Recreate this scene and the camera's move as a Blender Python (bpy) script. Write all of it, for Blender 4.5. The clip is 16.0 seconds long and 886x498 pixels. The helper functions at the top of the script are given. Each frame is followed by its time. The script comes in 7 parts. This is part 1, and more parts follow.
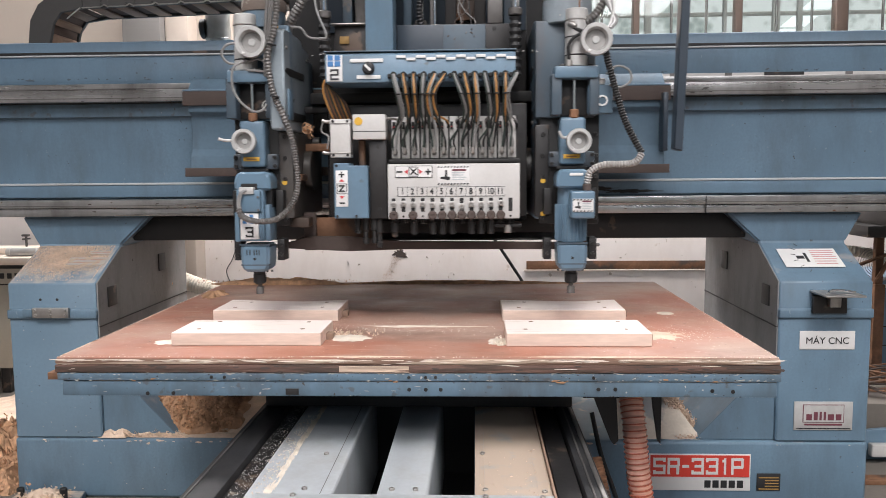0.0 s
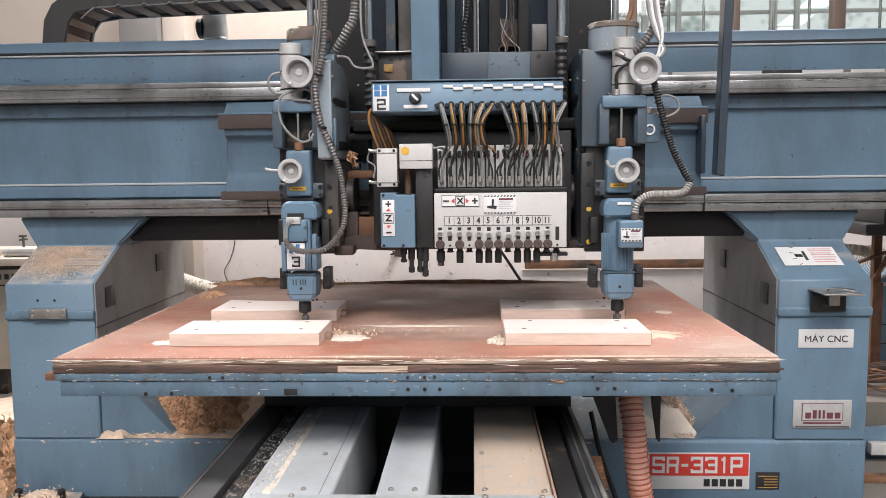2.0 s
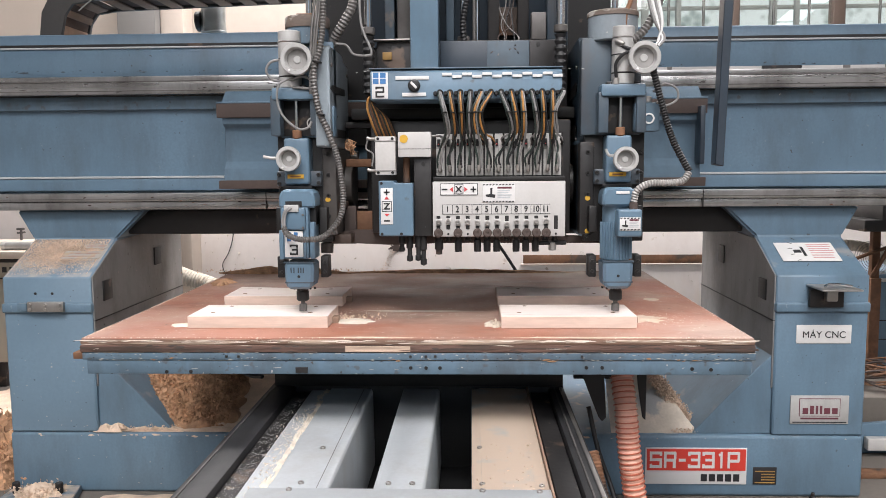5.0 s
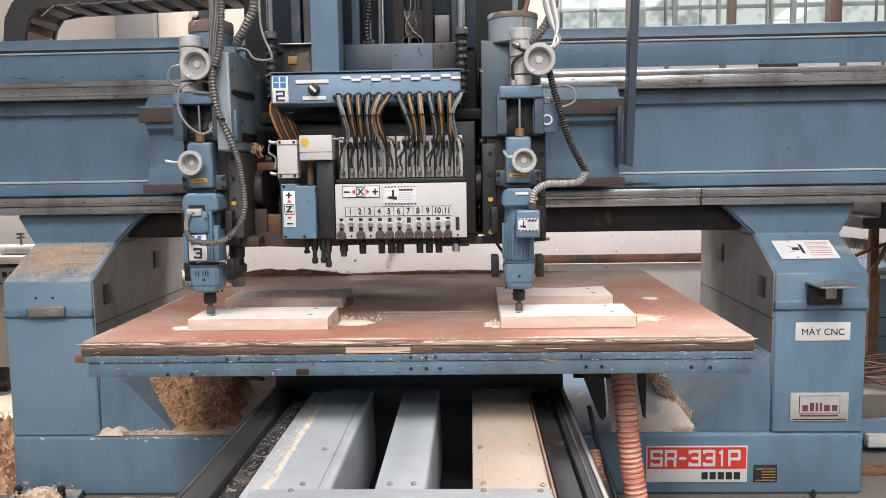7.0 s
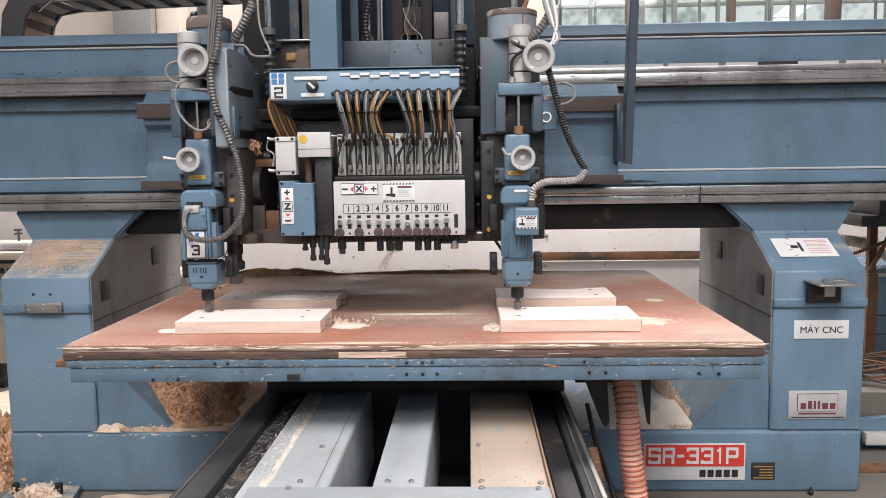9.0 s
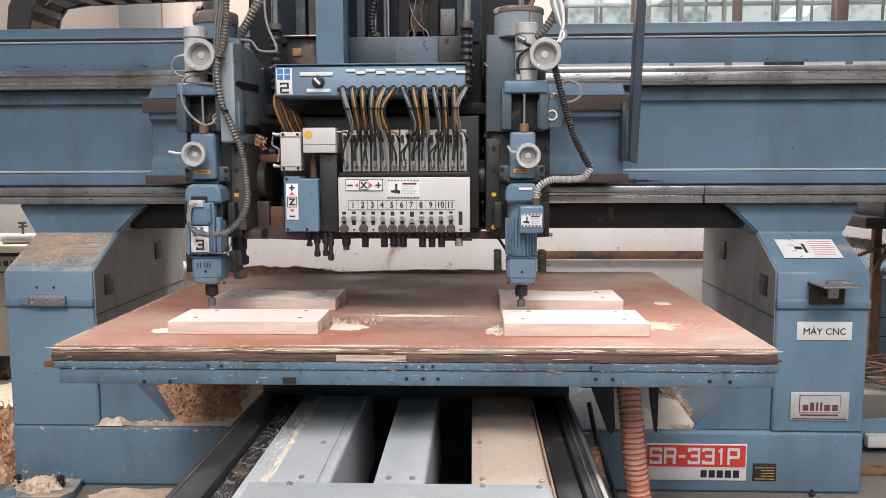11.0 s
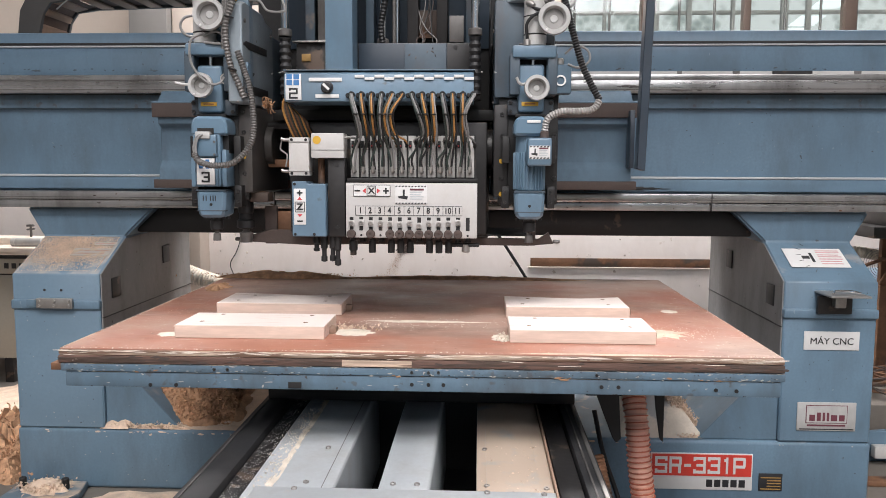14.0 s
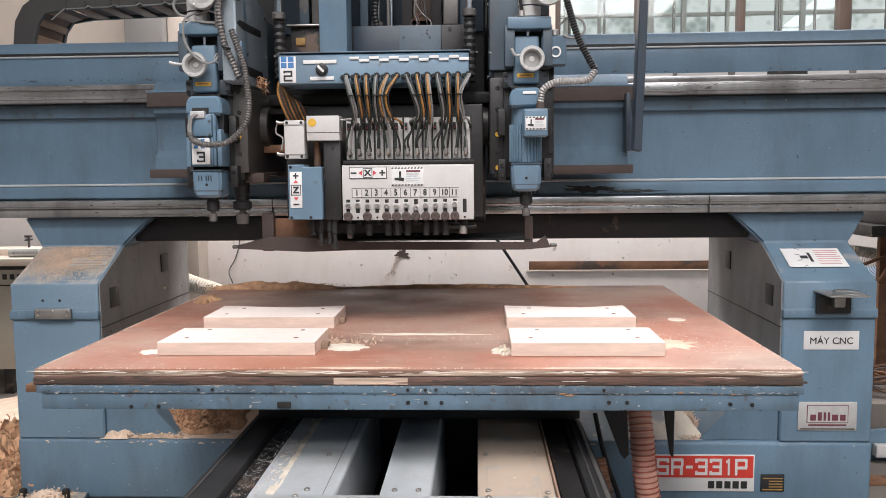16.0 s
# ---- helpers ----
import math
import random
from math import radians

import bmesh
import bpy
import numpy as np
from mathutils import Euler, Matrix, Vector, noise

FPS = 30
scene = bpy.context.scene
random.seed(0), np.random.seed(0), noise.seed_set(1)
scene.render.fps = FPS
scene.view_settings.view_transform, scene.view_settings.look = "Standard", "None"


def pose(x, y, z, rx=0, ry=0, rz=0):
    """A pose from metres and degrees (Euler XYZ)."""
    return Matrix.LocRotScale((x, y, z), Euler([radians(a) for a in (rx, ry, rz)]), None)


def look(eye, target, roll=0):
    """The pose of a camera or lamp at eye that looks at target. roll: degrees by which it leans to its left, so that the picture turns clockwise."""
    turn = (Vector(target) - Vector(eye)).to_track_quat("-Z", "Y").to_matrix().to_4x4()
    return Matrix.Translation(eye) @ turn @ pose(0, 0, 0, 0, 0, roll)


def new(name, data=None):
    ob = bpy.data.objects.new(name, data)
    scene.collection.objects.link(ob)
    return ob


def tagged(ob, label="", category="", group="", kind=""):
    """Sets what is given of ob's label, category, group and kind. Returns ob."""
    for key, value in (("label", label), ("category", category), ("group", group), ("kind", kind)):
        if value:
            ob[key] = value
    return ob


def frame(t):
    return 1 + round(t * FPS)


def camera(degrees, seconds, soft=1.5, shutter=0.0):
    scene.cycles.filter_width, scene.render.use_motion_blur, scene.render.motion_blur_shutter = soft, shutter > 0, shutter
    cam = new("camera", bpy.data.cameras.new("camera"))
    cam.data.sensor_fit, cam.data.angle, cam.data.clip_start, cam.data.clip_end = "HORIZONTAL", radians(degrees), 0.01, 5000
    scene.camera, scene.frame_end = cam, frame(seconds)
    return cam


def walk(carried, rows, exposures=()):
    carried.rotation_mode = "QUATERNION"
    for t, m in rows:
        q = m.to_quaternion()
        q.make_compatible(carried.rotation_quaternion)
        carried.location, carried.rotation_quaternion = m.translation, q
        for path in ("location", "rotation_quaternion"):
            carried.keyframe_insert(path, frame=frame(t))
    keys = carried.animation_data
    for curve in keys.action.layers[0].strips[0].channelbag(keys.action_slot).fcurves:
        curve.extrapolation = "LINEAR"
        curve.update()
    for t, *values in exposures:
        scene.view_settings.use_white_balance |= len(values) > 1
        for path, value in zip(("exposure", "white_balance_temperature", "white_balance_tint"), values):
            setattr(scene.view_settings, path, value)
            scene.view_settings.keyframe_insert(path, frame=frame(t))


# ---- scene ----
# The camera is held by hand: it stands in one spot, sways and leans a little.
cam = camera(58.5, 16.0, soft=0.7, shutter=0.5)
walk(cam, [
    (0.0, pose(0.0015, -0.0065, 1.3612, 84.517, 0.480, 2.326)),
    (0.5, pose(0.0038, -0.0077, 1.3616, 84.491, 0.539, 2.285)),
    (1.0, pose(0.0028, -0.0105, 1.3627, 84.564, 0.751, 2.213)),
    (1.5, pose(-0.0000, -0.0000, 1.3600, 84.549, 0.796, 2.244)),
    (2.0, pose(-0.0006, -0.0008, 1.3602, 84.481, 0.641, 2.158)),
    (2.5, pose(0.0007, 0.0015, 1.3596, 84.384, 0.466, 2.107)),
    (3.0, pose(0.0013, 0.0011, 1.3607, 84.265, 0.305, 2.065)),
    (3.5, pose(0.0013, 0.0054, 1.3586, 84.141, 0.189, 2.047)),
    (4.0, pose(-0.0015, 0.0021, 1.3589, 84.021, 0.150, 2.138)),
    (6.5, pose(0.0030, 0.0030, 1.3600, 84.193, 0.937, 1.948)),
    (7.0, pose(0.0019, -0.0058, 1.3592, 84.168, 0.951, 1.993)),
    (7.5, pose(0.0020, 0.0009, 1.3589, 84.091, 0.871, 2.011)),
    (8.0, pose(0.0024, 0.0011, 1.3581, 84.021, 0.773, 1.988)),
    (8.5, pose(0.0020, 0.0006, 1.3588, 83.976, 0.841, 1.910)),
    (9.0, pose(0.0019, -0.0005, 1.3601, 83.933, 0.813, 1.900)),
    (11.5, pose(0.0001, 0.0013, 1.3591, 83.741, 0.054, 2.264)),
    (12.0, pose(-0.0006, 0.0026, 1.3581, 83.742, -0.097, 2.324)),
    (12.5, pose(-0.0010, 0.0070, 1.3576, 83.689, -0.227, 2.401)),
    (13.0, pose(-0.0009, 0.0040, 1.3579, 83.740, -0.339, 2.496)),
    (13.5, pose(-0.0019, 0.0010, 1.3600, 83.893, -0.311, 2.607)),
    (14.0, pose(-0.0011, -0.0009, 1.3595, 84.205, -0.226, 2.663)),
    (14.5, pose(0.0002, -0.0035, 1.3611, 84.450, -0.044, 2.652)),
    (15.0, pose(0.0016, -0.0024, 1.3626, 84.532, 0.245, 2.547)),
    (15.5, pose(0.0014, 0.0020, 1.3611, 84.568, 0.475, 2.505)),
    (16.0, pose(0.0005, 0.0003, 1.3598, 84.553, 0.574, 2.489)),
], exposures=[(0.0, -0.07), (1.0, 0.0), (3.5, 0.04), (9.2, 0.04), (11.5, -0.07), (16.0, -0.07)])

FLOOR = -0.07      # floor level; the machine's base plinth ends at 0.2
WALL_Y = 6.2       # face of the rear wall

# ---------------------------------------------------------------- light
world = bpy.data.worlds.new("sky")
scene.world = world
world.use_nodes = True
wn = world.node_tree.nodes
sky = wn.new("ShaderNodeTexSky")
sky.sky_type = "NISHITA"
sky.sun_disc = False
sky.sun_elevation, sky.sun_rotation = radians(55), radians(200)
wn["Background"].inputs[1].default_value = 0.05
world.node_tree.links.new(sky.outputs[0], wn["Background"].inputs[0])


def lamp(name, kind, m, energy, color=(1, 1, 1), **more):
    data = bpy.data.lights.new(name, kind)
    data.energy, data.color = energy, color
    if kind == "AREA":
        data.shape = "RECTANGLE"
        data.size, data.size_y = more["size"], more["size_y"]
    else:
        data.angle = more["angle"]
    ob = new(name, data)
    ob.matrix_world = m
    return ob


lamp("sun", "SUN", look((0, -5, 9), (0, 3, 0)), 1.5, (1.0, 0.97, 0.93), angle=radians(14))
# daylight from unseen openings: an assumed open shop front, and roof lights
lamp("daylight_door", "AREA", look((0.5, -4.75, 2.2), (0.2, 3.0, 1.2)), 1.5, (1.0, 0.98, 1.0), size=8.0, size_y=3.4)
lamp("daylight_roof", "AREA", pose(0.3, 0.1, 4.58), 285, (1.0, 0.965, 0.985), size=7.0, size_y=2.4)
lamp("daylight_roof", "AREA", pose(0.3, -3.4, 4.58), 310, (1.0, 0.97, 0.99), size=7.0, size_y=1.9)
# Brightens the rear wall; the roof light it stands for is assumed.
lamp("daylight_roof", "AREA", pose(0.2, 5.2, 4.58), 470, (1.0, 0.955, 0.95), size=6.2, size_y=1.0)

# ---------------------------------------------------------------- materials


def material(name, color, rough=0.5, metal=0.0, vary=0.15, scale=6.0, grain=60.0, bump=0.15, second=None,
             patches=0.0, patch_scale=3.0, stretch=(1, 1, 1), spec=0.5, dust=None, dust_amount=0.0,
             grime=0.0, grime_color=(0.05, 0.045, 0.04), chips=None, edge=None):
    """Painted, metal, wood or stone surface: two scales of tone, patches of wear, dust or a lit tone on upward faces,
    fine relief.
    """
    m = bpy.data.materials.new(name)
    m.use_nodes = True
    nt = m.node_tree
    n, ln = nt.nodes, nt.links
    b = n["Principled BSDF"]
    b.inputs["Metallic"].default_value = metal
    b.inputs["Specular IOR Level"].default_value = spec
    geo = n.new("ShaderNodeNewGeometry")
    mapping = n.new("ShaderNodeMapping")
    mapping.inputs["Scale"].default_value = stretch
    coord = n.new("ShaderNodeTexCoord")
    ln.new(coord.outputs["Object"], mapping.inputs["Vector"])

    def noise_node(s, detail=4.0):
        t = n.new("ShaderNodeTexNoise")
        t.inputs["Scale"].default_value, t.inputs["Detail"].default_value = s, detail
        ln.new(mapping.outputs[0], t.inputs["Vector"])
        return t.outputs["Fac"]

    def ramp(src, lo, hi):
        r = n.new("ShaderNodeMapRange")
        r.inputs["From Min"].default_value, r.inputs["From Max"].default_value = lo, hi
        ln.new(src, r.inputs["Value"])
        return r.outputs[0]

    def mix(fac, a, c):
        x = n.new("ShaderNodeMix")
        x.data_type = "RGBA"
        for value, socket in ((fac, x.inputs[0]), (a, x.inputs[6]), (c, x.inputs[7])):
            if hasattr(value, "node"):
                ln.new(value, socket)
            else:
                socket.default_value = value if isinstance(value, float) else (*value, 1)
        return x.outputs[2]

    big, fine = noise_node(scale), noise_node(grain, 6.0)
    dark = tuple(c * (1 - vary) for c in color)
    light = tuple(min(1.0, c * (1 + vary)) for c in color)
    col = mix(ramp(big, 0.3, 0.7), dark, light)
    col = mix(ramp(fine, 0.35, 1.1), col, dark)
    rnd = n.new("ShaderNodeHueSaturation")
    add = n.new("ShaderNodeMapRange")
    add.inputs["To Min"].default_value, add.inputs["To Max"].default_value = 1 - vary * 0.5, 1 + vary * 0.5
    ln.new(geo.outputs["Random Per Island"], add.inputs["Value"])
    ln.new(add.outputs[0], rnd.inputs["Value"])
    ln.new(col, rnd.inputs["Color"])
    col = rnd.outputs["Color"]
    if second:
        spot = noise_node(patch_scale, 8.0)
        col = mix(ramp(spot, 0.72 - patches, 0.76 - patches), col, second)
    if grime:
        gm = n.new("ShaderNodeMapping")
        gm.inputs["Scale"].default_value = (1.0, 1.0, 0.35)
        ln.new(coord.outputs["Object"], gm.inputs["Vector"])
        g = n.new("ShaderNodeTexNoise")
        g.inputs["Scale"].default_value, g.inputs["Detail"].default_value, g.inputs["Roughness"].default_value = 5.5, 9.0, 0.68
        ln.new(gm.outputs[0], g.inputs["Vector"])
        amount = n.new("ShaderNodeMapRange")
        amount.inputs["From Min"].default_value, amount.inputs["From Max"].default_value, amount.inputs["To Max"].default_value = 0.45, 0.78, grime
        ln.new(g.outputs["Fac"], amount.inputs["Value"])
        col = mix(amount.outputs[0], col, grime_color)
    if chips:
        col = mix(ramp(noise_node(55.0, 2.0), 0.735, 0.75), col, chips)
        col = mix(ramp(noise_node(47.0, 2.5), 0.26, 0.245), col, grime_color)
    if edge:
        col = mix(ramp(geo.outputs["Pointiness"], 0.53, 0.60), col, edge)
    if dust:
        sep = n.new("ShaderNodeSeparateXYZ")
        ln.new(geo.outputs["Normal"], sep.inputs[0])
        up = ramp(sep.outputs["Z"], 0.55, 0.95)
        mul = n.new("ShaderNodeMath")
        mul.operation = "MULTIPLY"
        ln.new(up, mul.inputs[0])
        ln.new(ramp(noise_node(9.0, 6.0), 0.75 - dust_amount, 0.95 - dust_amount), mul.inputs[1])
        col = mix(mul.outputs[0], col, dust)
    ln.new(col, b.inputs["Base Color"])
    r = n.new("ShaderNodeMapRange")
    r.inputs["To Min"].default_value, r.inputs["To Max"].default_value = max(0.05, rough - 0.1), min(1, rough + 0.12)
    ln.new(big, r.inputs["Value"])
    ln.new(r.outputs[0], b.inputs["Roughness"])
    if bump:
        bp = n.new("ShaderNodeBump")
        bp.inputs["Strength"].default_value, bp.inputs["Distance"].default_value = bump, 0.004
        ln.new(fine, bp.inputs["Height"])
        ln.new(bp.outputs[0], b.inputs["Normal"])
    return m


DUST = (0.62, 0.47, 0.34)
BLUE = material("blue_paint", (0.125, 0.200, 0.272), 0.42, grime=0.55, grime_color=(0.060, 0.072, 0.082), chips=(0.165, 0.225, 0.275), vary=0.13, scale=2.2, grain=90, bump=0.05, second=(0.07, 0.09, 0.11), patches=-0.01, patch_scale=22.0, dust=DUST, dust_amount=0.14)
BLUE_WORN = material("worn_blue_paint", (0.115, 0.180, 0.240), 0.45, grime=0.8, chips=(0.45, 0.43, 0.40), vary=0.16, scale=5, grain=60, bump=0.12, second=(0.095, 0.115, 0.135), patches=0.10, patch_scale=24.0, dust=DUST, dust_amount=0.3)
BLUE_LIGHT = material("pale_blue_paint", (0.125, 0.203, 0.278), 0.38, grime=0.5, grime_color=(0.09, 0.10, 0.11), vary=0.1, scale=4, grain=70, bump=0.06, second=(0.10, 0.13, 0.15), patches=0.04, patch_scale=16.0)
GREY_BLUE = material("grey_blue_paint", (0.455, 0.483, 0.502), 0.4, grime=0.45, grime_color=(0.30, 0.27, 0.23), vary=0.1, scale=3, grain=70, bump=0.05, dust=DUST, dust_amount=0.06)
STEEL = material("ground_steel", (0.52, 0.515, 0.51), 0.27, 0.9, grime=0.75, grime_color=(0.10, 0.085, 0.075), vary=0.18, scale=3, grain=40, bump=0.05, stretch=(0.4, 3, 12))
TAN_COVER = material("sawdust_tanned_paint", (0.34, 0.37, 0.38), 0.55, vary=0.12, scale=3, grain=50, bump=0.1, dust=(0.47, 0.375, 0.295), dust_amount=0.5)
SHOULDER = material("dusty_blue_paint", (0.134, 0.206, 0.274), 0.5, vary=0.12, scale=3, grain=60, bump=0.1, dust=(0.66, 0.54, 0.42), dust_amount=0.36)
SMEAR = material("smeared_dark_blue_paint", (0.060, 0.088, 0.115), 0.45, grime=0.9, grime_color=(0.075, 0.055, 0.045), vary=0.25, scale=5, grain=40, bump=0.1, second=(0.16, 0.14, 0.125), patches=0.05, patch_scale=7)
WORN_BAR = material("stained_steel_bar", (0.15, 0.14, 0.135), 0.5, 0.4, grime=0.8, vary=0.3, scale=6, grain=50, bump=0.15)
RAIL = material("dusty_black_rail", (0.024, 0.024, 0.026), 0.5, grime=0.85, grime_color=(0.055, 0.052, 0.052), vary=0.3, scale=6, grain=60, bump=0.15, stretch=(6, 0.6, 3))
AMBER = material("faded_amber_mark", (0.34, 0.20, 0.06), 0.6, vary=0.3, scale=30, grain=90, bump=0.05, grime=0.6)
WING = material("matt_blue_paint", (0.105, 0.162, 0.215), 0.65, grime=0.6, grime_color=(0.05, 0.05, 0.05), vary=0.12, scale=3, grain=70, bump=0.08, spec=0.2)
LINER = material("mottled_grey_liner", (0.205, 0.200, 0.200), 0.6, grime=0.6, vary=0.15, scale=2, grain=40, bump=0.1, chips=(0.35, 0.30, 0.26))
SLATE = material("dark_slate_paint", (0.030, 0.043, 0.060), 0.35, vary=0.15, scale=3, grain=60, bump=0.05, grime=0.4)
GREYWALL = material("grey_enclosing_wall", (0.27, 0.265, 0.26), 0.85, vary=0.08, scale=1, grain=15, bump=0.2)
PALE_PINKISH = material("pale_pinkish_coat", (0.80, 0.735, 0.70), 0.85, vary=0.05, scale=1.5, grain=14, bump=0.35, grime=0.3, grime_color=(0.55, 0.45, 0.38), second=(0.60, 0.50, 0.43), patches=0.02, patch_scale=6)
BARE_STEEL = material("dull_steel", (0.42, 0.40, 0.38), 0.42, 0.85, vary=0.2, scale=8, grain=60, bump=0.08)
CHROME = material("chrome_rod", (0.75, 0.75, 0.75), 0.15, 1.0, vary=0.05, bump=0.0)
ALU = material("cast_aluminium", (0.47, 0.465, 0.455), 0.5, 0.2, grime=0.6, grime_color=(0.16, 0.14, 0.125), vary=0.1, scale=12, grain=120, bump=0.08)
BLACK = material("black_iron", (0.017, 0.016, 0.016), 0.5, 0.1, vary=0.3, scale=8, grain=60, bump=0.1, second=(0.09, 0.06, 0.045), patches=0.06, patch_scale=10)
DARK = material("oily_dark_metal", (0.030, 0.028, 0.028), 0.42, 0.2, vary=0.35, scale=5, grain=50, bump=0.1, second=(0.12, 0.085, 0.065), patches=0.10, patch_scale=6, dust=DUST, dust_amount=0.1)
BROWN = material("brown_felt_wiper", (0.075, 0.055, 0.048), 0.8, vary=0.2, scale=5, grain=90, bump=0.2)
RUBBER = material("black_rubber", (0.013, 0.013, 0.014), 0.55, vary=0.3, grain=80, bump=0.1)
RUST = material("rusty_steel", (0.20, 0.10, 0.055), 0.7, 0.2, vary=0.35, scale=9, grain=60, bump=0.3, second=(0.07, 0.05, 0.04), patches=0.2)
WHITE_PLATE = material("white_enamel_plate", (0.53, 0.515, 0.50), 0.4, grime=0.35, grime_color=(0.34, 0.30, 0.27), vary=0.07, scale=5, grain=100, bump=0.03, second=(0.35, 0.32, 0.29), patches=0.02, patch_scale=18)
STICKER = material("white_sticker", (0.68, 0.67, 0.66), 0.5, vary=0.05, bump=0.02)
INK = material("black_ink", (0.02, 0.02, 0.022), 0.5, vary=0.1, bump=0.0)
INK_BLUE = material("blue_print", (0.05, 0.16, 0.36), 0.5, vary=0.1, bump=0.0)
RED = material("red_plate", (0.60, 0.05, 0.035), 0.4, vary=0.08, bump=0.02)
RED_INK = material("red_print", (0.55, 0.06, 0.07), 0.5, vary=0.08, bump=0.0)
YELLOW = material("yellow_label", (0.62, 0.36, 0.04), 0.5, vary=0.12, scale=20, bump=0.02)
MAROON = material("maroon_print", (0.13, 0.035, 0.05), 0.5, vary=0.1, bump=0.0)


def spoil_board_material():
    """Red-brown phenolic board: broad soft veils of grey dust, cross scratches, pale scuffs and dark specks."""
    m = bpy.data.materials.new("red_brown_phenolic_board")
    m.use_nodes = True
    n, ln = m.node_tree.nodes, m.node_tree.links
    b = n["Principled BSDF"]
    coord = n.new("ShaderNodeTexCoord")

    def field(s, stretch, lo, hi, detail=6.0, rough=0.6):
        mp, t, r = n.new("ShaderNodeMapping"), n.new("ShaderNodeTexNoise"), n.new("ShaderNodeMapRange")
        mp.inputs["Scale"].default_value = stretch
        t.inputs["Scale"].default_value, t.inputs["Detail"].default_value, t.inputs["Roughness"].default_value = s, detail, rough
        r.inputs["From Min"].default_value, r.inputs["From Max"].default_value = lo, hi
        ln.new(coord.outputs["Object"], mp.inputs["Vector"])
        ln.new(mp.outputs[0], t.inputs["Vector"])
        ln.new(t.outputs["Fac"], r.inputs["Value"])
        return r.outputs[0]

    def over(fac, base_color, color, most=1.0):
        x, mul = n.new("ShaderNodeMix"), n.new("ShaderNodeMath")
        x.data_type, mul.operation = "RGBA", "MULTIPLY"
        mul.inputs[1].default_value = most
        ln.new(fac, mul.inputs[0])
        ln.new(mul.outputs[0], x.inputs[0])
        if isinstance(base_color, tuple):
            x.inputs[6].default_value = (*base_color, 1)
        else:
            ln.new(base_color, x.inputs[6])
        x.inputs[7].default_value = (*color, 1)
        return x.outputs[2]

    col = over(field(2.0, (1, 1.5, 1), 0.35, 0.65), (0.43, 0.190, 0.130), (0.35, 0.150, 0.105))
    col = over(field(1.7, (1, 1.2, 1), 0.42, 0.66), col, (0.45, 0.335, 0.275), 0.75)
    col = over(field(3.1, (0.6, 1.4, 1), 0.52, 0.72), col, (0.13, 0.085, 0.070), 0.6)
    col = over(field(14.0, (0.25, 2.6, 1), 0.60, 0.70, 8.0, 0.7), col, (0.62, 0.50, 0.42), 0.45)
    col = over(field(60.0, (1, 1, 1), 0.66, 0.72, 3.0), col, (0.66, 0.55, 0.46), 0.6)
    col = over(field(45.0, (1, 1, 1), 0.34, 0.28, 3.0), col, (0.10, 0.06, 0.05), 0.7)
    ln.new(col, b.inputs["Base Color"])
    r = n.new("ShaderNodeMapRange")
    r.inputs["To Min"].default_value, r.inputs["To Max"].default_value = 0.32, 0.62
    ln.new(field(3.0, (1, 1, 1), 0.3, 0.7), r.inputs["Value"])
    ln.new(r.outputs[0], b.inputs["Roughness"])
    bp = n.new("ShaderNodeBump")
    bp.inputs["Strength"].default_value, bp.inputs["Distance"].default_value = 0.12, 0.003
    ln.new(field(40.0, (0.4, 2, 1), 0.3, 0.7), bp.inputs["Height"])
    ln.new(bp.outputs[0], b.inputs["Normal"])
    return m


PHENOLIC = spoil_board_material()
PLY_EDGE = material("worn_plywood_edge", (0.150, 0.085, 0.066), 0.75, vary=0.4, scale=4, grain=22, bump=0.8, second=(0.07, 0.045, 0.035), patches=0.2, patch_scale=2.6, stretch=(1.0, 1, 16))
PLY_LIGHT = material("pale_plywood_edge", (0.50, 0.37, 0.285), 0.75, vary=0.4, scale=4, grain=22, bump=0.8, second=(0.20, 0.12, 0.085), patches=0.24, patch_scale=2.6, stretch=(1.0, 1, 18))
WOOD = material("raw_pale_timber", (0.82, 0.71, 0.615), 0.6, vary=0.09, scale=3, grain=26, bump=0.08, stretch=(1, 7, 9))
SAWDUST = material("sawdust", (0.66, 0.51, 0.395), 0.95, vary=0.22, scale=12, grain=130, bump=0.6)
SHAVINGS = material("wood_shavings", (0.50, 0.29, 0.17), 0.9, vary=0.4, scale=25, grain=90, bump=0.5)
PLASTER = material("cream_plaster", (0.50, 0.43, 0.37), 0.85, vary=0.07, scale=1.2, grain=18, bump=0.25, second=(0.46, 0.38, 0.32), patches=0.06, patch_scale=2.0)
CONCRETE = material("dusty_concrete", (0.155, 0.137, 0.12), 0.85, vary=0.18, scale=1.5, grain=40, bump=0.25, second=(0.20, 0.172, 0.145), patches=0.12, patch_scale=1.6)
CEIL = material("roof_sheet", (0.28, 0.27, 0.255), 0.7, vary=0.1, scale=1, grain=20, bump=0.1)
CREAM_METAL = material("cream_cabinet_paint", (0.42, 0.40, 0.34), 0.5, vary=0.08, scale=2, grain=60, bump=0.05)
HOSE_ORANGE = material("orange_spiral_hose", (0.90, 0.52, 0.40), 0.45, vary=0.12, scale=6, grain=60, bump=0.05, dust=DUST, dust_amount=0.25)
HOSE_RIB = material("red_hose_rib", (0.60, 0.17, 0.10), 0.4, vary=0.1, scale=8, bump=0.05)
CONDUIT = material("grey_flexible_conduit", (0.135, 0.128, 0.122), 0.42, 0.2, vary=0.15, scale=12, grain=70, bump=0.1)
WIRE_GREY = material("grey_cable", (0.22, 0.215, 0.21), 0.5, vary=0.1, bump=0.0)
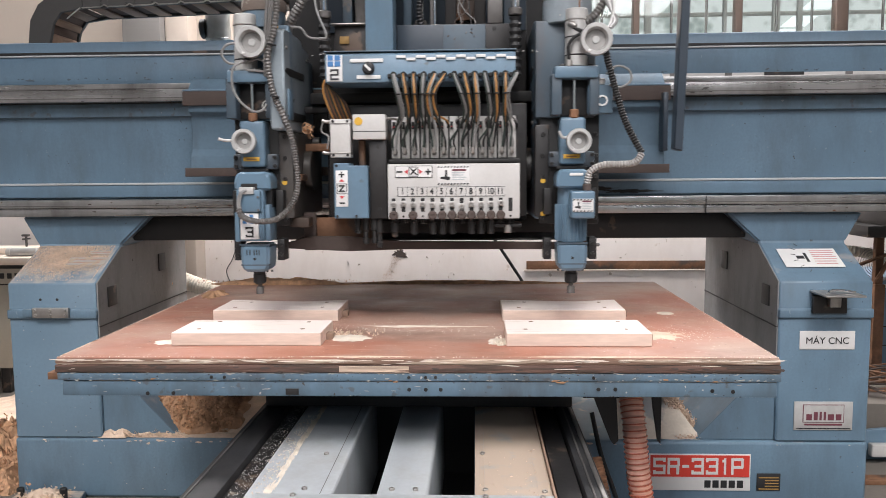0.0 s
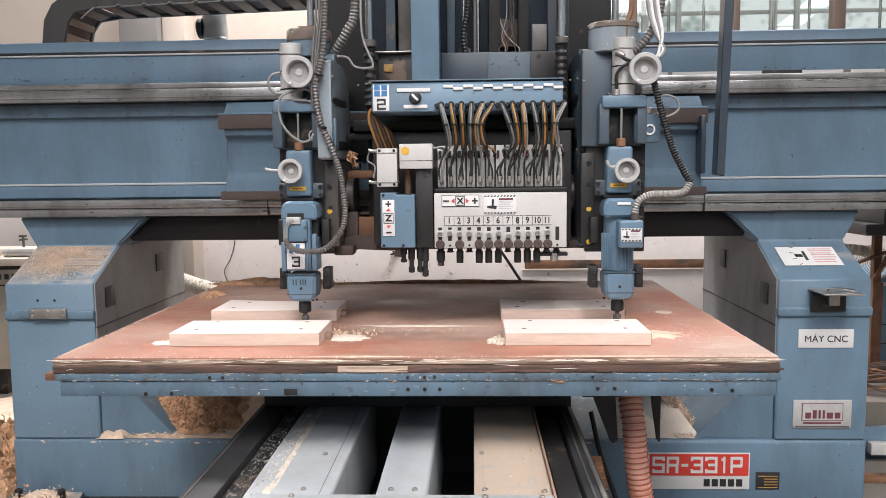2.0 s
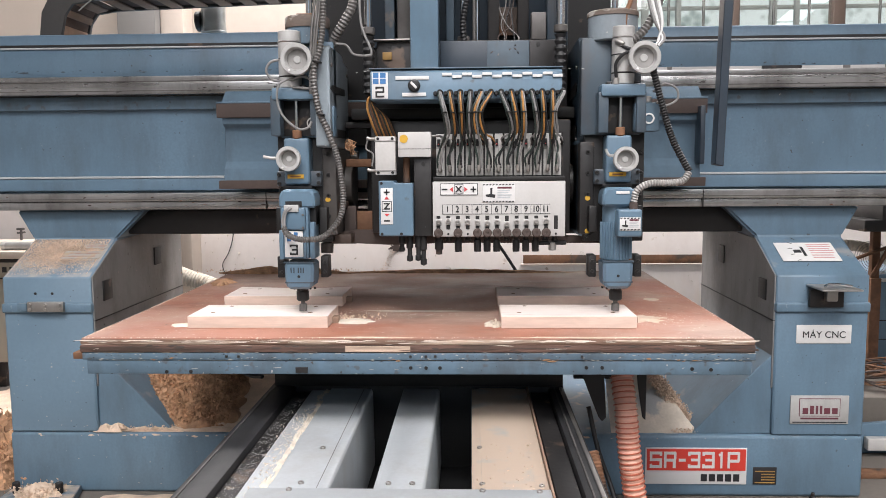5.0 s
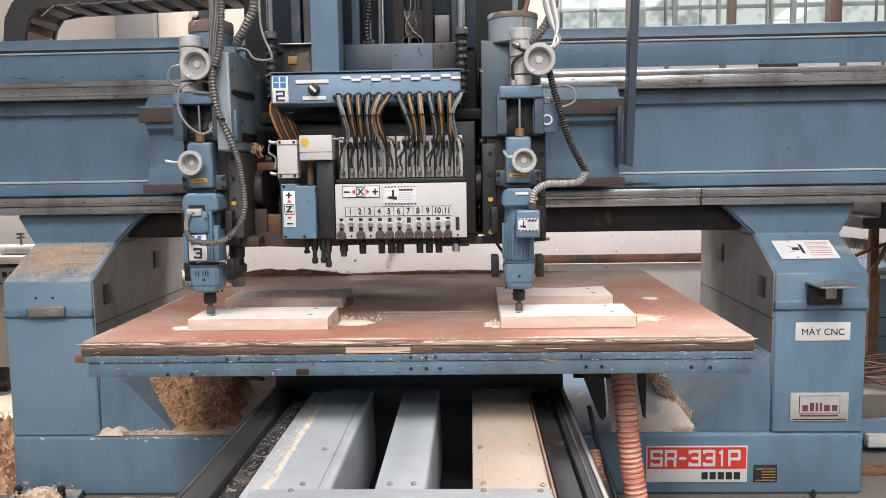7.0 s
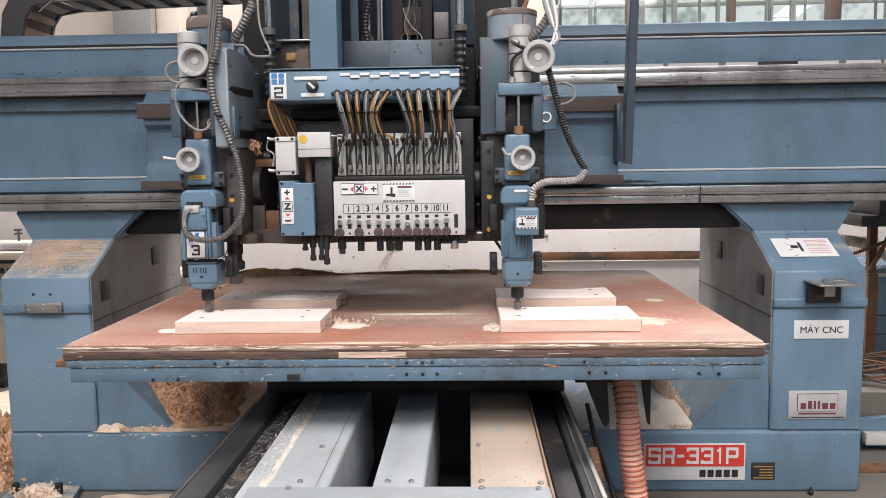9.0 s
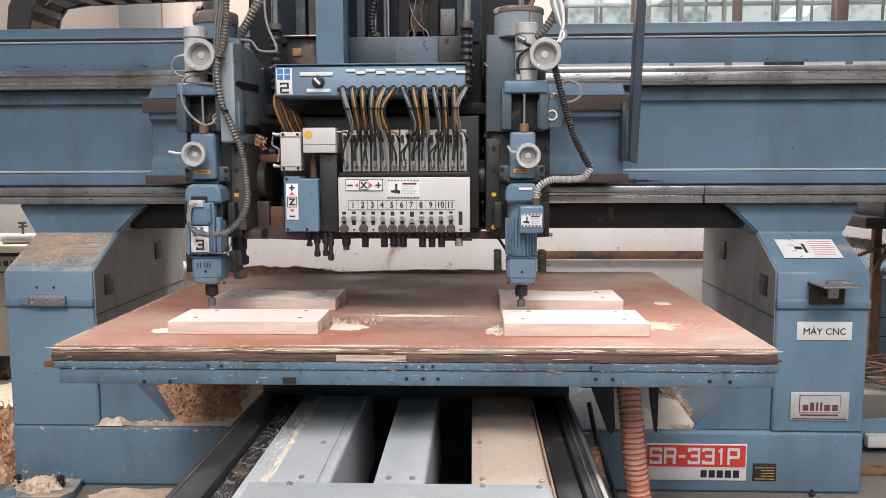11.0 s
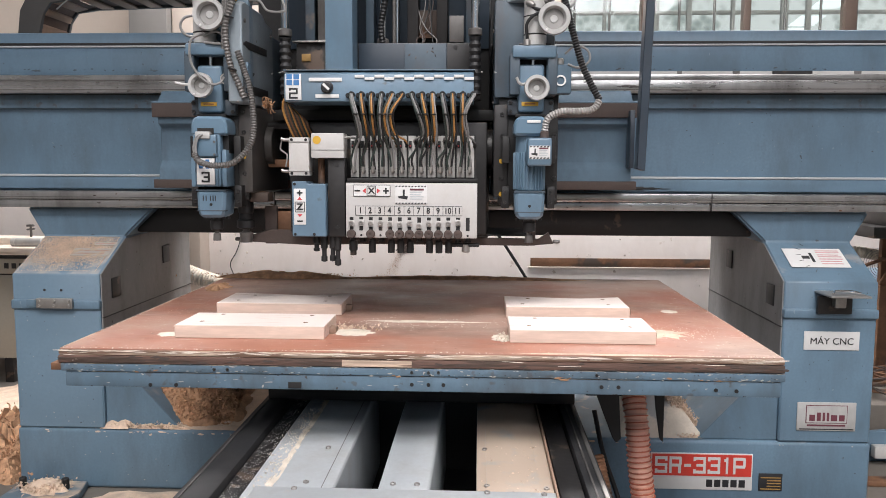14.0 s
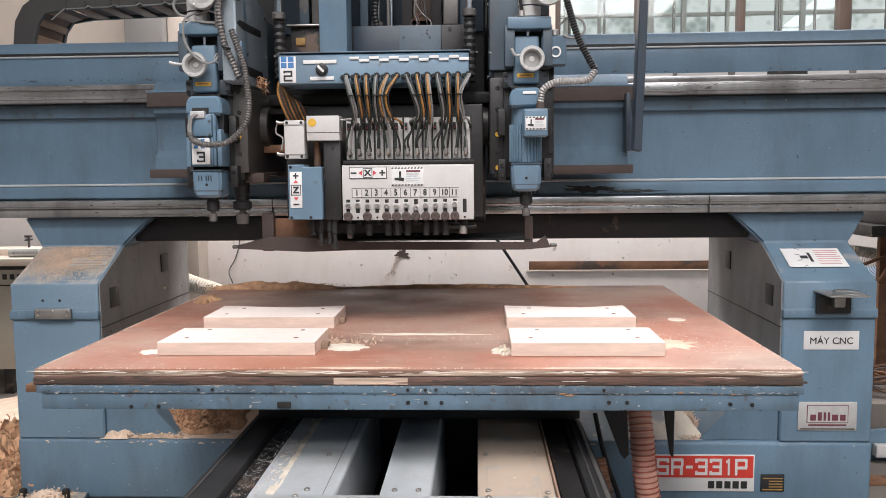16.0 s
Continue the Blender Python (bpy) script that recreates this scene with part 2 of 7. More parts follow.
WIRE_GREEN = material("green_air_line", (0.022, 0.034, 0.029), 0.4, vary=0.25, bump=0.0)
WIRE_ORANGE = material("amber_air_line", (0.44, 0.21, 0.06), 0.4, vary=0.3, bump=0.0)
BRONZE = material("brown_frame_paint", (0.085, 0.058, 0.045), 0.5, vary=0.15, bump=0.1)
GALV = material("galvanised_duct", (0.50, 0.51, 0.50), 0.35, 0.8, vary=0.2, scale=9, grain=40, bump=0.05)
WHITE_HOSE = material("dusty_white_hose", (0.62, 0.55, 0.46), 0.7, vary=0.1, scale=8, grain=60, bump=0.1)

SLAT_BROWN = material("brown_stained_edge", (0.30, 0.20, 0.145), 0.75, vary=0.18, scale=8, grain=60, bump=0.15)
DISH = material("grimy_aluminium", (0.30, 0.29, 0.28), 0.55, 0.2, grime=0.6, grime_color=(0.12, 0.10, 0.09), vary=0.12, scale=20, grain=120, bump=0.06)
PALE_CONDUIT = material("pale_flexible_conduit", (0.34, 0.325, 0.31), 0.45, 0.1, vary=0.15, scale=12, grain=70, bump=0.1)
DUST_SHEET = material("sawdust_coated_sheet", (0.60, 0.53, 0.45), 0.85, vary=0.2, scale=9, grain=90, bump=0.3, second=(0.36, 0.36, 0.36), patches=0.1, patch_scale=5)
FADED_PRINT = material("faded_pink_print", (0.55, 0.30, 0.30), 0.6, vary=0.15, scale=20, grain=90, bump=0.0)
CRUST = material("cream_sawdust_crust", (0.74, 0.66, 0.56), 0.95, vary=0.15, scale=20, grain=140, bump=0.6)
CHIP_PALE = material("bare_pale_chip", (0.40, 0.39, 0.37), 0.7, vary=0.2, scale=30, grain=90, bump=0.05)
CHIP_ORANGE = material("orange_primer_chip", (0.40, 0.22, 0.12), 0.7, vary=0.2, scale=30, grain=90, bump=0.05)
CASTING = material("oily_grey_casting", (0.085, 0.080, 0.076), 0.42, 0.2, grime=0.7, grime_color=(0.05, 0.035, 0.028), vary=0.25, scale=6, grain=60, bump=0.12)
# Paler than the machine blue: the side plate's lit look is in the colour.
PALE_SLIDE = material("pale_greyed_blue_paint", (0.235, 0.275, 0.305), 0.42, grime=0.5, grime_color=(0.10, 0.09, 0.085), vary=0.14, scale=8, grain=70, bump=0.08, chips=(0.40, 0.40, 0.39))
CAP_RIM = material("rust_stained_rim", (0.15, 0.115, 0.095), 0.7, vary=0.3, scale=14, grain=60, bump=0.2, second=(0.42, 0.39, 0.36), patches=0.16, patch_scale=9, stretch=(1, 1, 2.5))

# ---------------------------------------------------------------- mesh helpers
BASES = {}


def thing(name, base, label, category, group="", kind=""):
    """A top-level Empty at its base; its parts are given in world metres."""
    root = new(name)
    root.empty_display_size = 0.1
    root.location = base
    BASES[root] = Vector(base)
    return tagged(root, label, category, group, kind)


def finish(bm, name, mat, base=(0, 0, 0), smooth=35):
    bmesh.ops.recalc_face_normals(bm, faces=bm.faces[:])
    bmesh.ops.translate(bm, verts=bm.verts[:], vec=-Vector(base))
    for f in bm.faces:
        f.smooth = True
    for e in bm.edges:
        if len(e.link_faces) == 2 and e.calc_face_angle(0) > radians(smooth):
            e.smooth = False
    me = bpy.data.meshes.new(name)
    bm.to_mesh(me)
    bm.free()
    me.materials.append(mat)
    return me


def part(name, bm, mat, parent, label=""):
    base = BASES[parent]
    ob = new(name, finish(bm, name, mat, base))
    ob.parent = parent
    BASES[ob] = base
    return tagged(ob, label)


def single(name, bm, mat, label, category="", group="", kind="", base=(0, 0, 0)):
    ob = new(name, finish(bm, name, mat, base))
    ob.location = base
    BASES[ob] = Vector(base)
    return tagged(ob, label, category, group, kind)


def box(x0, x1, y0, y1, z0, z1, bevel=0.004, bm=None, seg=2):
    own = bmesh.new()
    bmesh.ops.create_cube(own, size=1, matrix=Matrix.LocRotScale(((x0 + x1) / 2, (y0 + y1) / 2, (z0 + z1) / 2), None, (abs(x1 - x0), abs(y1 - y0), abs(z1 - z0))))
    b = min(bevel, abs(x1 - x0) * 0.4, abs(y1 - y0) * 0.4, abs(z1 - z0) * 0.4)
    if b > 0:
        bmesh.ops.bevel(own, geom=own.edges[:], offset=b, segments=seg, affect="EDGES", profile=0.5)
    return merge(bm, own)


def merge(bm, own):
    if bm is None:
        return own
    me = bpy.data.meshes.new("tmp")
    own.to_mesh(me)
    own.free()
    bm.from_mesh(me)
    bpy.data.meshes.remove(me)
    return bm


def axis_matrix(p, axis):
    q = Vector(axis).to_track_quat("Z", "Y").to_matrix().to_4x4()
    return Matrix.Translation(p) @ q


def lathe(p, axis, profile, seg=24, bm=None, square=0.0):
    """Turned body: profile of (radius, height along axis) from p."""
    own = bmesh.new()
    m = axis_matrix(p, axis)
    rings = []
    for r, h in profile:
        if r < 1e-6:
            rings.append([own.verts.new(m @ Vector((0, 0, h)))])
        else:
            rings.append([own.verts.new(m @ Vector((r * math.cos(a), r * math.sin(a), h))) for a in (2 * math.pi * i / seg for i in range(seg))])
    for a, b in zip(rings, rings[1:]):
        for i in range(seg):
            j = (i + 1) % seg
            if len(a) == 1 and len(b) == 1:
                continue
            if len(a) == 1:
                own.faces.new((a[0], b[i], b[j]))
            elif len(b) == 1:
                own.faces.new((a[i], a[j], b[0]))
            else:
                own.faces.new((a[i], a[j], b[j], b[i]))
    return merge(bm, own)


def cyl(p, axis, r, h, seg=20, bm=None, bevel=0.003):
    b = min(bevel, r * 0.4, h * 0.4)
    return lathe(p, axis, [(0, 0), (r - b, 0), (r, b), (r, h - b), (r - b, h), (0, h)], seg, bm)


def prism(poly, axis, a, b, bevel=0.004, bm=None):
    """Polygon of two coordinates, extruded along an axis from a to b."""
    own = bmesh.new()
    put = {"x": lambda u, v, w: (w, u, v), "y": lambda u, v, w: (u, w, v), "z": lambda u, v, w: (u, v, w)}[axis]
    lo = [own.verts.new(put(u, v, a)) for u, v in poly]
    hi = [own.verts.new(put(u, v, b)) for u, v in poly]
    own.faces.new(lo)
    own.faces.new(hi)
    for i in range(len(poly)):
        j = (i + 1) % len(poly)
        own.faces.new((lo[i], lo[j], hi[j], hi[i]))
    bmesh.ops.recalc_face_normals(own, faces=own.faces[:])
    if bevel:
        bmesh.ops.bevel(own, geom=own.edges[:], offset=bevel, segments=1, affect="EDGES")
    return merge(bm, own)


def curve_points(pts, steps=8):
    """Smooth line through a few points."""
    p = [Vector(q) for q in pts]
    p = [p[0] * 2 - p[1]] + p + [p[-1] * 2 - p[-2]]
    out = []
    for i in range(1, len(p) - 2):
        for k in range(steps):
            t = k / steps
            a, b, c, d = p[i - 1:i + 3]
            out.append(0.5 * (2 * b + (c - a) * t + (2 * a - 5 * b + 4 * c - d) * t * t + (3 * b - a - 3 * c + d) * t ** 3))
    out.append(p[-2])
    return out


def tube(pts, r, seg=10, bm=None, steps=8, rib=0.0, pitch=0.01):
    """Hose or cable through points; rib: depth of its corrugation."""
    line = curve_points(pts, steps)
    if rib:
        fine, carry = [line[0]], 0.0
        for a, b in zip(line, line[1:]):
            length = (b - a).length
            d = pitch / 4 - carry
            while d < length:
                fine.append(a.lerp(b, d / length))
                d += pitch / 4
            carry = length - (d - pitch / 4)
        line = fine
    own = bmesh.new()
    up = Vector((0.3, 0.2, 0.93))
    prev = None
    for i, c in enumerate(line):
        d = (line[min(i + 1, len(line) - 1)] - line[max(i - 1, 0)]).normalized()
        side = d.cross(up)
        if side.length < 1e-3:
            side = d.cross(Vector((1, 0, 0)))
        side.normalize()
        up = side.cross(d)
        rr = r + (rib * (0.0, 0.5, 1.0, 0.5)[i % 4] if rib else 0)
        ring = [own.verts.new(c + (side * math.cos(a) + up * math.sin(a)) * rr) for a in (2 * math.pi * k / seg for k in range(seg))]
        if prev:
            for k in range(seg):
                own.faces.new((prev[k], prev[(k + 1) % seg], ring[(k + 1) % seg], ring[k]))
        else:
            own.faces.new(ring)
        prev = ring
    own.faces.new(prev)
    return merge(bm, own)


def writing(name, text, size, mat, parent, place, label="", depth=0.0008, stretch=1.0, bold=0.0):
    """Letters of the built-in font as a mesh, upright, read from the camera's side; place is their middle."""
    cu = bpy.data.curves.new(name, "FONT")
    cu.body, cu.size, cu.align_x, cu.align_y, cu.extrude, cu.offset = text, size, "CENTER", "CENTER", depth, bold
    ob = bpy.data.objects.new(name, cu)
    scene.collection.objects.link(ob)
    bpy.context.view_layer.update()
    me = bpy.data.meshes.new_from_object(ob.evaluated_get(bpy.context.evaluated_depsgraph_get()))
    bpy.data.objects.remove(ob)
    bpy.data.curves.remove(cu)
    me.transform(Matrix.Translation(Vector(place) - BASES[parent]) @ pose(0, 0, 0, 90) @ Matrix.Diagonal((stretch, 1, 1, 1)))
    me.materials.clear()
    me.materials.append(mat)
    ob = new(name, me)
    ob.parent = parent
    BASES[ob] = BASES[parent]
    return tagged(ob, label)


def chips(parent, count, spot, y, size, mat, label, seed, long=2.5):
    """Flaked paint, specks and scratches on an upright face: thin ragged scabs, joined."""
    r = random.Random(seed)
    base = BASES[parent]
    verts, faces = [], []
    for _ in range(count):
        x, z = spot(r)
        w = size * r.uniform(0.3, 1.0) * r.uniform(0.5, 1.4)
        tilt = r.gauss(0, min(0.15, 0.35 / long))
        n = len(verts)
        for k in range(7):
            a = 2 * math.pi * k / 7
            u, v = math.cos(a) * w * long * r.uniform(0.5, 1.1), math.sin(a) * w * r.uniform(0.5, 1.1)
            verts.append((x + u - v * tilt - base.x, y - base.y, z + v + u * tilt - base.z))
        verts.append((x - base.x, y - 0.0006 - base.y, z - base.z))
        faces += [(n + 7, n + k, n + (k + 1) % 7) for k in range(7)]
    me = bpy.data.meshes.new("flaked_paint")
    me.from_pydata(verts, [], faces)
    me.materials.append(mat)
    ob = new("flaked_paint", me)
    ob.parent = parent
    BASES[ob] = base
    return tagged(ob, label, kind="stuff")


STROKES = {
    "S": [(0, 1, .83, 1), (0, .2, .45, 1), (0, 1, .42, .58), (.8, 1, 0, .55), (0, 1, 0, .17), (0, .2, 0, .25), (.8, 1, .75, 1)],
    "R": [(0, .2, 0, 1), (0, .95, .83, 1), (.8, 1, .52, .95), (0, .95, .40, .57), (.72, .95, 0, .42)],
    "P": [(0, .2, 0, 1), (0, .95, .83, 1), (.8, 1, .44, .95), (0, .95, .36, .53)],
    "3": [(0, 1, .83, 1), (.8, 1, 0, 1), (.25, 1, .42, .58), (0, 1, 0, .17), (0, .2, 0, .25), (0, .2, .75, 1)],
    "2": [(0, 1, .83, 1), (.8, 1, .45, 1), (0, 1, .42, .58), (0, .2, 0, .55), (0, 1, 0, .17), (0, .2, .75, 1)],
    "1": [(.42, .66, 0, 1), (.22, .5, .74, .9)],
    "-": [(.05, .95, .40, .57)],
}


def stencil(name, text, w, h, gap, mat, parent, place):
    """Square-built letters; place is the lower left corner of the first."""
    x, y, z = place
    bm = None
    for ch in text:
        cw = w * (0.72 if ch == "1" else 0.62 if ch == "-" else 1.0)
        for k, (a, b, c, d) in enumerate(STROKES[ch]):
            bm = box(x + a * cw, x + b * cw, y - 0.0012 - 0.0001 * k, y, z + c * h, z + d * h, 0, bm)
        x += cw + gap
    return part(name, bm, mat, parent)


def outline(name, x0, x1, z0, z1, y, w, mat, parent):
    """Thin rectangular printed frame."""
    bm = box(x0, x1, y - 0.0008, y, z1 - w, z1, 0)
    box(x0, x1, y - 0.0008, y, z0, z0 + w, 0, bm)
    box(x0, x0 + w, y - 0.0008, y, z0 + w, z1 - w, 0, bm)
    box(x1 - w, x1, y - 0.0008, y, z0 + w, z1 - w, 0, bm)
    return part(name, bm, mat, parent)


def grid_sheet(x0, x1, y0, y1, nx, ny, height, bm=None):
    """Open sheet whose height is a function of x and y."""
    own = bmesh.new()
    rows = [[own.verts.new((x0 + (x1 - x0) * i / nx, y0 + (y1 - y0) * j / ny, height(x0 + (x1 - x0) * i / nx, y0 + (y1 - y0) * j / ny))) for i in range(nx + 1)] for j in range(ny + 1)]
    for j in range(ny):
        for i in range(nx):
            own.faces.new((rows[j][i], rows[j][i + 1], rows[j + 1][i + 1], rows[j + 1][i]))
    return merge(bm, own)


def bolts(places, axis, r, h, bm=None):
    for p in places:
        bm = lathe(p, axis, [(0, 0), (r, 0), (r, h * 0.8), (r * 0.85, h), (r * 0.45, h), (r * 0.4, h * 0.5), (0, h * 0.5)], 10, bm)
    return bm

# ---------------------------------------------------------------- the shop
RX0, RX1, RY0, CEILING = -5.2, 5.2, -5.0, 4.6
single("floor", box(RX0 - 0.2, RX1 + 0.2, RY0 - 0.2, WALL_Y + 0.2, FLOOR - 0.2, FLOOR, 0), CONCRETE, "dusty concrete workshop floor", kind="structure")
WIN0, WIN1, WINZ0, WINZ1 = 0.60, 4.4, 1.6, 3.7
bm = box(RX0, WIN0, WALL_Y, WALL_Y + 0.22, FLOOR, CEILING, 0)
box(WIN1, RX1, WALL_Y, WALL_Y + 0.22, FLOOR, CEILING, 0, bm)
box(WIN0, WIN1, WALL_Y, WALL_Y + 0.22, FLOOR, WINZ0, 0, bm)
box(WIN0, WIN1, WALL_Y, WALL_Y + 0.22, WINZ1, CEILING, 0, bm)
wall_n = single("wall_north", bm, PLASTER, "cream plastered rear wall with chips and stains", kind="structure")
# Side walls, front wall and ceiling are unseen, added to enclose the light.
single("wall_west", box(RX0 - 0.2, RX0, RY0, WALL_Y + 0.22, FLOOR, CEILING, 0), GREYWALL, "unseen grey side wall added to enclose the light", kind="structure")
single("wall_east", box(RX1, RX1 + 0.2, RY0, WALL_Y + 0.22, FLOOR, CEILING, 0), GREYWALL, "unseen grey side wall added to enclose the light", kind="structure")
bm = box(RX0, -4.0, RY0 - 0.2, RY0, FLOOR, CEILING, 0)
box(4.6, RX1, RY0 - 0.2, RY0, FLOOR, CEILING, 0, bm)
box(-4.0, 4.6, RY0 - 0.2, RY0, 4.2, CEILING, 0, bm)
single("wall_south", bm, GREYWALL, "unseen grey front wall added with a wide open doorway", kind="structure")
bm = box(RX0, RX1, RY0, -4.4, CEILING, CEILING + 0.1, 0)
box(RX0, RX1, -2.4, -1.9, CEILING, CEILING + 0.1, 0, bm)
box(RX0, RX1, 0.7, 4.7, CEILING, CEILING + 0.1, 0, bm)
box(RX0, RX1, 5.7, WALL_Y + 0.2, CEILING, CEILING + 0.1, 0, bm)
for x0, x1 in ((RX0, -2.9), (3.3, RX1)):
    box(x0, x1, -1.9, 0.7, CEILING, CEILING + 0.1, 0, bm)
    box(x0, x1, 4.7, 5.7, CEILING, CEILING + 0.1, 0, bm)
    box(x0, x1, -4.4, -2.4, CEILING, CEILING + 0.1, 0, bm)
single("ceiling", bm, CEIL, "unseen sheet roof added with roof-light openings", kind="structure")

# Facing added over the low wall, paled to make up for weak light.
single("dado", box(-4.0, 4.4, WALL_Y - 0.012, WALL_Y, FLOOR, 1.25, 0.002), PALE_PINKISH, "chipped pinkish facing, paled to lift the lower rear wall", kind="structure")

# pilasters and the long groove in the rear wall
# Grey tone paints the side shading of the cream pilaster next to it.
PILLAR = material("shaded_plaster_side", (0.20, 0.19, 0.18), 0.85, vary=0.1, scale=1, grain=15, bump=0.2)
single("pilaster", box(-2.62, -2.33, WALL_Y - 0.30, WALL_Y, FLOOR, CEILING, 0.01), PILLAR, "pilaster greyed as the shaded side of its cream neighbour", kind="structure")
single("pilaster", box(-2.33, -2.15, WALL_Y - 0.22, WALL_Y, FLOOR, CEILING, 0.02), PLASTER, "rough cream pilaster of the rear wall", kind="structure")
# window: brown frame, clear panes, greenery behind
win = thing("window_1", (WIN0, WALL_Y, WINZ0), "brown-framed workshop window with barred panes", "window", kind="structure")
part("window_frame", box(WIN0, WIN1, WALL_Y + 0.06, WALL_Y + 0.14, WINZ0, WINZ0 + 0.06), BRONZE, win)
part("window_frame", box(WIN0, WIN1, WALL_Y + 0.06, WALL_Y + 0.14, WINZ1 - 0.06, WINZ1), BRONZE, win)
part("window_sill", box(WIN0 - 0.05, WIN1 + 0.05, WALL_Y - 0.05, WALL_Y + 0.05, WINZ0 - 0.04, WINZ0), PLASTER, win)
GLASS = bpy.data.materials.new("window_glass")
GLASS.use_nodes = True
gn = GLASS.node_tree.nodes
gb = gn["Principled BSDF"]
gb.inputs["Base Color"].default_value = (0.86, 0.93, 0.91, 1)
gb.inputs["Roughness"].default_value = 0.03
gb.inputs["Transmission Weight"].default_value = 1.0
gb.inputs["IOR"].default_value = 1.45
posts = (WIN0, 1.22, 1.995, 2.745, 3.5, WIN1 - 0.06)
for x in posts:
    part("mullion", box(x, x + (0.085 if 2.7 < x < 2.8 else 0.045), WALL_Y + 0.05, WALL_Y + 0.15, WINZ0 + 0.06, WINZ1 - 0.06), BRONZE, win)
for a, b in zip(posts, posts[1:]):
    pane = part("pane", box(a + 0.03, b, WALL_Y + 0.095, WALL_Y + 0.101, WINZ0 + 0.06, WINZ1 - 0.06, 0), GLASS, win)
    pane.visible_shadow = False
for i in range(14):
    x = WIN0 + 0.13 + i * 0.27
    part("bar", cyl((x, WALL_Y + 0.2, WINZ0 + 0.02), (0, 0, 1), 0.011, WINZ1 - WINZ0 - 0.04, 8), WORN_BAR, win)

# Emissive backdrop: the garden's daylight is painted into its glow.
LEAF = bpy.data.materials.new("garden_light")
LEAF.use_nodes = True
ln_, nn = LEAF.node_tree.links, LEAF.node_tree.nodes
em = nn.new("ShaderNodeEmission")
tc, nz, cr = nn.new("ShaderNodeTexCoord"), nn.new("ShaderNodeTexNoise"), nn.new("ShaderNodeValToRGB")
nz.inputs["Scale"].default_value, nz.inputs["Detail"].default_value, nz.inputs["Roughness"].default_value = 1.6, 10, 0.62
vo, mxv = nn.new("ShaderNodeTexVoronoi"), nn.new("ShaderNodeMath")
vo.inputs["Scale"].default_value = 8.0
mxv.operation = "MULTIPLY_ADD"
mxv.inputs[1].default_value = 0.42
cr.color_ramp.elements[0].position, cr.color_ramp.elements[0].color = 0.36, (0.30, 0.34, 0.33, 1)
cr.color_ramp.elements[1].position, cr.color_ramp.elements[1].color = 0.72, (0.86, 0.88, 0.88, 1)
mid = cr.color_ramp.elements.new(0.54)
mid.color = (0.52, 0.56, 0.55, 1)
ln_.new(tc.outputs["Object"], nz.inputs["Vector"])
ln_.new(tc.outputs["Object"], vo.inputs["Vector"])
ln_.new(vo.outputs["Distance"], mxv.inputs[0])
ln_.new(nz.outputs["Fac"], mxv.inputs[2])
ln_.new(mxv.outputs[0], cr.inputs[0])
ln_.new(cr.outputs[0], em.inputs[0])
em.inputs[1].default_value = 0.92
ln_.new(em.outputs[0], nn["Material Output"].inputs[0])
single("backdrop", box(-2, 12, 11.0, 11.1, FLOOR, 9, 0), LEAF, "glowing backdrop of pale garden greenery beyond the window", kind="structure")
WEATHERED = material("weathered_garden_post", (0.52, 0.51, 0.49), 0.8, vary=0.2, scale=4, grain=30, bump=0.2)
fence = thing("garden_fence", (3.0, 8.4, FLOOR), "weathered garden fence with thin posts outside", "fence")
for k, x in enumerate((0.9, 1.25, 1.75, 2.1, 2.55, 3.05, 3.3, 3.75, 4.25, 4.5, 4.95, 5.5)):
    part("post", box(x, x + (0.05, 0.035, 0.07)[k % 3], 8.4, 8.45, FLOOR, 4.6, 0.004), WEATHERED, fence)
for z in (2.95, 3.85):
    part("fence_rail", box(0.6, 6.0, 8.46, 8.49, z, z + 0.04, 0.004), WEATHERED, fence)
# Added glowing panes stand in for slanted patches of light at the window.
PATCH_GLOW = bpy.data.materials.new("light_patch_glow")
PATCH_GLOW.use_nodes = True
rb = PATCH_GLOW.node_tree.nodes["Principled BSDF"]
rb.inputs["Emission Color"].default_value, rb.inputs["Emission Strength"].default_value = (0.93, 0.97, 1.0, 1), 0.9
light_patches = thing("glow_panes", (4.4, 10.8, 3.0), "added glowing panes for slanted light patches in the window", "roof")
for x, z, w in ((4.62, 3.70, 0.42), (4.28, 3.46, 0.36), (4.02, 3.24, 0.32), (3.86, 3.08, 0.30)):
    part("glow_pane", prism([(x, z), (x + w, z), (x + w + 0.16, z + 0.13), (x + 0.16, z + 0.13)], "y", 10.8, 10.83, 0.003), PATCH_GLOW, light_patches)
single("ground", box(-40, 40, WALL_Y + 0.22, 60, FLOOR - 0.3, FLOOR - 0.05, 0), CONCRETE, "pale paved ground outside", kind="structure")

# ---------------------------------------------------------------- machine base, columns, beam
MX = -0.19       # the machine's middle plane
CF = 3.34        # front of the columns and of the base

base = thing("machine_pedestal", (MX, CF, FLOOR), "heavy blue cast-iron router pedestal dusted with sawdust", "machine pedestal")
part("plinth", box(-2.055, 1.67, CF, 4.55, FLOOR, 0.205, 0.018, seg=3), BLUE, base)
plate = part("model_plate", box(0.744, 1.177, CF - 0.006, CF, -0.012, 0.150, 0.002), STICKER, base, "red and white model plate")
part("red_field", box(0.750, 1.171, CF - 0.0085, CF - 0.006, 0.050, 0.145, 0), RED, plate, "red upper field")
stencil("lettering", "SR-331P", 0.0525, 0.073, 0.0085, STICKER, plate, (0.762, CF - 0.0085, 0.061))
for i in range(5):   # maker's name, as bars
    x = 0.982 + i * 0.0345
    part("bar", box(x, x + 0.026, CF - 0.008, CF - 0.006, 0.002, 0.034, 0), INK, plate, "black bar")
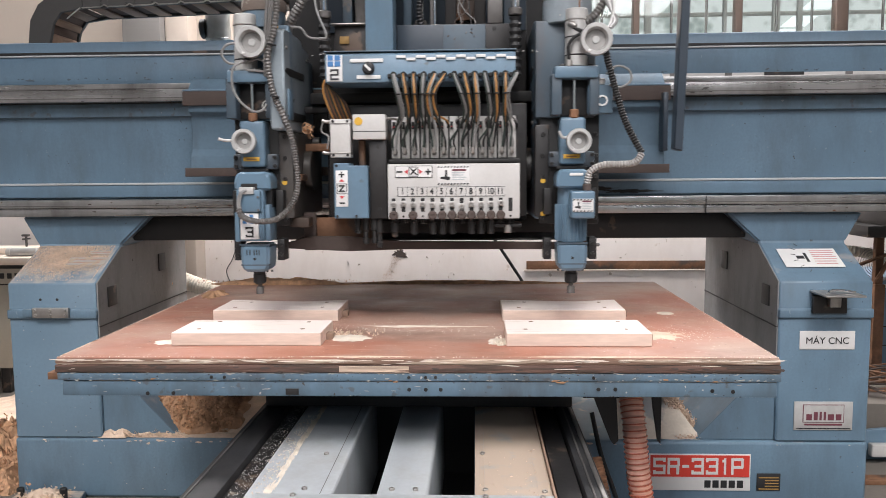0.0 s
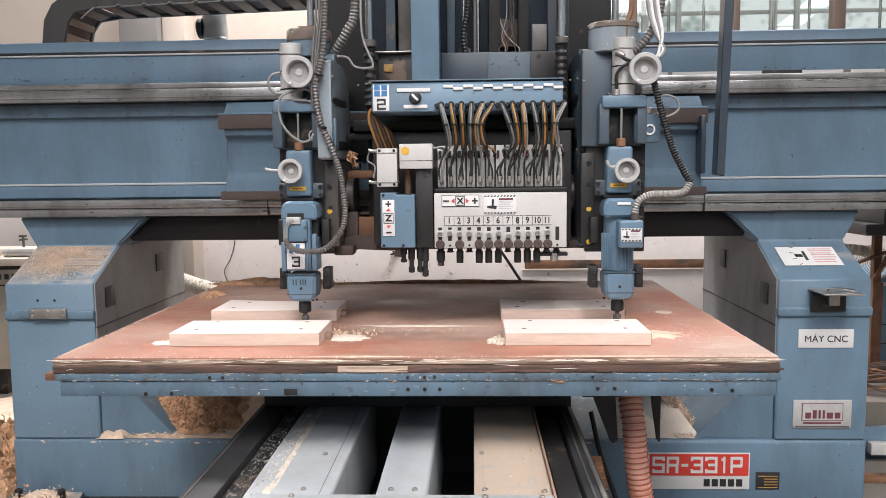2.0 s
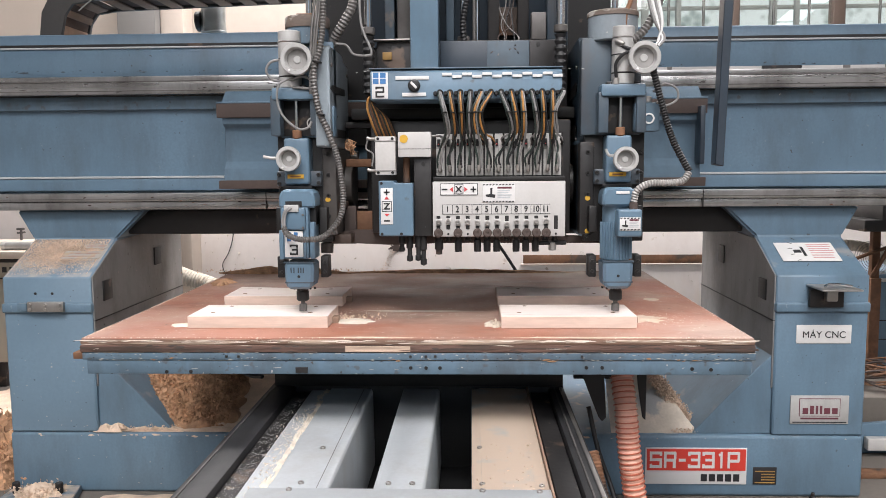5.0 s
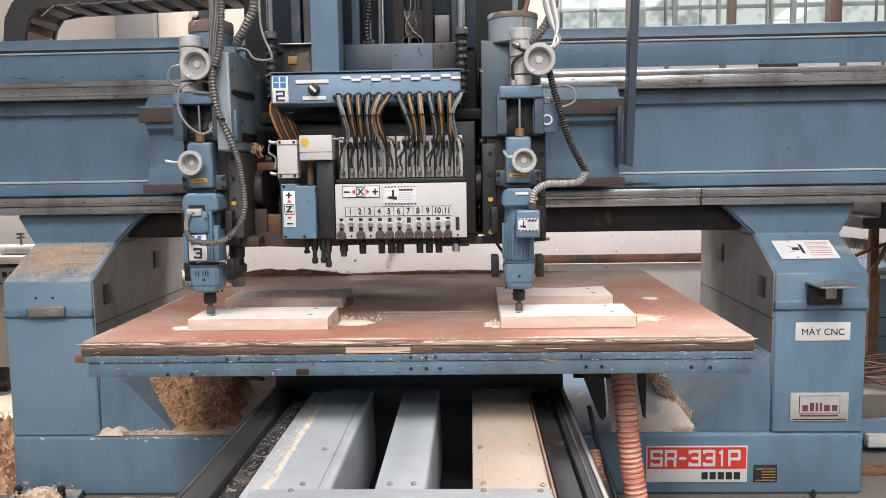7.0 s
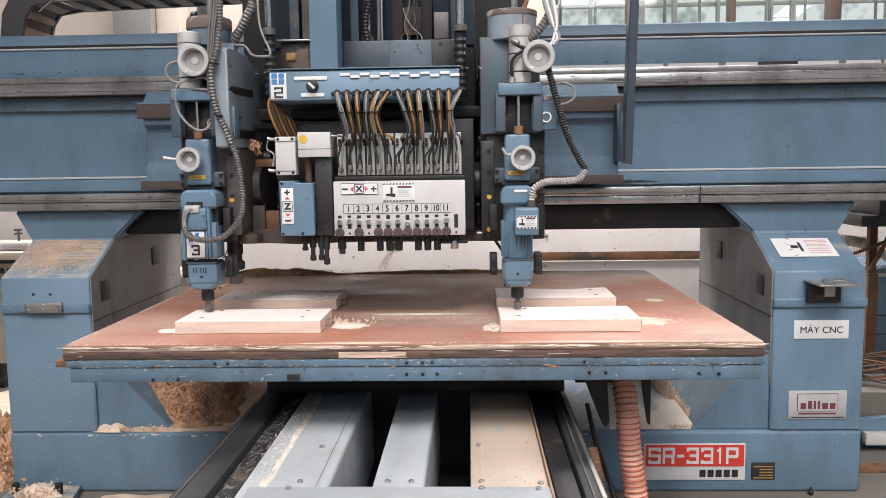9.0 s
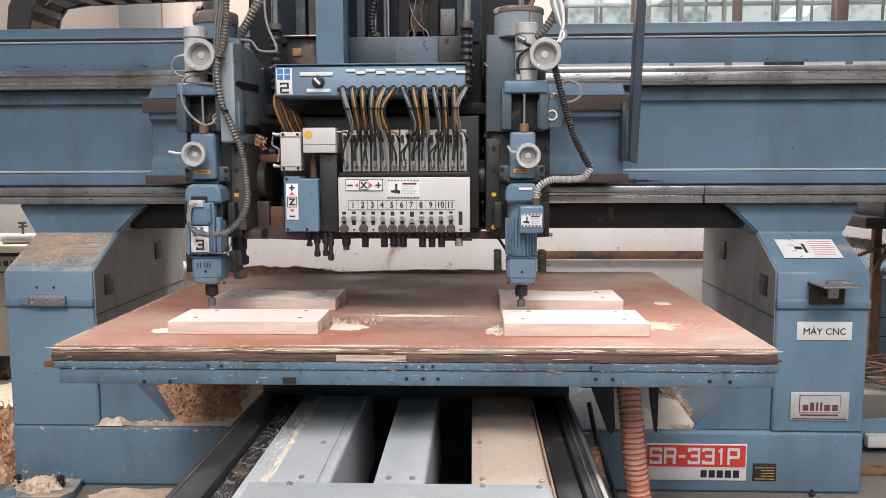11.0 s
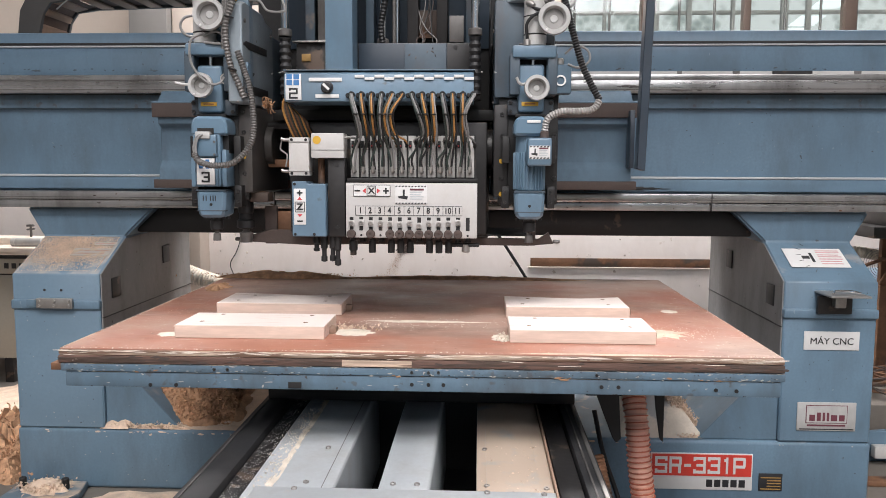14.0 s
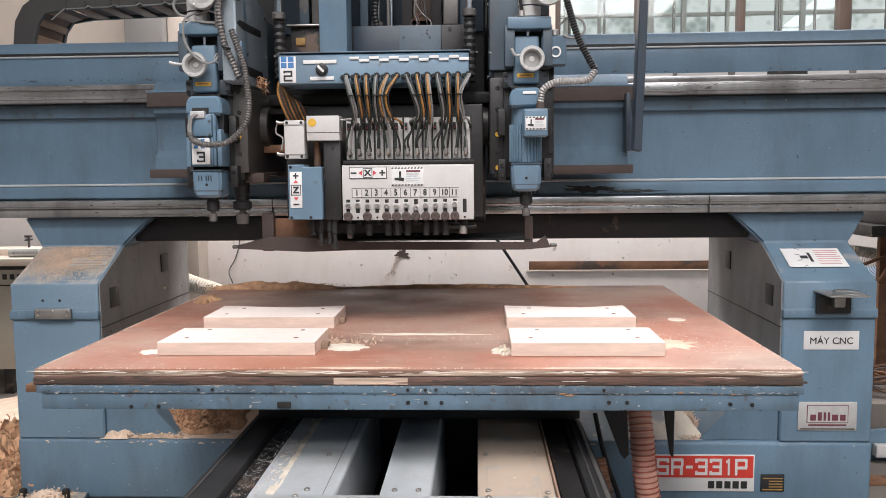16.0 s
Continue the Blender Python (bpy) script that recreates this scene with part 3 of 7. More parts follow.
info = part("rating_plate", box(1.205, 1.305, CF - 0.005, CF, -0.012, 0.065, 0.002), INK, base, "small black and gold rating plate")
for i in range(5):
    part("bar", box(1.213 + (0.026 if i in (1, 2, 3) else 0), 1.297, CF - 0.007, CF - 0.005, 0.045 - i * 0.0125, 0.049 - i * 0.0125, 0), AMBER, info)


def column(side):
    """Upright column with a sloping shoulder and a flared head under the beam."""
    x0, x1 = (-2.045, -1.655) if side < 0 else (1.28, 1.662)
    inner = x1 if side < 0 else x0
    col = thing("machine_column", ((x0 + x1) / 2, CF, 0.205), "blue painted router column with sloping shoulder and cast flare" if side < 0 else
                "blue painted router column carrying warning sign and name plates", "machine column", "columns of the router")
    body = prism([(CF, 0.205), (CF, 0.896), (3.61, 1.036), (3.61, 1.06), (4.42, 1.06), (4.42, 0.205)], "x", x0, x1, 0.007)
    part("body", body, SHOULDER if side < 0 else BLUE, col)
    # ribs round the face
    part("rib", box(x0 - 0.004, x1 + 0.004, CF - 0.012, CF + 0.2, 0.74, 0.782, 0.008, seg=3), BLUE, col)
    # flare to the beam
    fl = bmesh.new()
    out, inn = (0.07, 0.15)
    lo = [(x0, 3.61), (x1, 3.61), (x1, 4.42), (x0, 4.42)]
    wx0, wx1 = (x0 - out, x1 + inn) if side < 0 else (x0 - inn, x1 + out)
    hi = [(wx0, 3.60), (wx1, 3.60), (wx1, 4.42), (wx0, 4.42)]
    lv = [fl.verts.new((x, y, 1.036)) for x, y in lo]
    hv = [fl.verts.new((x, y, 1.175)) for x, y in hi]
    fl.faces.new(lv)
    fl.faces.new(hv)
    for i in range(4):
        fl.faces.new((lv[i], lv[(i + 1) % 4], hv[(i + 1) % 4], hv[i]))
    bmesh.ops.bevel(fl, geom=fl.edges[:], offset=0.01, segments=2, affect="EDGES")
    part("flare", fl, BLUE, col)
    # inner liner panel, greyer than the column paint, with two cable windows
    s = 1 if side < 0 else -1
    part("liner_panel", prism([(CF + 0.012, 0.41), (CF + 0.012, 0.896), (3.60, 1.03), (4.41, 1.055), (4.41, 0.41)], "x", inner, inner + s * 0.006, 0.001), LINER, col, "mottled grey inner liner")
    part("liner_lip", box(min(inner, inner + s * 0.010), max(inner, inner + s * 0.010), CF + 0.012, 4.41, 0.70, 0.704, 0), BLACK, col)
    for y, z in ((CF + 0.10, 0.865), (4.02, 0.955)):
        w = part("cable_window", box(min(inner + s * 0.004, inner + s * 0.012), max(inner + s * 0.004, inner + s * 0.012), y, y + 0.085, z - 0.09, z, 0.002), BLACK, col, "dark cable window")
    # gusset sloping down to the plinth
    g0 = x1 if side < 0 else x0
    w_top, w_bot = 0.17, 0.335
    poly = [(g0, 0.206), (g0 + s * w_bot, 0.206), (g0 + s * w_top, 0.385), (g0, 0.555)]
    part("gusset", prism(poly, "y", CF + 0.02, 4.3, 0.003), BLUE, col, "scuffed sloping gusset")
    if side < 0:
        br = part("hinge_plate", box(-1.925, -1.765, CF - 0.028, CF - 0.012, 0.748, 0.792, 0.002), BARE_STEEL, col, "dark steel hinge plate")
        for x in (-1.912, -1.845, -1.78):
            for z in (0.760, 0.781):
                part("bolt", bolts([(x, CF - 0.028, z)], (0, -1, 0), 0.007, 0.006), BARE_STEEL, br)
        part("spacer", box(-1.972, -1.93, CF - 0.022, CF - 0.012, 0.752, 0.786, 0.002), BLUE_WORN, col)
        for x in (-1.90, -1.825):
            part("bolt_hole", cyl((x, CF + 0.002, 0.825), (0, -1, 0), 0.006, 0.004, 10, bevel=0), BLACK, col)
    else:
        sign = part("name_sign", box(1.366, 1.594, CF - 0.004, CF, 0.607, 0.686, 0.001), STICKER, col, "white paper name sign")
        writing("lettering", "M\u00c1Y CNC", 0.040, INK, sign, (1.480, CF - 0.0056, 0.644), stretch=1.0)
        mk = part("maker_plate", box(1.352, 1.597, CF - 0.006, CF, 0.258, 0.382, 0.003), ALU, col, "grey enamel maker's plate")
        fr = part("frame_line", box(1.388, 1.560, CF - 0.0075, CF - 0.006, 0.292, 0.370, 0), MAROON, mk)
        part("field", box(1.391, 1.557, CF - 0.009, CF - 0.0075, 0.295, 0.367, 0), ALU, mk)
        for i, (w, h) in enumerate(((0.020, 0.026), (0.014, 0.036), (0.008, 0.036), (0.008, 0.036), (0.022, 0.026), (0.020, 0.026))):
            x = 1.402 + (0, 0.027, 0.048, 0.063, 0.078, 0.107)[i] * 1.15
            part("bar", box(x, x + w * 1.15, CF - 0.0105, CF - 0.009, 0.303, 0.303 + h, 0), MAROON, mk)
        part("bar", box(1.395, 1.553, CF - 0.0075, CF - 0.006, 0.279, 0.286, 0), MAROON, mk)
        part("bar", box(1.362, 1.588, CF - 0.0075, CF - 0.006, 0.264, 0.268, 0), INK, mk)
        # warning sign on the shoulder
        slope = Matrix.Translation((1.471, CF + 0.135, 0.9705)) @ pose(0, 0, 0, math.degrees(math.atan2(0.14, 0.27)))
        def on_slope(name, x0_, x1_, v0, v1, h, mat, parent, label=""):
            b = box(x0_, x1_, v0, v1, h, h + 0.001, 0)
            bmesh.ops.transform(b, matrix=slope, verts=b.verts[:])
            return part(name, b, mat, parent, label)
        ws = on_slope("warning_sign", -0.135, 0.115, -0.055, 0.09, 0.001, STICKER, col, "white warning sign with red print")
        on_slope("pictogram", -0.068, -0.036, 0.010, 0.032, 0.002, INK, ws)
        on_slope("pictogram", -0.032, -0.020, -0.015, 0.055, 0.002, INK, ws)
        for k in range(6):
            b = box(-0.098, -0.078, -0.0012, 0.0012, 0.002, 0.003, 0)
            bmesh.ops.transform(b, matrix=slope @ Matrix.Translation((0.01, 0.02 + (k - 2.5) * 0.012, 0)) @ pose(0, 0, 0, 0, 0, (k - 2.5) * -22), verts=b.verts[:])
            part("pictogram", b, INK, ws)
        for v, w, mt in ((0.072, 0.10, FADED_PRINT), (0.058, 0.10, FADED_PRINT), (0.040, 0.09, FADED_PRINT), (0.026, 0.10, FADED_PRINT), (0.008, 0.10, FADED_PRINT), (-0.010, 0.09, FADED_PRINT), (-0.028, 0.09, FADED_PRINT)):
            on_slope("bar", 0.002, 0.002 + w, v - 0.003, v + 0.003, 0.002, mt, ws)
        # switch shelf
        sh = part("bracket", box(1.40, 1.56, CF - 0.16, CF - 0.0, 0.852, 0.860, 0.002), BARE_STEEL, col, "small steel shelf bracket")
        part("block", box(1.462, 1.508, CF - 0.06, CF - 0.012, 0.795, 0.852, 0.004), BARE_STEEL, sh)
        part("clip", tube([(1.42, CF - 0.13, 0.866), (1.44, CF - 0.11, 0.874), (1.50, CF - 0.10, 0.872), (1.535, CF - 0.12, 0.868)], 0.005, 8), CHROME, sh)
        part("back_plate", box(1.405, 1.545, CF - 0.03, CF - 0.012, 0.765, 0.84, 0.003), DARK, sh)
    return col


LEFT_COLUMN, RIGHT_COLUMN = column(-1), column(1)
chips(LEFT_COLUMN, 40, lambda r: (r.uniform(-2.03, -1.67), r.uniform(0.22, 0.87)), CF - 0.0006, 0.0028, CHIP_PALE, "pale chips in the paint", 81, 1.6)
chips(LEFT_COLUMN, 26, lambda r: (r.uniform(-2.03, -1.67), r.uniform(0.22, 0.87)), CF - 0.0009, 0.0028, SMEAR, "dark chips in the paint", 82, 1.4)
chips(RIGHT_COLUMN, 34, lambda r: (r.uniform(1.29, 1.65), r.uniform(0.22, 0.87)), CF - 0.0006, 0.0024, SMEAR, "dark chips in the paint", 83, 1.4)
chips(base, 70, lambda r: (r.uniform(-2.03, 1.65), r.choice((0.19, r.uniform(-0.05, 0.19)))), CF - 0.0006, 0.0028, CHIP_PALE, "pale chips in the paint", 84, 1.8)
chips(base, 60, lambda r: (r.uniform(-2.03, 0.6), 0.196 - abs(r.gauss(0, 0.006))), CF - 0.0009, 0.0055, SAWDUST, "sawdust stuck along the plinth edge", 85, 2.6)

# beam across the columns
beam = thing("machine_beam", (MX, 3.6, 1.175), "long blue cross beam with ground steel guide rails", "machine beam")
BX0, BX1 = -3.1, 2.75
part("body", prism([(3.63, 1.172), (3.63, 1.70), (3.585, 1.79), (3.585, 1.905), (3.60, 1.912), (3.60, 1.968), (4.3, 1.968), (4.3, 1.172)], "x", BX0, BX1, 0.004), BLUE, beam)
# Lip paler than the beam: its highlight line is put into the colour.
part("lip", box(BX0, BX1, 3.577, 3.60, 1.900, 1.908, 0.003), GREY_BLUE, beam, "pale edge lip")
part("groove", box(BX0, BX1, 3.592, 3.602, 1.911, 1.922, 0), BLACK, beam)
rail = part("guide_rail", box(BX0, BX1, 3.545, 3.64, 1.693, 1.748, 0.003), STEEL, beam, "worn ground steel guide rail")
part("guide_rail", box(BX0, BX1, 3.56, 3.64, 1.748, 1.775, 0.003), STEEL, beam, "worn ground steel guide rail")
for z in (1.7485, 1.707):
    part("rail_groove", box(BX0, BX1, 3.5435, 3.56, z, z + 0.0035, 0), WORN_BAR, beam, "dark oily groove")
part("rail_groove", box(BX0, BX1, 3.5435, 3.56, 1.2225, 1.2255, 0), WORN_BAR, beam, "dark oily groove")
part("rail_gap", box(BX0, BX1, 3.585, 3.606, 1.6885, 1.694, 0), BLACK, beam)
part("band", box(BX0, BX1, 3.605, 3.64, 1.630, 1.690, 0.003), BLUE_WORN, beam)
part("lip", box(BX0, BX1, 3.595, 3.64, 1.318, 1.328, 0.003), GREY_BLUE, beam, "pale edge lip")
part("band", box(BX0, BX1, 3.600, 3.64, 1.262, 1.318, 0.003), BLUE, beam)
part("guide_rail", box(BX0, BX1, 3.545, 3.66, 1.214, 1.252, 0.003), STEEL, beam, "worn ground steel guide rail")
part("guide_rail", box(BX0, BX1, 3.555, 3.66, 1.176, 1.212, 0.003), STEEL, beam, "worn ground steel guide rail")
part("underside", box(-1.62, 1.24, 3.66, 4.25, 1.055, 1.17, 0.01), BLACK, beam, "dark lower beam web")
for x in (-0.93, 1.02, 1.9):
    part("rail_joint", box(x, x + 0.004, 3.543, 3.60, 1.176, 1.252, 0), BLACK, beam)
# White strip paints the window light that shows through the beam gap.
part("gap_light", box(0.2, BX1, 3.578, 3.59, 1.7765, 1.7895, 0), WHITE_PLATE, beam, "pale strip for light through the gap over the rail")
for x, w in ((0.86, 0.02), (1.10, 0.03), (1.62, 0.03), (1.80, 0.012), (2.05, 0.03)):
    part("gap_post", box(x, x + w, 3.574, 3.58, 1.7765, 1.7895, 0), WORN_BAR, beam)
chips(beam, 90, lambda r: (r.uniform(-2.4, 2.2), 1.797 + abs(r.gauss(0, 0.004))), 3.5842, 0.0035, SMEAR, "dark oil spots along the beam", 91, 2.5)
chips(beam, 60, lambda r: (r.uniform(-2.4, 2.2), r.uniform(1.18, 1.25)), 3.5435, 0.0035, RUST, "rust spots on the guide rail", 92, 3.0)
chips(beam, 120, lambda r: (r.uniform(-2.4, 2.2), r.uniform(1.695, 1.746)), 3.5432, 0.0030, WORN_BAR, "dark stains on the guide rail", 93, 4.0)
part("slot", box(1.27, 1.44, 3.570, 3.582, 1.776, 1.790, 0), BLACK, beam)
part("slot", box(1.30, 1.44, 3.575, 3.6, 1.752, 1.770, 0), BLACK, beam)

# ---------------------------------------------------------------- bed under the table
bed = thing("machine_bed", (MX, 2.6, FLOOR), "long blue machine bed with way covers and dark rails", "machine bed")
BY0 = 1.3
part("way_rail", box(-0.785, -0.69, BY0, 4.5, 0.40, 0.515, 0.004), RAIL, bed, "oily dark way rail")
part("way_rail", box(-0.69, -0.63, BY0, 4.5, 0.40, 0.49, 0.004), DARK, bed, "gritty dark way rail")
part("way_rail", box(0.222, 0.287, BY0, 4.5, 0.40, 0.49, 0.004), DARK, bed, "gritty dark way rail")
part("way_rail", box(0.293, 0.352, BY0, 4.5, 0.40, 0.505, 0.004), RAIL, bed, "oily dark way rail")
part("rail_strip", box(0.333, 0.345, BY0, 4.5, 0.505, 0.510, 0.001), BARE_STEEL, bed)
part("ledge", box(-0.628, -0.547, BY0, 4.5, 0.42, 0.497, 0.004), GREY_BLUE, bed, "pale ledge caked with sawdust")
part("way_cover", prism([(-0.552, 0.20), (-0.552, 0.503), (-0.421, 0.503), (-0.394, 0.501), (-0.388, 0.490), (-0.384, 0.20)], "y", BY0, 4.5, 0.002), GREY_BLUE, bed, "grey-blue folded way cover")
part("way_cover", prism([(-0.268, 0.20), (-0.268, 0.503), (-0.136, 0.503), (-0.128, 0.494), (-0.124, 0.20)], "y", BY0, 4.5, 0.002), GREY_BLUE, bed, "grey-blue folded way cover")
part("way_cover", box(-0.004, 0.205, BY0, 4.5, 0.20, 0.503, 0.004), TAN_COVER, bed, "sawdust-tanned way cover")
part("cross_plate", box(-0.60, 0.215, BY0, 2.03, 0.44, 0.5075, 0.003), GREY_BLUE, bed, "grey cross plate with screws")
# Trough blackened and a plate added: both paint the darkness under the table.
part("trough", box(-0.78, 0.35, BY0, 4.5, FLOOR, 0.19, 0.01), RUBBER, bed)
part("closing_plate", box(-0.78, 0.35, 3.0, 3.02, 0.10, 0.515, 0.003), RUBBER, bed, "added black plate that closes the view under the table")
part("cover_seam", box(-0.4225, -0.4205, 2.035, 4.0, 0.5025, 0.5034, 0), WORN_BAR, bed)
part("cover_lip", box(0.206, 0.2125, BY0, 4.5, 0.44, 0.515, 0.0015), SLAT_BROWN, bed, "brown stained cover lip")
part("cover_plate", box(0.024, 0.168, 2.032, 4.0, 0.503, 0.5055, 0.0008), TAN_COVER, bed, "dusty screwed-down cover plate")
part("rail_strip", box(0.312, 0.318, BY0, 4.5, 0.505, 0.5085, 0.001), WORN_BAR, bed)
part("rail_strip", box(-0.772, -0.766, BY0, 4.5, 0.515, 0.518, 0.001), WORN_BAR, bed)
part("side_wall", box(-0.80, -0.785, BY0, 4.5, FLOOR, 0.42, 0.003), BLUE, bed)
part("side_wall", box(0.352, 0.37, BY0, 4.5, FLOOR, 0.42, 0.003), BLUE, bed)
for x, y in ((-0.47, 2.07), (-0.49, 2.015), (-0.46, 2.34), (-0.23, 2.07), (-0.165, 2.07), (0.025, 2.07), (0.025, 2.015), (0.02, 2.35), (0.185, 2.06), (0.175, 2.012)):
    part("screw", bolts([(x, y, 0.503 if y > 2.03 else 0.5075)], (0, 0, 1), 0.008, 0.006), BARE_STEEL, bed)

# ---------------------------------------------------------------- sliding table
TY = 2.31
TX0, TX1 = -1.283, 0.897
table = thing("router_table", (MX, TY, 0.52), "blue sliding table with worn red-brown wooden spoil board", "machine table")
part("frame", box(TX0 + 0.018, TX1 - 0.008, TY + 0.006, 3.96, 0.692, 0.738, 0.003), BLUE_WORN, table, "chipped blue steel table frame")
part("upper_frame", box(TX0 + 0.005, TX1 + 0.003, TY + 0.002, 3.96, 0.740, 0.764, 0.003), BLUE_WORN, table, "paint-worn blue edge rail")
part("lower_board", box(TX0, TX1, TY, 3.965, 0.766, 0.789, 0.003), PLY_EDGE, table, "dark splintered board edge")
part("upper_board", box(TX0, TX1, TY + 0.003, 3.965, 0.790, 0.807, 0.004), PLY_LIGHT, table, "pale splintered board edge")
part("spoil_board", box(TX0 + 0.004, TX1 - 0.004, TY + 0.006, 3.965, 0.807, 0.811, 0.001), PHENOLIC, table, "red-brown phenolic spoil board dulled by sawdust")
part("worn_edge", box(TX0 + 0.004, TX0 + 0.011, TY + 0.01, 3.6, 0.8105, 0.8114, 0), PLY_LIGHT, table, "pale worn board edge")
# Black slide: the shadow under the table is put into its colour.
part("saddle", box(-0.765, 0.345, TY + 0.47, 3.8, 0.52, 0.69, 0.006), RUBBER, table, "table slide blackened for the shadow under the table")
part("end_stop", box(TX0 - 0.026, TX0 + 0.008, TY + 0.004, TY + 0.05, 0.742, 0.764, 0.002), RUST, table, "rusty end stop")
part("dark_patch", box(-0.41, -0.20, TY - 0.0015, TY + 0.001, 0.768, 0.787, 0), PLY_LIGHT, table, "pale splintered patch")
for x, z in ((-0.80, 0.752), (-0.76, 0.752), (-0.20, 0.752), (-0.15, 0.752), (-0.12, 0.753), (0.35, 0.752)):
    part("bolt", bolts([(x, TY + 0.002, z)], (0, -1, 0), 0.005, 0.004), DARK, table)
for x, z in ((-0.20, 0.714), (-0.15, 0.714), (-0.105, 0.714), (0.365, 0.716), (0.415, 0.716), (0.70, 0.712), (0.76, 0.71), (-1.0, 0.70), (-0.92, 0.701)):
    part("bolt_hole", cyl((x, TY + 0.0065, z), (0, -1, 0), 0.006, 0.003, 10, bevel=0), BLACK, table)
chips(table, 260, lambda r: (r.uniform(TX0 + 0.03, TX1 - 0.01), r.choice((0.763, 0.744)) + r.gauss(0, 0.003)), TY + 0.0015, 0.0022, CHIP_PALE, "pale flaked paint along the edge rail", 61, 3.2)
chips(table, 90, lambda r: (r.uniform(TX0 + 0.03, TX1 - 0.01), r.uniform(0.742, 0.762)), TY + 0.0012, 0.0019, DARK, "dark chips in the edge rail", 62, 2.0)
chips(table, 14, lambda r: (r.choice((0.28, 0.62, 0.66, -0.18, -1.05)) + r.gauss(0, 0.035), 0.741 + r.gauss(0, 0.002)), TY + 0.001, 0.0035, CHIP_ORANGE, "orange primer showing through the paint", 63, 4.0)
chips(table, 70, lambda r: (r.uniform(TX0 + 0.03, TX1 - 0.02), r.choice((0.694, 0.735, r.uniform(0.695, 0.735)))), TY + 0.0052, 0.0016, DARK, "dark chips in the table frame", 64, 2.2)
chips(table, 22, lambda r: (r.uniform(TX0 + 0.1, TX1 - 0.02), r.uniform(0.70, 0.732)), TY + 0.0050, 0.0016, CHIP_PALE, "pale scratches on the table frame", 65, 9.0)
chips(table, 130, lambda r: (r.uniform(TX0, TX1), 0.806 - abs(r.gauss(0, 0.004))), TY + 0.0022, 0.0016, WOOD, "white splintered wood of the upper board", 66, 26.0)
chips(table, 60, lambda r: (r.uniform(TX0, TX1), r.uniform(0.767, 0.788)), TY - 0.0006, 0.0045, BROWN, "dark gouges in the lower board", 67, 5.0)
part("catch", box(-0.575, -0.535, TY + 0.002, TY + 0.008, 0.697, 0.716, 0.001), DARK, table)
# skirt and hose mouth under the table
part("skirt", prism([(0.385, 0.69), (0.475, 0.69), (0.49, 0.44), (0.475, 0.425), (0.462, 0.44), (0.40, 0.60)], "y", 2.66, 2.672, 0.002), RUBBER, table, "torn black rubber skirt")
part("skirt", prism([(0.59, 0.69), (0.635, 0.69), (0.633, 0.43), (0.622, 0.44), (0.605, 0.55)], "y", 2.66, 2.672, 0.002), RUBBER, table, "torn black rubber skirt")
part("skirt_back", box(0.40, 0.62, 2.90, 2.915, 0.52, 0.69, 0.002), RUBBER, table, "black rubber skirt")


# Tops paled through the dust mask: sawdust plus their strong light in colour.
PLANED = material("planed_timber_lit_top", (0.70, 0.555, 0.47), 0.6, vary=0.2, scale=4, grain=22, bump=0.08, stretch=(1, 7, 9), dust=(0.87, 0.765, 0.71), dust_amount=0.55)


def workpiece(x0, x1, y0, y1, wave, label):
    """Thick board blank with a wavy far edge and two screw holes."""
    w = thing("wood_blank", ((x0 + x1) / 2, y0, 0.811), label, "wood blank", "blanks on the table")
    n = 16
    front = [(x0 + (x1 - x0) * i / n, y0) for i in range(n + 1)]
    back = [(x1 - (x1 - x0) * i / n, y1 - wave * math.sin(math.pi * i / n) * (1 + 0.3 * math.sin(6 * i / n))) for i in range(n + 1)]
    part("board", prism(front + back, "z", 0.8115, 0.8535, 0.0015), PLANED, w)
    for fx, fy in ((0.14, 0.3), (0.85, 0.3), (0.2, 0.88), (0.84, 0.85)):
        part("screw_hole", cyl((x0 + fx * (x1 - x0), y0 + fy * (y1 - y0 - wave), 0.8527), (0, 0, 1), 0.008, 0.0012, 12, bevel=0), RUST, w, "countersunk screw hole")
    part("tenon", box(x1 - 0.01, x1 + 0.022, y0 + 0.09, y0 + 0.13, 0.8115, 0.833, 0.003), SLAT_BROWN, w, "dark end tongue")
    return w


BLANKS = [workpiece(-0.985, -0.497, 2.478, 2.70, 0.0, "pale squared timber blank screwed to the table"),
          workpiece(0.098, 0.556, 2.470, 2.70, 0.0, "pale squared timber blank screwed to the table"),
          workpiece(-0.99, -0.515, 2.905, 3.15, 0.035, "pale timber blank with a wavy cut edge"),
          workpiece(0.100, 0.553, 2.895, 3.14, 0.035, "pale timber blank with a wavy cut edge")]

# ---------------------------------------------------------------- drilling carriage between the spindles
PY = 2.70        # face of the boring panel
car = thing("boring_carriage", (-0.02, 3.0, 1.10), "multi-spindle boring carriage with white panel and blue control box", "drilling unit")
part("backbone", box(-0.40, 0.36, 3.02, 3.50, 1.09, 2.6, 0.01), DARK, car, "oily dark backbone")
# Added backing: keeps bright wall and window out of the dark gaps.
part("gap_backing", box(-0.62, 0.58, 3.40, 3.44, 1.45, 2.6, 0.004), BLACK, car, "added black backing that darkens the gaps beside the carriage")
part("cross_bar", box(-0.44, 0.40, 2.92, 3.02, 1.53, 1.57, 0.004), BLACK, car)
# Dark filler between the parts; the recess shade is put into its colour.
part("lower_web", box(-0.36, 0.35, 2.84, 3.02, 1.12, 1.52, 0.006), DARK, car, "dark web with recess shade in its colour")
part("backing_plate", box(-0.335, 0.325, 2.86, 2.90, 1.60, 1.800, 0.004), DARK, car, "smeared dark backing plate")
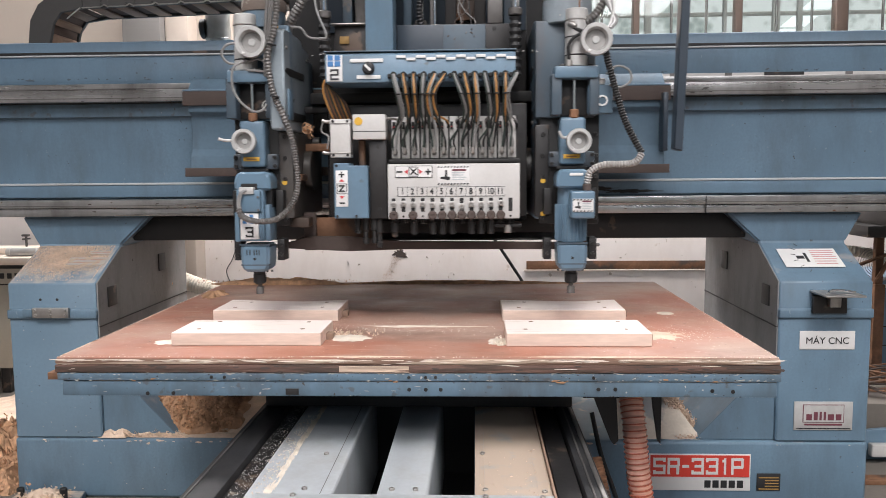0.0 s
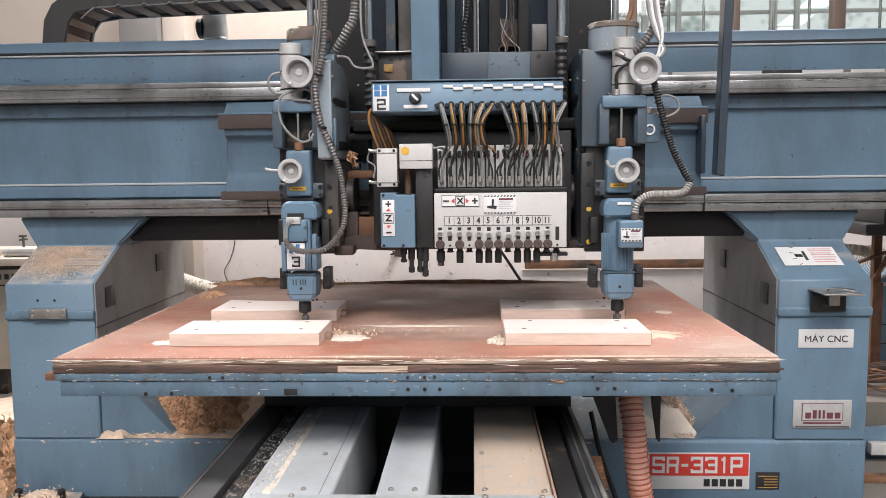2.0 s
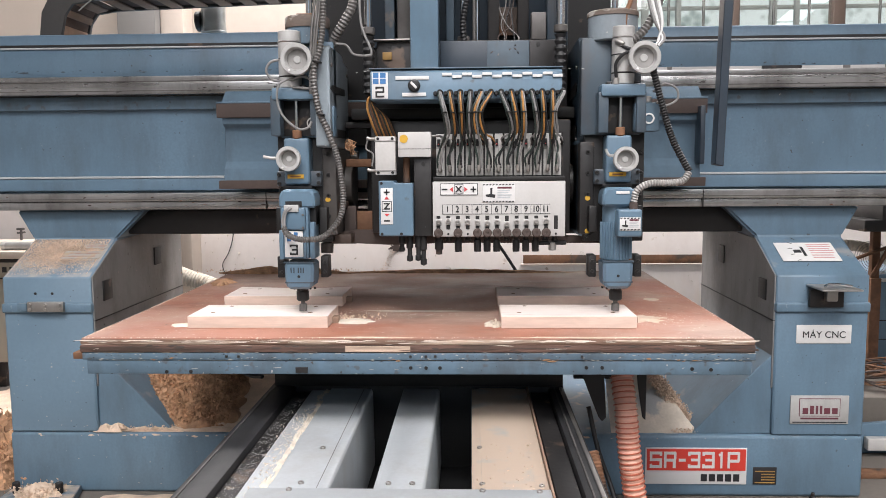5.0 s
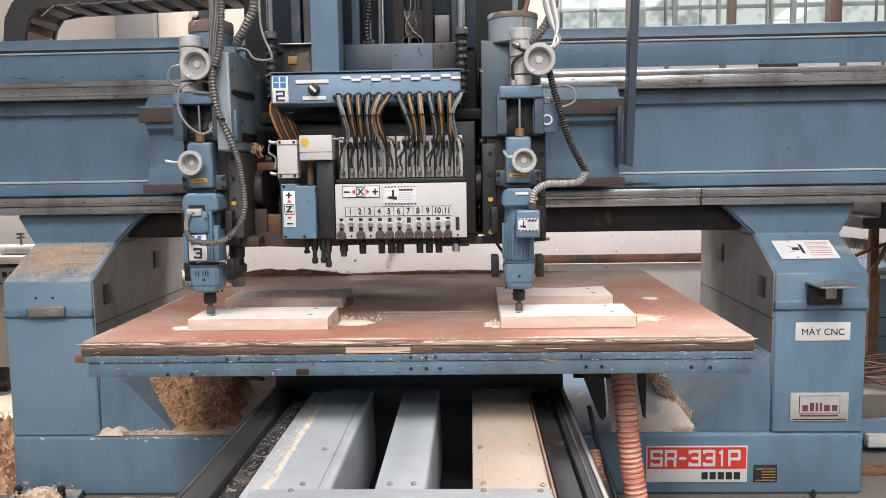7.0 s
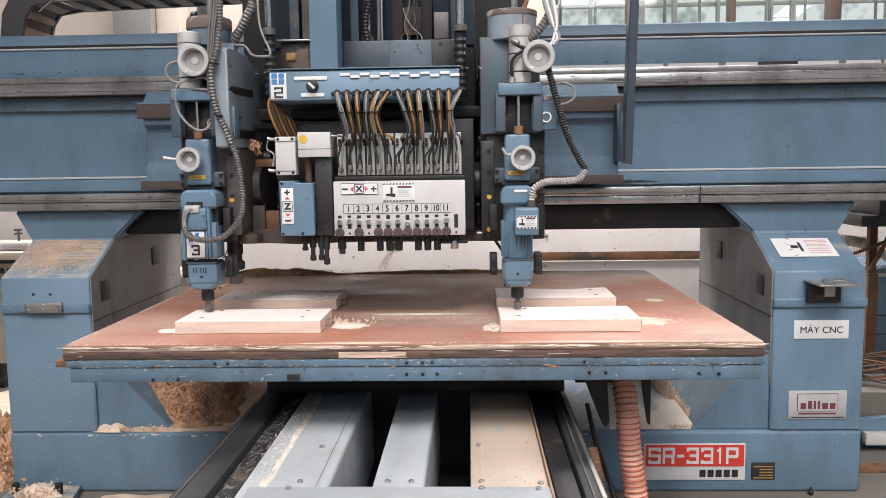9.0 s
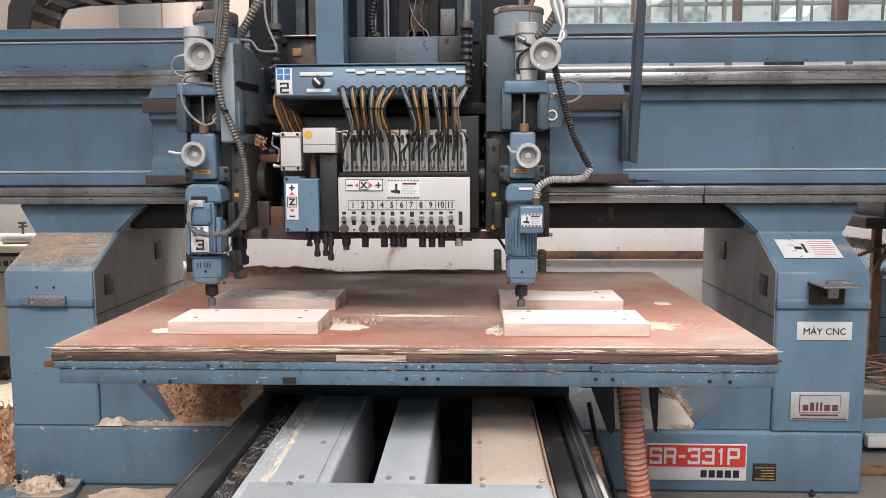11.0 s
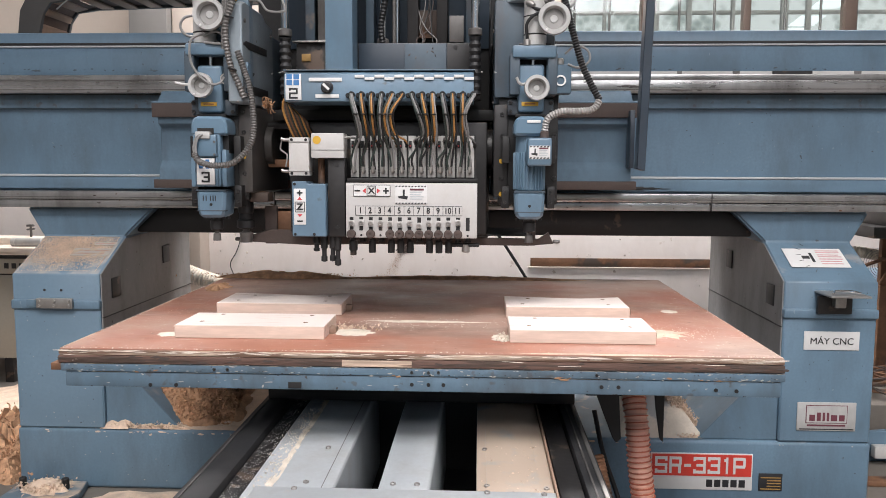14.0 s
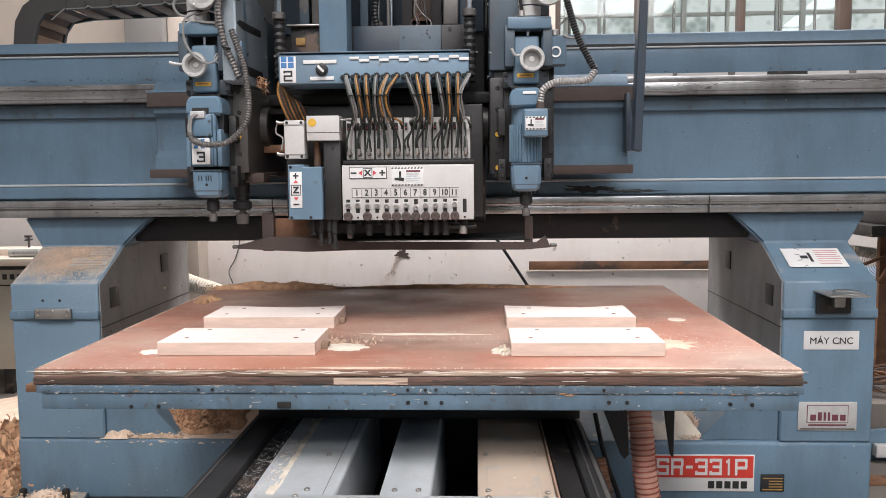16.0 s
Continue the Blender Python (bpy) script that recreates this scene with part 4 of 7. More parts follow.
part("backing_plate", box(-0.11, 0.205, 2.853, 2.862, 1.60, 1.798, 0.003), SLATE, car, "smeared blue backing plate")
part("backing_plate", box(0.055, 0.203, 2.8495, 2.8532, 1.605, 1.795, 0.001), SMEAR, car, "brown-smeared plate")
part("yellow_mark", box(-0.315, -0.282, 2.853, 2.858, 1.735, 1.762, 0.002), AMBER, car, "faded yellow mark")
part("edge_strip", box(-0.345, -0.20, 2.84, 2.87, 1.800, 1.806, 0.002), BARE_STEEL, car)
for x in (-0.29, -0.255, 0.17, 0.235):
    part("bolt_hole", cyl((x, 2.862, 1.783), (0, -1, 0), 0.008, 0.004, 12, bevel=0), BLACK, car)
part("mast", box(-0.207, -0.112, 2.735, 2.85, 1.672, 2.6, 0.004), BLUE_LIGHT, car, "tall blue mast")
for x0, x1, m in ((-0.31, -0.275, SMEAR), (-0.265, -0.215, WORN_BAR), (-0.09, -0.06, SMEAR), (0.165, 0.205, DARK), (0.27, 0.30, SMEAR), (0.06, 0.10, DARK)):
    part("guide_bar", box(x0, x1, 2.90, 2.98, 1.80, 2.6, 0.004), m, car)
part("rear_panel", box(-0.395, 0.355, 3.004, 3.016, 1.80, 2.6, 0.003), SLATE, car, "dark slate-blue rear panel")
part("bearing_block", box(0.212, 0.264, 2.866, 2.92, 1.802, 1.895, 0.003), WORN_BAR, car, "worn grey bearing block")
part("rust_plate", box(0.075, 0.205, 2.95, 2.97, 1.83, 1.93, 0.003), RUST, car, "rusty plate")
part("tie_bar", box(-0.470, -0.335, 2.95, 3.0, 1.358, 1.388, 0.006), RUST, car, "rusty tie bar")
part("tie_bar", box(-0.470, -0.335, 2.95, 3.0, 1.500, 1.525, 0.006), DARK, car, "dark tie bar")
wr = random.Random(21)
for k in range(6):
    x = 0.10 + wr.uniform(0, 0.10)
    part("wire", tube([(x + wr.gauss(0, 0.02), 2.93, 2.15), (x + wr.gauss(0, 0.015), 2.90 + wr.uniform(0, 0.03), 1.95), (x + wr.gauss(0, 0.02), 2.89, 1.86), (x + wr.gauss(0, 0.03), 2.875, 1.808), (x + wr.gauss(0, 0.04), 2.848, 1.79 - wr.uniform(0, 0.05))], 0.0022, 6, steps=5), (CONDUIT, RUBBER, BROWN)[k % 3], car, "thin tangled wire")
for x in (-0.075, 0.010, 0.022):
    part("tube_line", cyl((x, 2.92, 1.80), (0, 0, 1), 0.006, 0.7, 10), CHROME if x > 0.015 else CONDUIT, car, "bright air pipe")
chips(car, 120, lambda r: (r.gauss(-0.02, 0.18), 1.683 - abs(r.gauss(0, 0.004))), 2.7185, 0.002, CHIP_PALE, "worn paint along the box edge", 72, 3.0)
part("chrome_rod", cyl((-0.028, 2.90, 1.80), (0, 0, 1), 0.011, 0.8, 14), CHROME, car, "greasy chrome rod")
part("rod_collar", cyl((-0.028, 2.90, 1.80), (0, 0, 1), 0.022, 0.02, 14), WORN_BAR, car)
part("hose", tube([(-0.02, 2.86, 2.3), (-0.012, 2.86, 2.0), (-0.03, 2.86, 1.86), (-0.025, 2.87, 1.80)], 0.009, 10, rib=0.003, pitch=0.012), RUBBER, car, "black spiral hose")
for x in (-0.355, 0.305):
    r = part("cylinder_rod", cyl((x, 2.78, 1.83), (0, 0, 1), 0.014, 0.7, 14), CHROME, car, "polished cylinder rod")
    part("gland", cyl((x, 2.78, 1.81), (0, 0, 1), 0.024, 0.025, 16), WORN_BAR, r)
    part("bellows", lathe((x, 2.78, 1.60), (0, 0, 1), [(0, 0)] + [(0.022 if k % 2 else 0.016, 0.012 * k) for k in range(1, 18)] + [(0, 0.21)], 18), RUBBER, r, "black rubber bellows")

# control box
bx = part("control_box", prism([(2.69, 1.58), (2.69, 1.672), (2.72, 1.684), (2.86, 1.684), (2.86, 1.58)], "x", -0.340, 0.302, 0.003), BLUE_LIGHT, car, "blue valve box with white tags")
part("lid_edge", box(-0.344, 0.306, 2.70, 2.865, 1.684, 1.688, 0.001), BLUE_WORN, bx)
pl = part("number_tag", box(-0.334, -0.280, 2.686, 2.69, 1.585, 1.672, 0.001), STICKER, bx, "white number tag")
for x in (-0.330, -0.306):
    for z in (1.634, 1.654):
        part("square", box(x, x + 0.019, 2.6845, 2.686, z, z + 0.017, 0), INK_BLUE, pl, "blue printed square")
stencil("numeral", "2", 0.030, 0.036, 0, INK, pl, (-0.322, 2.686, 1.589))
part("tag", box(-0.254, -0.142, 2.686, 2.69, 1.647, 1.659, 0.0005), STICKER, bx, "white tag")
part("tag", box(-0.232, -0.152, 2.686, 2.69, 1.592, 1.604, 0.0005), STICKER, bx, "white tag")
kn = part("selector_knob", lathe((-0.192, 2.69, 1.627), (0, -1, 0), [(0, 0), (0.021, 0), (0.021, 0.006), (0.017, 0.008), (0.015, 0.022), (0, 0.024)], 20), INK, bx, "black selector knob")
b = box(-0.004, 0.004, -0.027, -0.022, -0.014, 0.014, 0.001)
bmesh.ops.transform(b, matrix=Matrix.Translation((-0.192, 2.69, 1.627)) @ pose(0, 0, 0, 0, -45), verts=b.verts[:])
part("pointer", b, STICKER, kn)
for i in range(12):
    x = -0.098 + i * 0.0335
    z = 1.659 if i % 2 == 0 else 1.651
    part("tag", box(x, x + 0.032, 2.6855 - (i % 2) * 0.0006, 2.69, z, z + 0.009, 0.0003), STICKER, bx, "white tag")
OUT = [-0.105 + i * 0.0338 for i in range(13)]
for i, x in enumerate(OUT):
    part("gland", cyl((x - 0.015, 2.692, 1.599), (0, -1, 0), 0.008, 0.022, 12), RUBBER, bx, "black cable gland")

# air cylinders over the panel
for i in range(13):
    x = -0.122 + i * 0.0332
    c = part("air_cylinder", box(x, x + 0.0305, 2.735 + (i % 2) * 0.004, 2.80, 1.325, 1.468, 0.003), WHITE_PLATE, car, "white aluminium air cylinder")
    part("joint", box(x + 0.0288, x + 0.0348, 2.7335, 2.74, 1.322, 1.470, 0), BLACK, c)
    part("groove", box(x + 0.012, x + 0.0165, 2.7335 + (i % 2) * 0.004, 2.74, 1.345, 1.45, 0.0005), BARE_STEEL, c)
    part("sensor", box(x + 0.004, x + 0.013, 2.728, 2.736, 1.425, 1.450, 0.001), RUBBER, c, "black sensor")
    if i % 3 != 1:
        part("sensor_light", box(x + 0.006, x + 0.010, 2.7265, 2.728, 1.431, 1.435, 0), RED_INK, c)
    part("fitting", tube([(x + 0.015, 2.735, 1.345), (x + 0.015, 2.72, 1.345), (x + 0.013, 2.714, 1.358)], 0.0065, 10), BARE_STEEL, c)
part("manifold", box(-0.132, 0.318, 2.712, 2.81, 1.309, 1.322, 0.002), BLACK, car)

SWAY = (0.025, 0.016, 0.006, -0.003, -0.016, -0.026, 0.038, 0.020, 0.008, 0.019, 0.006, 0.000, -0.022)
rng = random.Random(4)
for i, x in enumerate(OUT):
    off = SWAY[min(i, 12)]
    tx = -0.107 + i * 0.0332
    tie = Vector((x + off * (0.62 if off > 0 else 1.35), 2.632, 1.535))
    knot = Vector((x + off, 2.668, 1.474))
    for k in range(3):
        mat = (WIRE_GREEN, WIRE_ORANGE if i % 3 else WIRE_GREY, RUBBER if i % 4 else WIRE_GREY)[k]
        d = (k - 1) * 0.0068
        pts = [(x + d * 0.5, 2.672, 1.600), (x + d * 0.7, 2.646, 1.595), (tie.x + d, tie.y + abs(d) * 0.6, tie.z), (knot.x + d, knot.y - 0.004, knot.z)]
        if k == 1:
            pts += [(tx + 0.010, 2.700, 1.452), (tx + 0.016 + rng.uniform(-0.003, 0.003), 2.722, 1.432)]
        else:
            ex = tx + (0.004 if k else -0.006) + rng.uniform(-0.003, 0.003)
            pts += [((knot.x + ex) / 2 + rng.uniform(-0.008, 0.008), 2.696, 1.425), (ex + rng.uniform(-0.006, 0.006), 2.706, 1.385), (ex, 2.716, 1.352)]
        part("air_line", tube(pts, 0.0036, 7), mat, car, "amber air line" if mat is WIRE_ORANGE else "dark air line")
    part("outlet", cyl((x, 2.676, 1.601), (0, -1, 0), 0.0105, 0.022, 14), RUBBER, car, "black cable outlet")
    part("cable_tie", cyl((tie.x, tie.y, tie.z - 0.003), (0, 0, 1), 0.0098, 0.004, 10, bevel=0.001), RUBBER, car)
    part("elbow", tube([(tx - 0.002, 2.726, 1.342), (tx - 0.002, 2.714, 1.346), (tx - 0.001, 2.712, 1.362)], 0.0068, 8, steps=3), BARE_STEEL, car, "grey push-in fitting")
    part("elbow", tube([(tx + 0.014, 2.726, 1.430), (tx + 0.016, 2.719, 1.436), (tx + 0.010, 2.706, 1.450)], 0.0055, 8, steps=3), RUBBER, car, "black sensor plug")

# boring panel
pan = part("boring_panel", box(-0.134, 0.317, PY, PY + 0.07, 1.118, 1.306, 0.003), WHITE_PLATE, car, "white enamelled boring panel")
sg = part("axis_sign", box(-0.108, 0.020, PY - 0.0025, PY, 1.260, 1.300, 0.0005), INK, pan, "white axis sign with red arrows")
part("field", box(-0.106, 0.018, PY - 0.004, PY - 0.0025, 1.262, 1.298, 0), STICKER, sg)
writing("letter", "X", 0.028, INK, sg, (-0.045, PY - 0.005, 1.279), stretch=1.1, bold=0.001)
outline("letter_frame", -0.061, -0.029, 1.2635, 1.2965, PY - 0.004, 0.0022, INK, sg)
part("bar", box(-0.103, -0.083, PY - 0.0055, PY - 0.004, 1.277, 1.282, 0), INK, sg)
part("bar", box(-0.005, 0.015, PY - 0.0055, PY - 0.004, 1.277, 1.282, 0), INK, sg)
part("bar", box(0.0025, 0.0075, PY - 0.0055, PY - 0.004, 1.2695, 1.2895, 0), INK, sg)
part("arrow", prism([(-0.076, 1.2795), (-0.064, 1.271), (-0.064, 1.288)], "y", PY - 0.0055, PY - 0.004, 0), RED_INK, sg)
part("arrow", prism([(-0.014, 1.2795), (-0.026, 1.271), (-0.026, 1.288)], "y", PY - 0.0055, PY - 0.004, 0), RED_INK, sg)


def hazard_label(x0, x1, z0, z1, y, parent):
    """White label with a striped border, a pictogram and unreadable print."""
    lab = part("hazard_label", box(x0, x1, y - 0.002, y, z0, z1, 0.0004), STICKER, parent, "white hazard label with striped border")
    n = max(6, int((x1 - x0) / 0.011))
    for i in range(n):
        u = x0 + (x1 - x0) * i / n
        w = (x1 - x0) / n * 0.55
        for z in (z0 + 0.001, z1 - 0.0055):
            part("stripe", prism([(u, z), (u + w, z), (u + w + 0.003, z + 0.0045), (u + 0.003, z + 0.0045)], "y", y - 0.003, y - 0.002, 0), INK, lab)
    w, h = x1 - x0, z1 - z0
    part("pictogram", prism([(x0 + w * 0.10, z0 + h * 0.33), (x0 + w * 0.38, z0 + h * 0.25), (x0 + w * 0.40, z0 + h * 0.42), (x0 + w * 0.30, z0 + h * 0.45), (x0 + w * 0.31, z0 + h * 0.78), (x0 + w * 0.24, z0 + h * 0.78), (x0 + w * 0.24, z0 + h * 0.45), (x0 + w * 0.10, z0 + h * 0.43)], "y", y - 0.003, y - 0.002, 0), INK, lab)
    for k in range(5):
        part("bar", box(x0 + w * 0.46, x0 + w * (0.90 - 0.05 * (k % 3)), y - 0.003, y - 0.002, z0 + h * (0.74 - 0.12 * k), z0 + h * (0.79 - 0.12 * k) + (0.003 if k == 0 else 0), 0), MAROON if k == 0 else GREY_BLUE, lab)
    return lab


hazard_label(0.036, 0.146, 1.234, 1.298, PY, pan)
NUM = [-0.083 + i * 0.0333 for i in range(11)]
st = part("number_strip", box(NUM[0] - 0.018, NUM[-1] + 0.016, PY - 0.0015, PY, 1.195, 1.228, 0), INK, pan, "row of spindle numbers")
for i, x in enumerate(NUM):
    w = 0.0158
    part("field", box(x - w, x + w, PY - 0.003, PY - 0.0015, 1.1965, 1.2265, 0), WHITE_PLATE, st)
    writing("numeral", str(i + 1), 0.029, INK, st, (x, PY - 0.004, 1.2115), stretch=0.85, bold=0.0006)
for i in range(13):
    x = NUM[0] - 0.0315 + i * 0.0333
    part("slot", box(x - 0.0065, x + 0.0065, PY - 0.001, PY, 1.143, 1.189, 0), BLACK, pan, "black slot")
    if i < 12:
        dz = (0.168, 0.170, 0.167, 0.168, 0.166, 0.164, 0.168, 0.160, 0.168, 0.167, 0.168, 0.171)[i] + 1.0
        part("stop_plate", box(x - 0.0105, x + 0.0105, PY - 0.004, PY - 0.001, dz - 0.011, dz + 0.011, 0.001), WHITE_PLATE, pan)
        part("stop_screw", bolts([(x, PY - 0.004, dz)], (0, -1, 0), 0.0085, 0.008), BARE_STEEL, pan, "grey stop screw")
    if i in (0, 2, 4, 5, 6, 7, 8, 9, 10, 11):
        k = part("thumb_knob", lathe((x, PY, 1.1315), (0, -1, 0), [(0, 0), (0.0135, 0), (0.0155, 0.004), (0.0155, 0.014), (0.012, 0.017), (0.005, 0.017), (0.004, 0.015), (0, 0.015)], 18), BROWN, pan, "round brown thumb knob")
    part("corner_screw", cyl((x, PY + 0.001, 1.127), (0, -1, 0), 0.004, 0.003, 8, bevel=0), BLACK, pan)

# drill spindles below the panel
for i in range(13):
    x = NUM[0] - 0.0315 + i * 0.0333
    long = i in (0, 2, 4, 5, 6, 8, 9, 10)
    r = 0.0125
    prof = [(0, 0), (r * 0.75, 0), (r * 0.75, -0.012), (r, -0.014), (r, -0.03 if long else -0.014), (r * 0.95, -0.055 if long else -0.018), (0, -0.056 if long else -0.019)]
    if i == 0:
        prof = [(0, 0), (0.011, 0), (0.011, -0.012), (0.015, -0.014), (0.015, -0.045), (0.011, -0.05), (0.011, -0.064), (0, -0.066)]
    part("drill_chuck", lathe((x, PY + 0.035, 1.118), (0, 0, 1), prof, 14), BLACK, car, "dark drill chuck")
part("side_chuck", box(0.228, 0.325, PY + 0.03, PY + 0.06, 1.085, 1.098, 0.004), BLACK, car)
part("side_chuck", cyl((0.278, PY + 0.04, 1.066), (0, 0, 1), 0.014, 0.03, 12), BARE_STEEL, car)

# Z unit beside the panel
zb = part("z_unit", prism([(-0.316, 1.122), (-0.316, 1.310), (-0.262, 1.310), (-0.262, 1.302), (-0.199, 1.302), (-0.199, 1.122)], "y", PY - 0.02, PY + 0.08, 0.003), BLUE_LIGHT, car, "blue Z-axis unit cover")
zs = part("axis_sign", box(-0.309, -0.268, PY - 0.0225, PY - 0.02, 1.163, 1.286, 0.0005), STICKER, zb, "white axis sign with red arrows")
writing("letter", "Z", 0.030, INK, zs, (-0.2885, PY - 0.024, 1.2235), stretch=1.1, bold=0.001)
outline("letter_frame", -0.3055, -0.2715, 1.2055, 1.2415, PY - 0.0225, 0.0022, INK, zs)
part("bar", box(-0.2985, -0.2785, PY - 0.024, PY - 0.0225, 1.2695, 1.2745, 0), INK, zs)
part("bar", box(-0.291, -0.286, PY - 0.024, PY - 0.0225, 1.262, 1.282, 0), INK, zs)
part("bar", box(-0.2985, -0.2785, PY - 0.024, PY - 0.0225, 1.1725, 1.1775, 0), INK, zs)
part("arrow", prism([(-0.297, 1.248), (-0.280, 1.248), (-0.2885, 1.258)], "y", PY - 0.024, PY - 0.0225, 0), RED_INK, zs)
part("arrow", prism([(-0.297, 1.199), (-0.280, 1.199), (-0.2885, 1.189)], "y", PY - 0.024, PY - 0.0225, 0), RED_INK, zs)
for x, z in ((-0.306, 1.302), (-0.306, 1.130), (-0.24, 1.130)):
    part("screw", bolts([(x, PY - 0.02, z)], (0, -1, 0), 0.005, 0.003), BLACK, zb)
gp = part("guide_plate", box(-0.197, -0.138, PY + 0.005, PY + 0.06, 1.120, 1.392, 0.003), DARK, car, "brown-grey guide plate")
for z in (1.152, 1.366):
    part("bolt_hole", cyl((-0.165, PY + 0.006, z), (0, -1, 0), 0.007, 0.003, 12, bevel=0), BLACK, gp)
part("plunger", cyl((-0.225, PY + 0.04, 1.30), (0, 0, 1), 0.012, 0.09, 14), RUST, car, "rusty plunger")
wc = part("air_cylinder", box(-0.327, -0.258, PY - 0.01, PY + 0.05, 1.330, 1.460, 0.003), WHITE_PLATE, car, "white air cylinder block")
for x in (-0.317, -0.268):
    for z in (1.338, 1.452):
        part("screw", bolts([(x, PY - 0.01, z)], (0, -1, 0), 0.005, 0.003), BLACK, wc)
part("end_cap", box(-0.329, -0.256, PY - 0.012, PY + 0.052, 1.443, 1.447, 0.0005), BARE_STEEL, wc)
part("end_cap", box(-0.329, -0.256, PY - 0.012, PY + 0.052, 1.343, 1.347, 0.0005), BARE_STEEL, wc)
for z in (1.345, 1.452):
    part("fitting", tube([(-0.327, PY + 0.01, z), (-0.345, PY + 0.0, z), (-0.355, PY, z + 0.004)], 0.006, 8), BARE_STEEL, wc)
part("air_line", tube([(-0.352, PY, 1.452), (-0.36, PY + 0.01, 1.42), (-0.335, PY, 1.40), (-0.34, PY, 1.36)], 0.003, 6), WIRE_GREY, wc)
cb = part("cover_block", box(-0.249, -0.137, PY - 0.015, PY + 0.06, 1.390, 1.474, 0.003), WHITE_PLATE, car, "white cover block")
part("yellow_seal", cyl((-0.229, PY - 0.015, 1.451), (0, -1, 0), 0.014, 0.0015, 18, bevel=0), YELLOW, cb, "round yellow seal")
part("joint", box(-0.2495, -0.1365, PY - 0.0155, PY, 1.416, 1.418, 0), DARK, cb)
part("air_pipe", tube([(-0.137, PY, 1.460), (-0.11, PY + 0.01, 1.460), (-0.10, PY + 0.03, 1.455)], 0.004, 8), BARE_STEEL, car)
for x, h in ((-0.243, 0.055), (-0.216, 0.092), (-0.186, 0.090), (-0.168, 0.106)):
    part("drill_chuck", lathe((x, PY + 0.03, 1.12), (0, 0, 1), [(0, 0), (0.012, 0), (0.012, -h * 0.45), (0.008, -h * 0.5), (0.008, -h * 0.75), (0.011, -h * 0.77), (0.011, -h * 0.95), (0, -h)], 12), BLACK, car, "dark drill chuck")
# amber hose bundle at the box's side
for k in range(11):
    part("air_line", tube([(-0.335, 2.80, 1.592 - k * 0.001), (-0.352 - k * 0.001, 2.752 + k * 0.006, 1.595 - k * 0.001), (-0.358 + k * 0.006, 2.745 + k * 0.006, 1.560 - k * 0.003), (-0.345 + k * 0.0065, 2.755 + k * 0.006, 1.510 - k * 0.002), (-0.330 + k * 0.006, 2.79 + k * 0.004, 1.462)], 0.0042, 7), (WIRE_ORANGE, BROWN, RUST, WIRE_GREEN)[k % 4], car, "amber air line" if k % 4 == 0 else "dark brown air line")

# wings that slide along the beam rails
for s, x0, x1 in ((-1, -1.09, -0.42), (1, 0.40, 0.985)):
    wing = part("wing", prism([(3.50, 1.69), (3.455, 1.69), (3.40, 1.640), (3.40, 1.545), (3.43, 1.53), (3.43, 1.385), (3.405, 1.355), (3.395, 1.30), (3.50, 1.30)], "x", x0 + (0.02 if s < 0 else 0), x1 - (0.02 if s > 0 else 0), 0.003), WING, car, "blue sliding wing")
    part("wiper", box(x0, x1, 3.385, 3.41, 1.572, 1.632, 0.003), BROWN, wing, "brown felt wiper")
    part("wiper", box(x0, x1, 3.385, 3.45, 1.268, 1.305, 0.003), BROWN, wing, "brown felt wiper")
    part("lip", box(x0, x1, 3.388, 3.41, 1.633, 1.640, 0.001), BLUE, wing)
part("guard_bar", prism([(0.918, 1.358), (0.950, 1.350), (0.982, 2.35), (0.948, 2.35)], "y", 3.04, 3.10, 0.003), SLATE, car, "dark slate hanging guard bar")
part("guard_arm", box(0.945, 0.965, 3.34, 3.42, 1.36, 1.60, 0.004), SLATE, car)

# dust hood carried sideways only
hood = thing("dust_hood", (-0.02, 3.2, 1.05), "bent brown dust hood lip under the carriage", "dust hood")
part("hood_lip", prism([(-0.56, 1.103), (-0.44, 1.134), (-0.30, 1.132), (-0.12, 1.115), (0.54, 1.107), (0.575, 1.132), (0.595, 1.089), (0.50, 1.081), (-0.10, 1.083), (-0.30, 1.077), (-0.56, 1.090)], "y", 2.88, 2.892, 0.002), BROWN, hood, "bent sheet-steel lip")
part("hood_back", box(-0.47, -0.20, 2.915, 2.93, 1.09, 1.20, 0.003), RUST, hood, "rusty hood back")
part("strut", box(-0.47, -0.425, 2.895, 2.915, 1.08, 1.22, 0.003), BROWN, hood)
part("strut", box(0.50, 0.53, 2.895, 2.93, 1.08, 1.20, 0.003), BROWN, hood)
part("screw", cyl((-0.56, 2.886, 1.097), (-1, 0, 0), 0.007, 0.02, 8), WORN_BAR, hood)
part("screw", cyl((0.592, 2.886, 1.097), (1, 0, 0), 0.007, 0.025, 8), WORN_BAR, hood)
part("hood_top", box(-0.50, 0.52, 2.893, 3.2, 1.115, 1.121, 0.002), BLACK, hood)


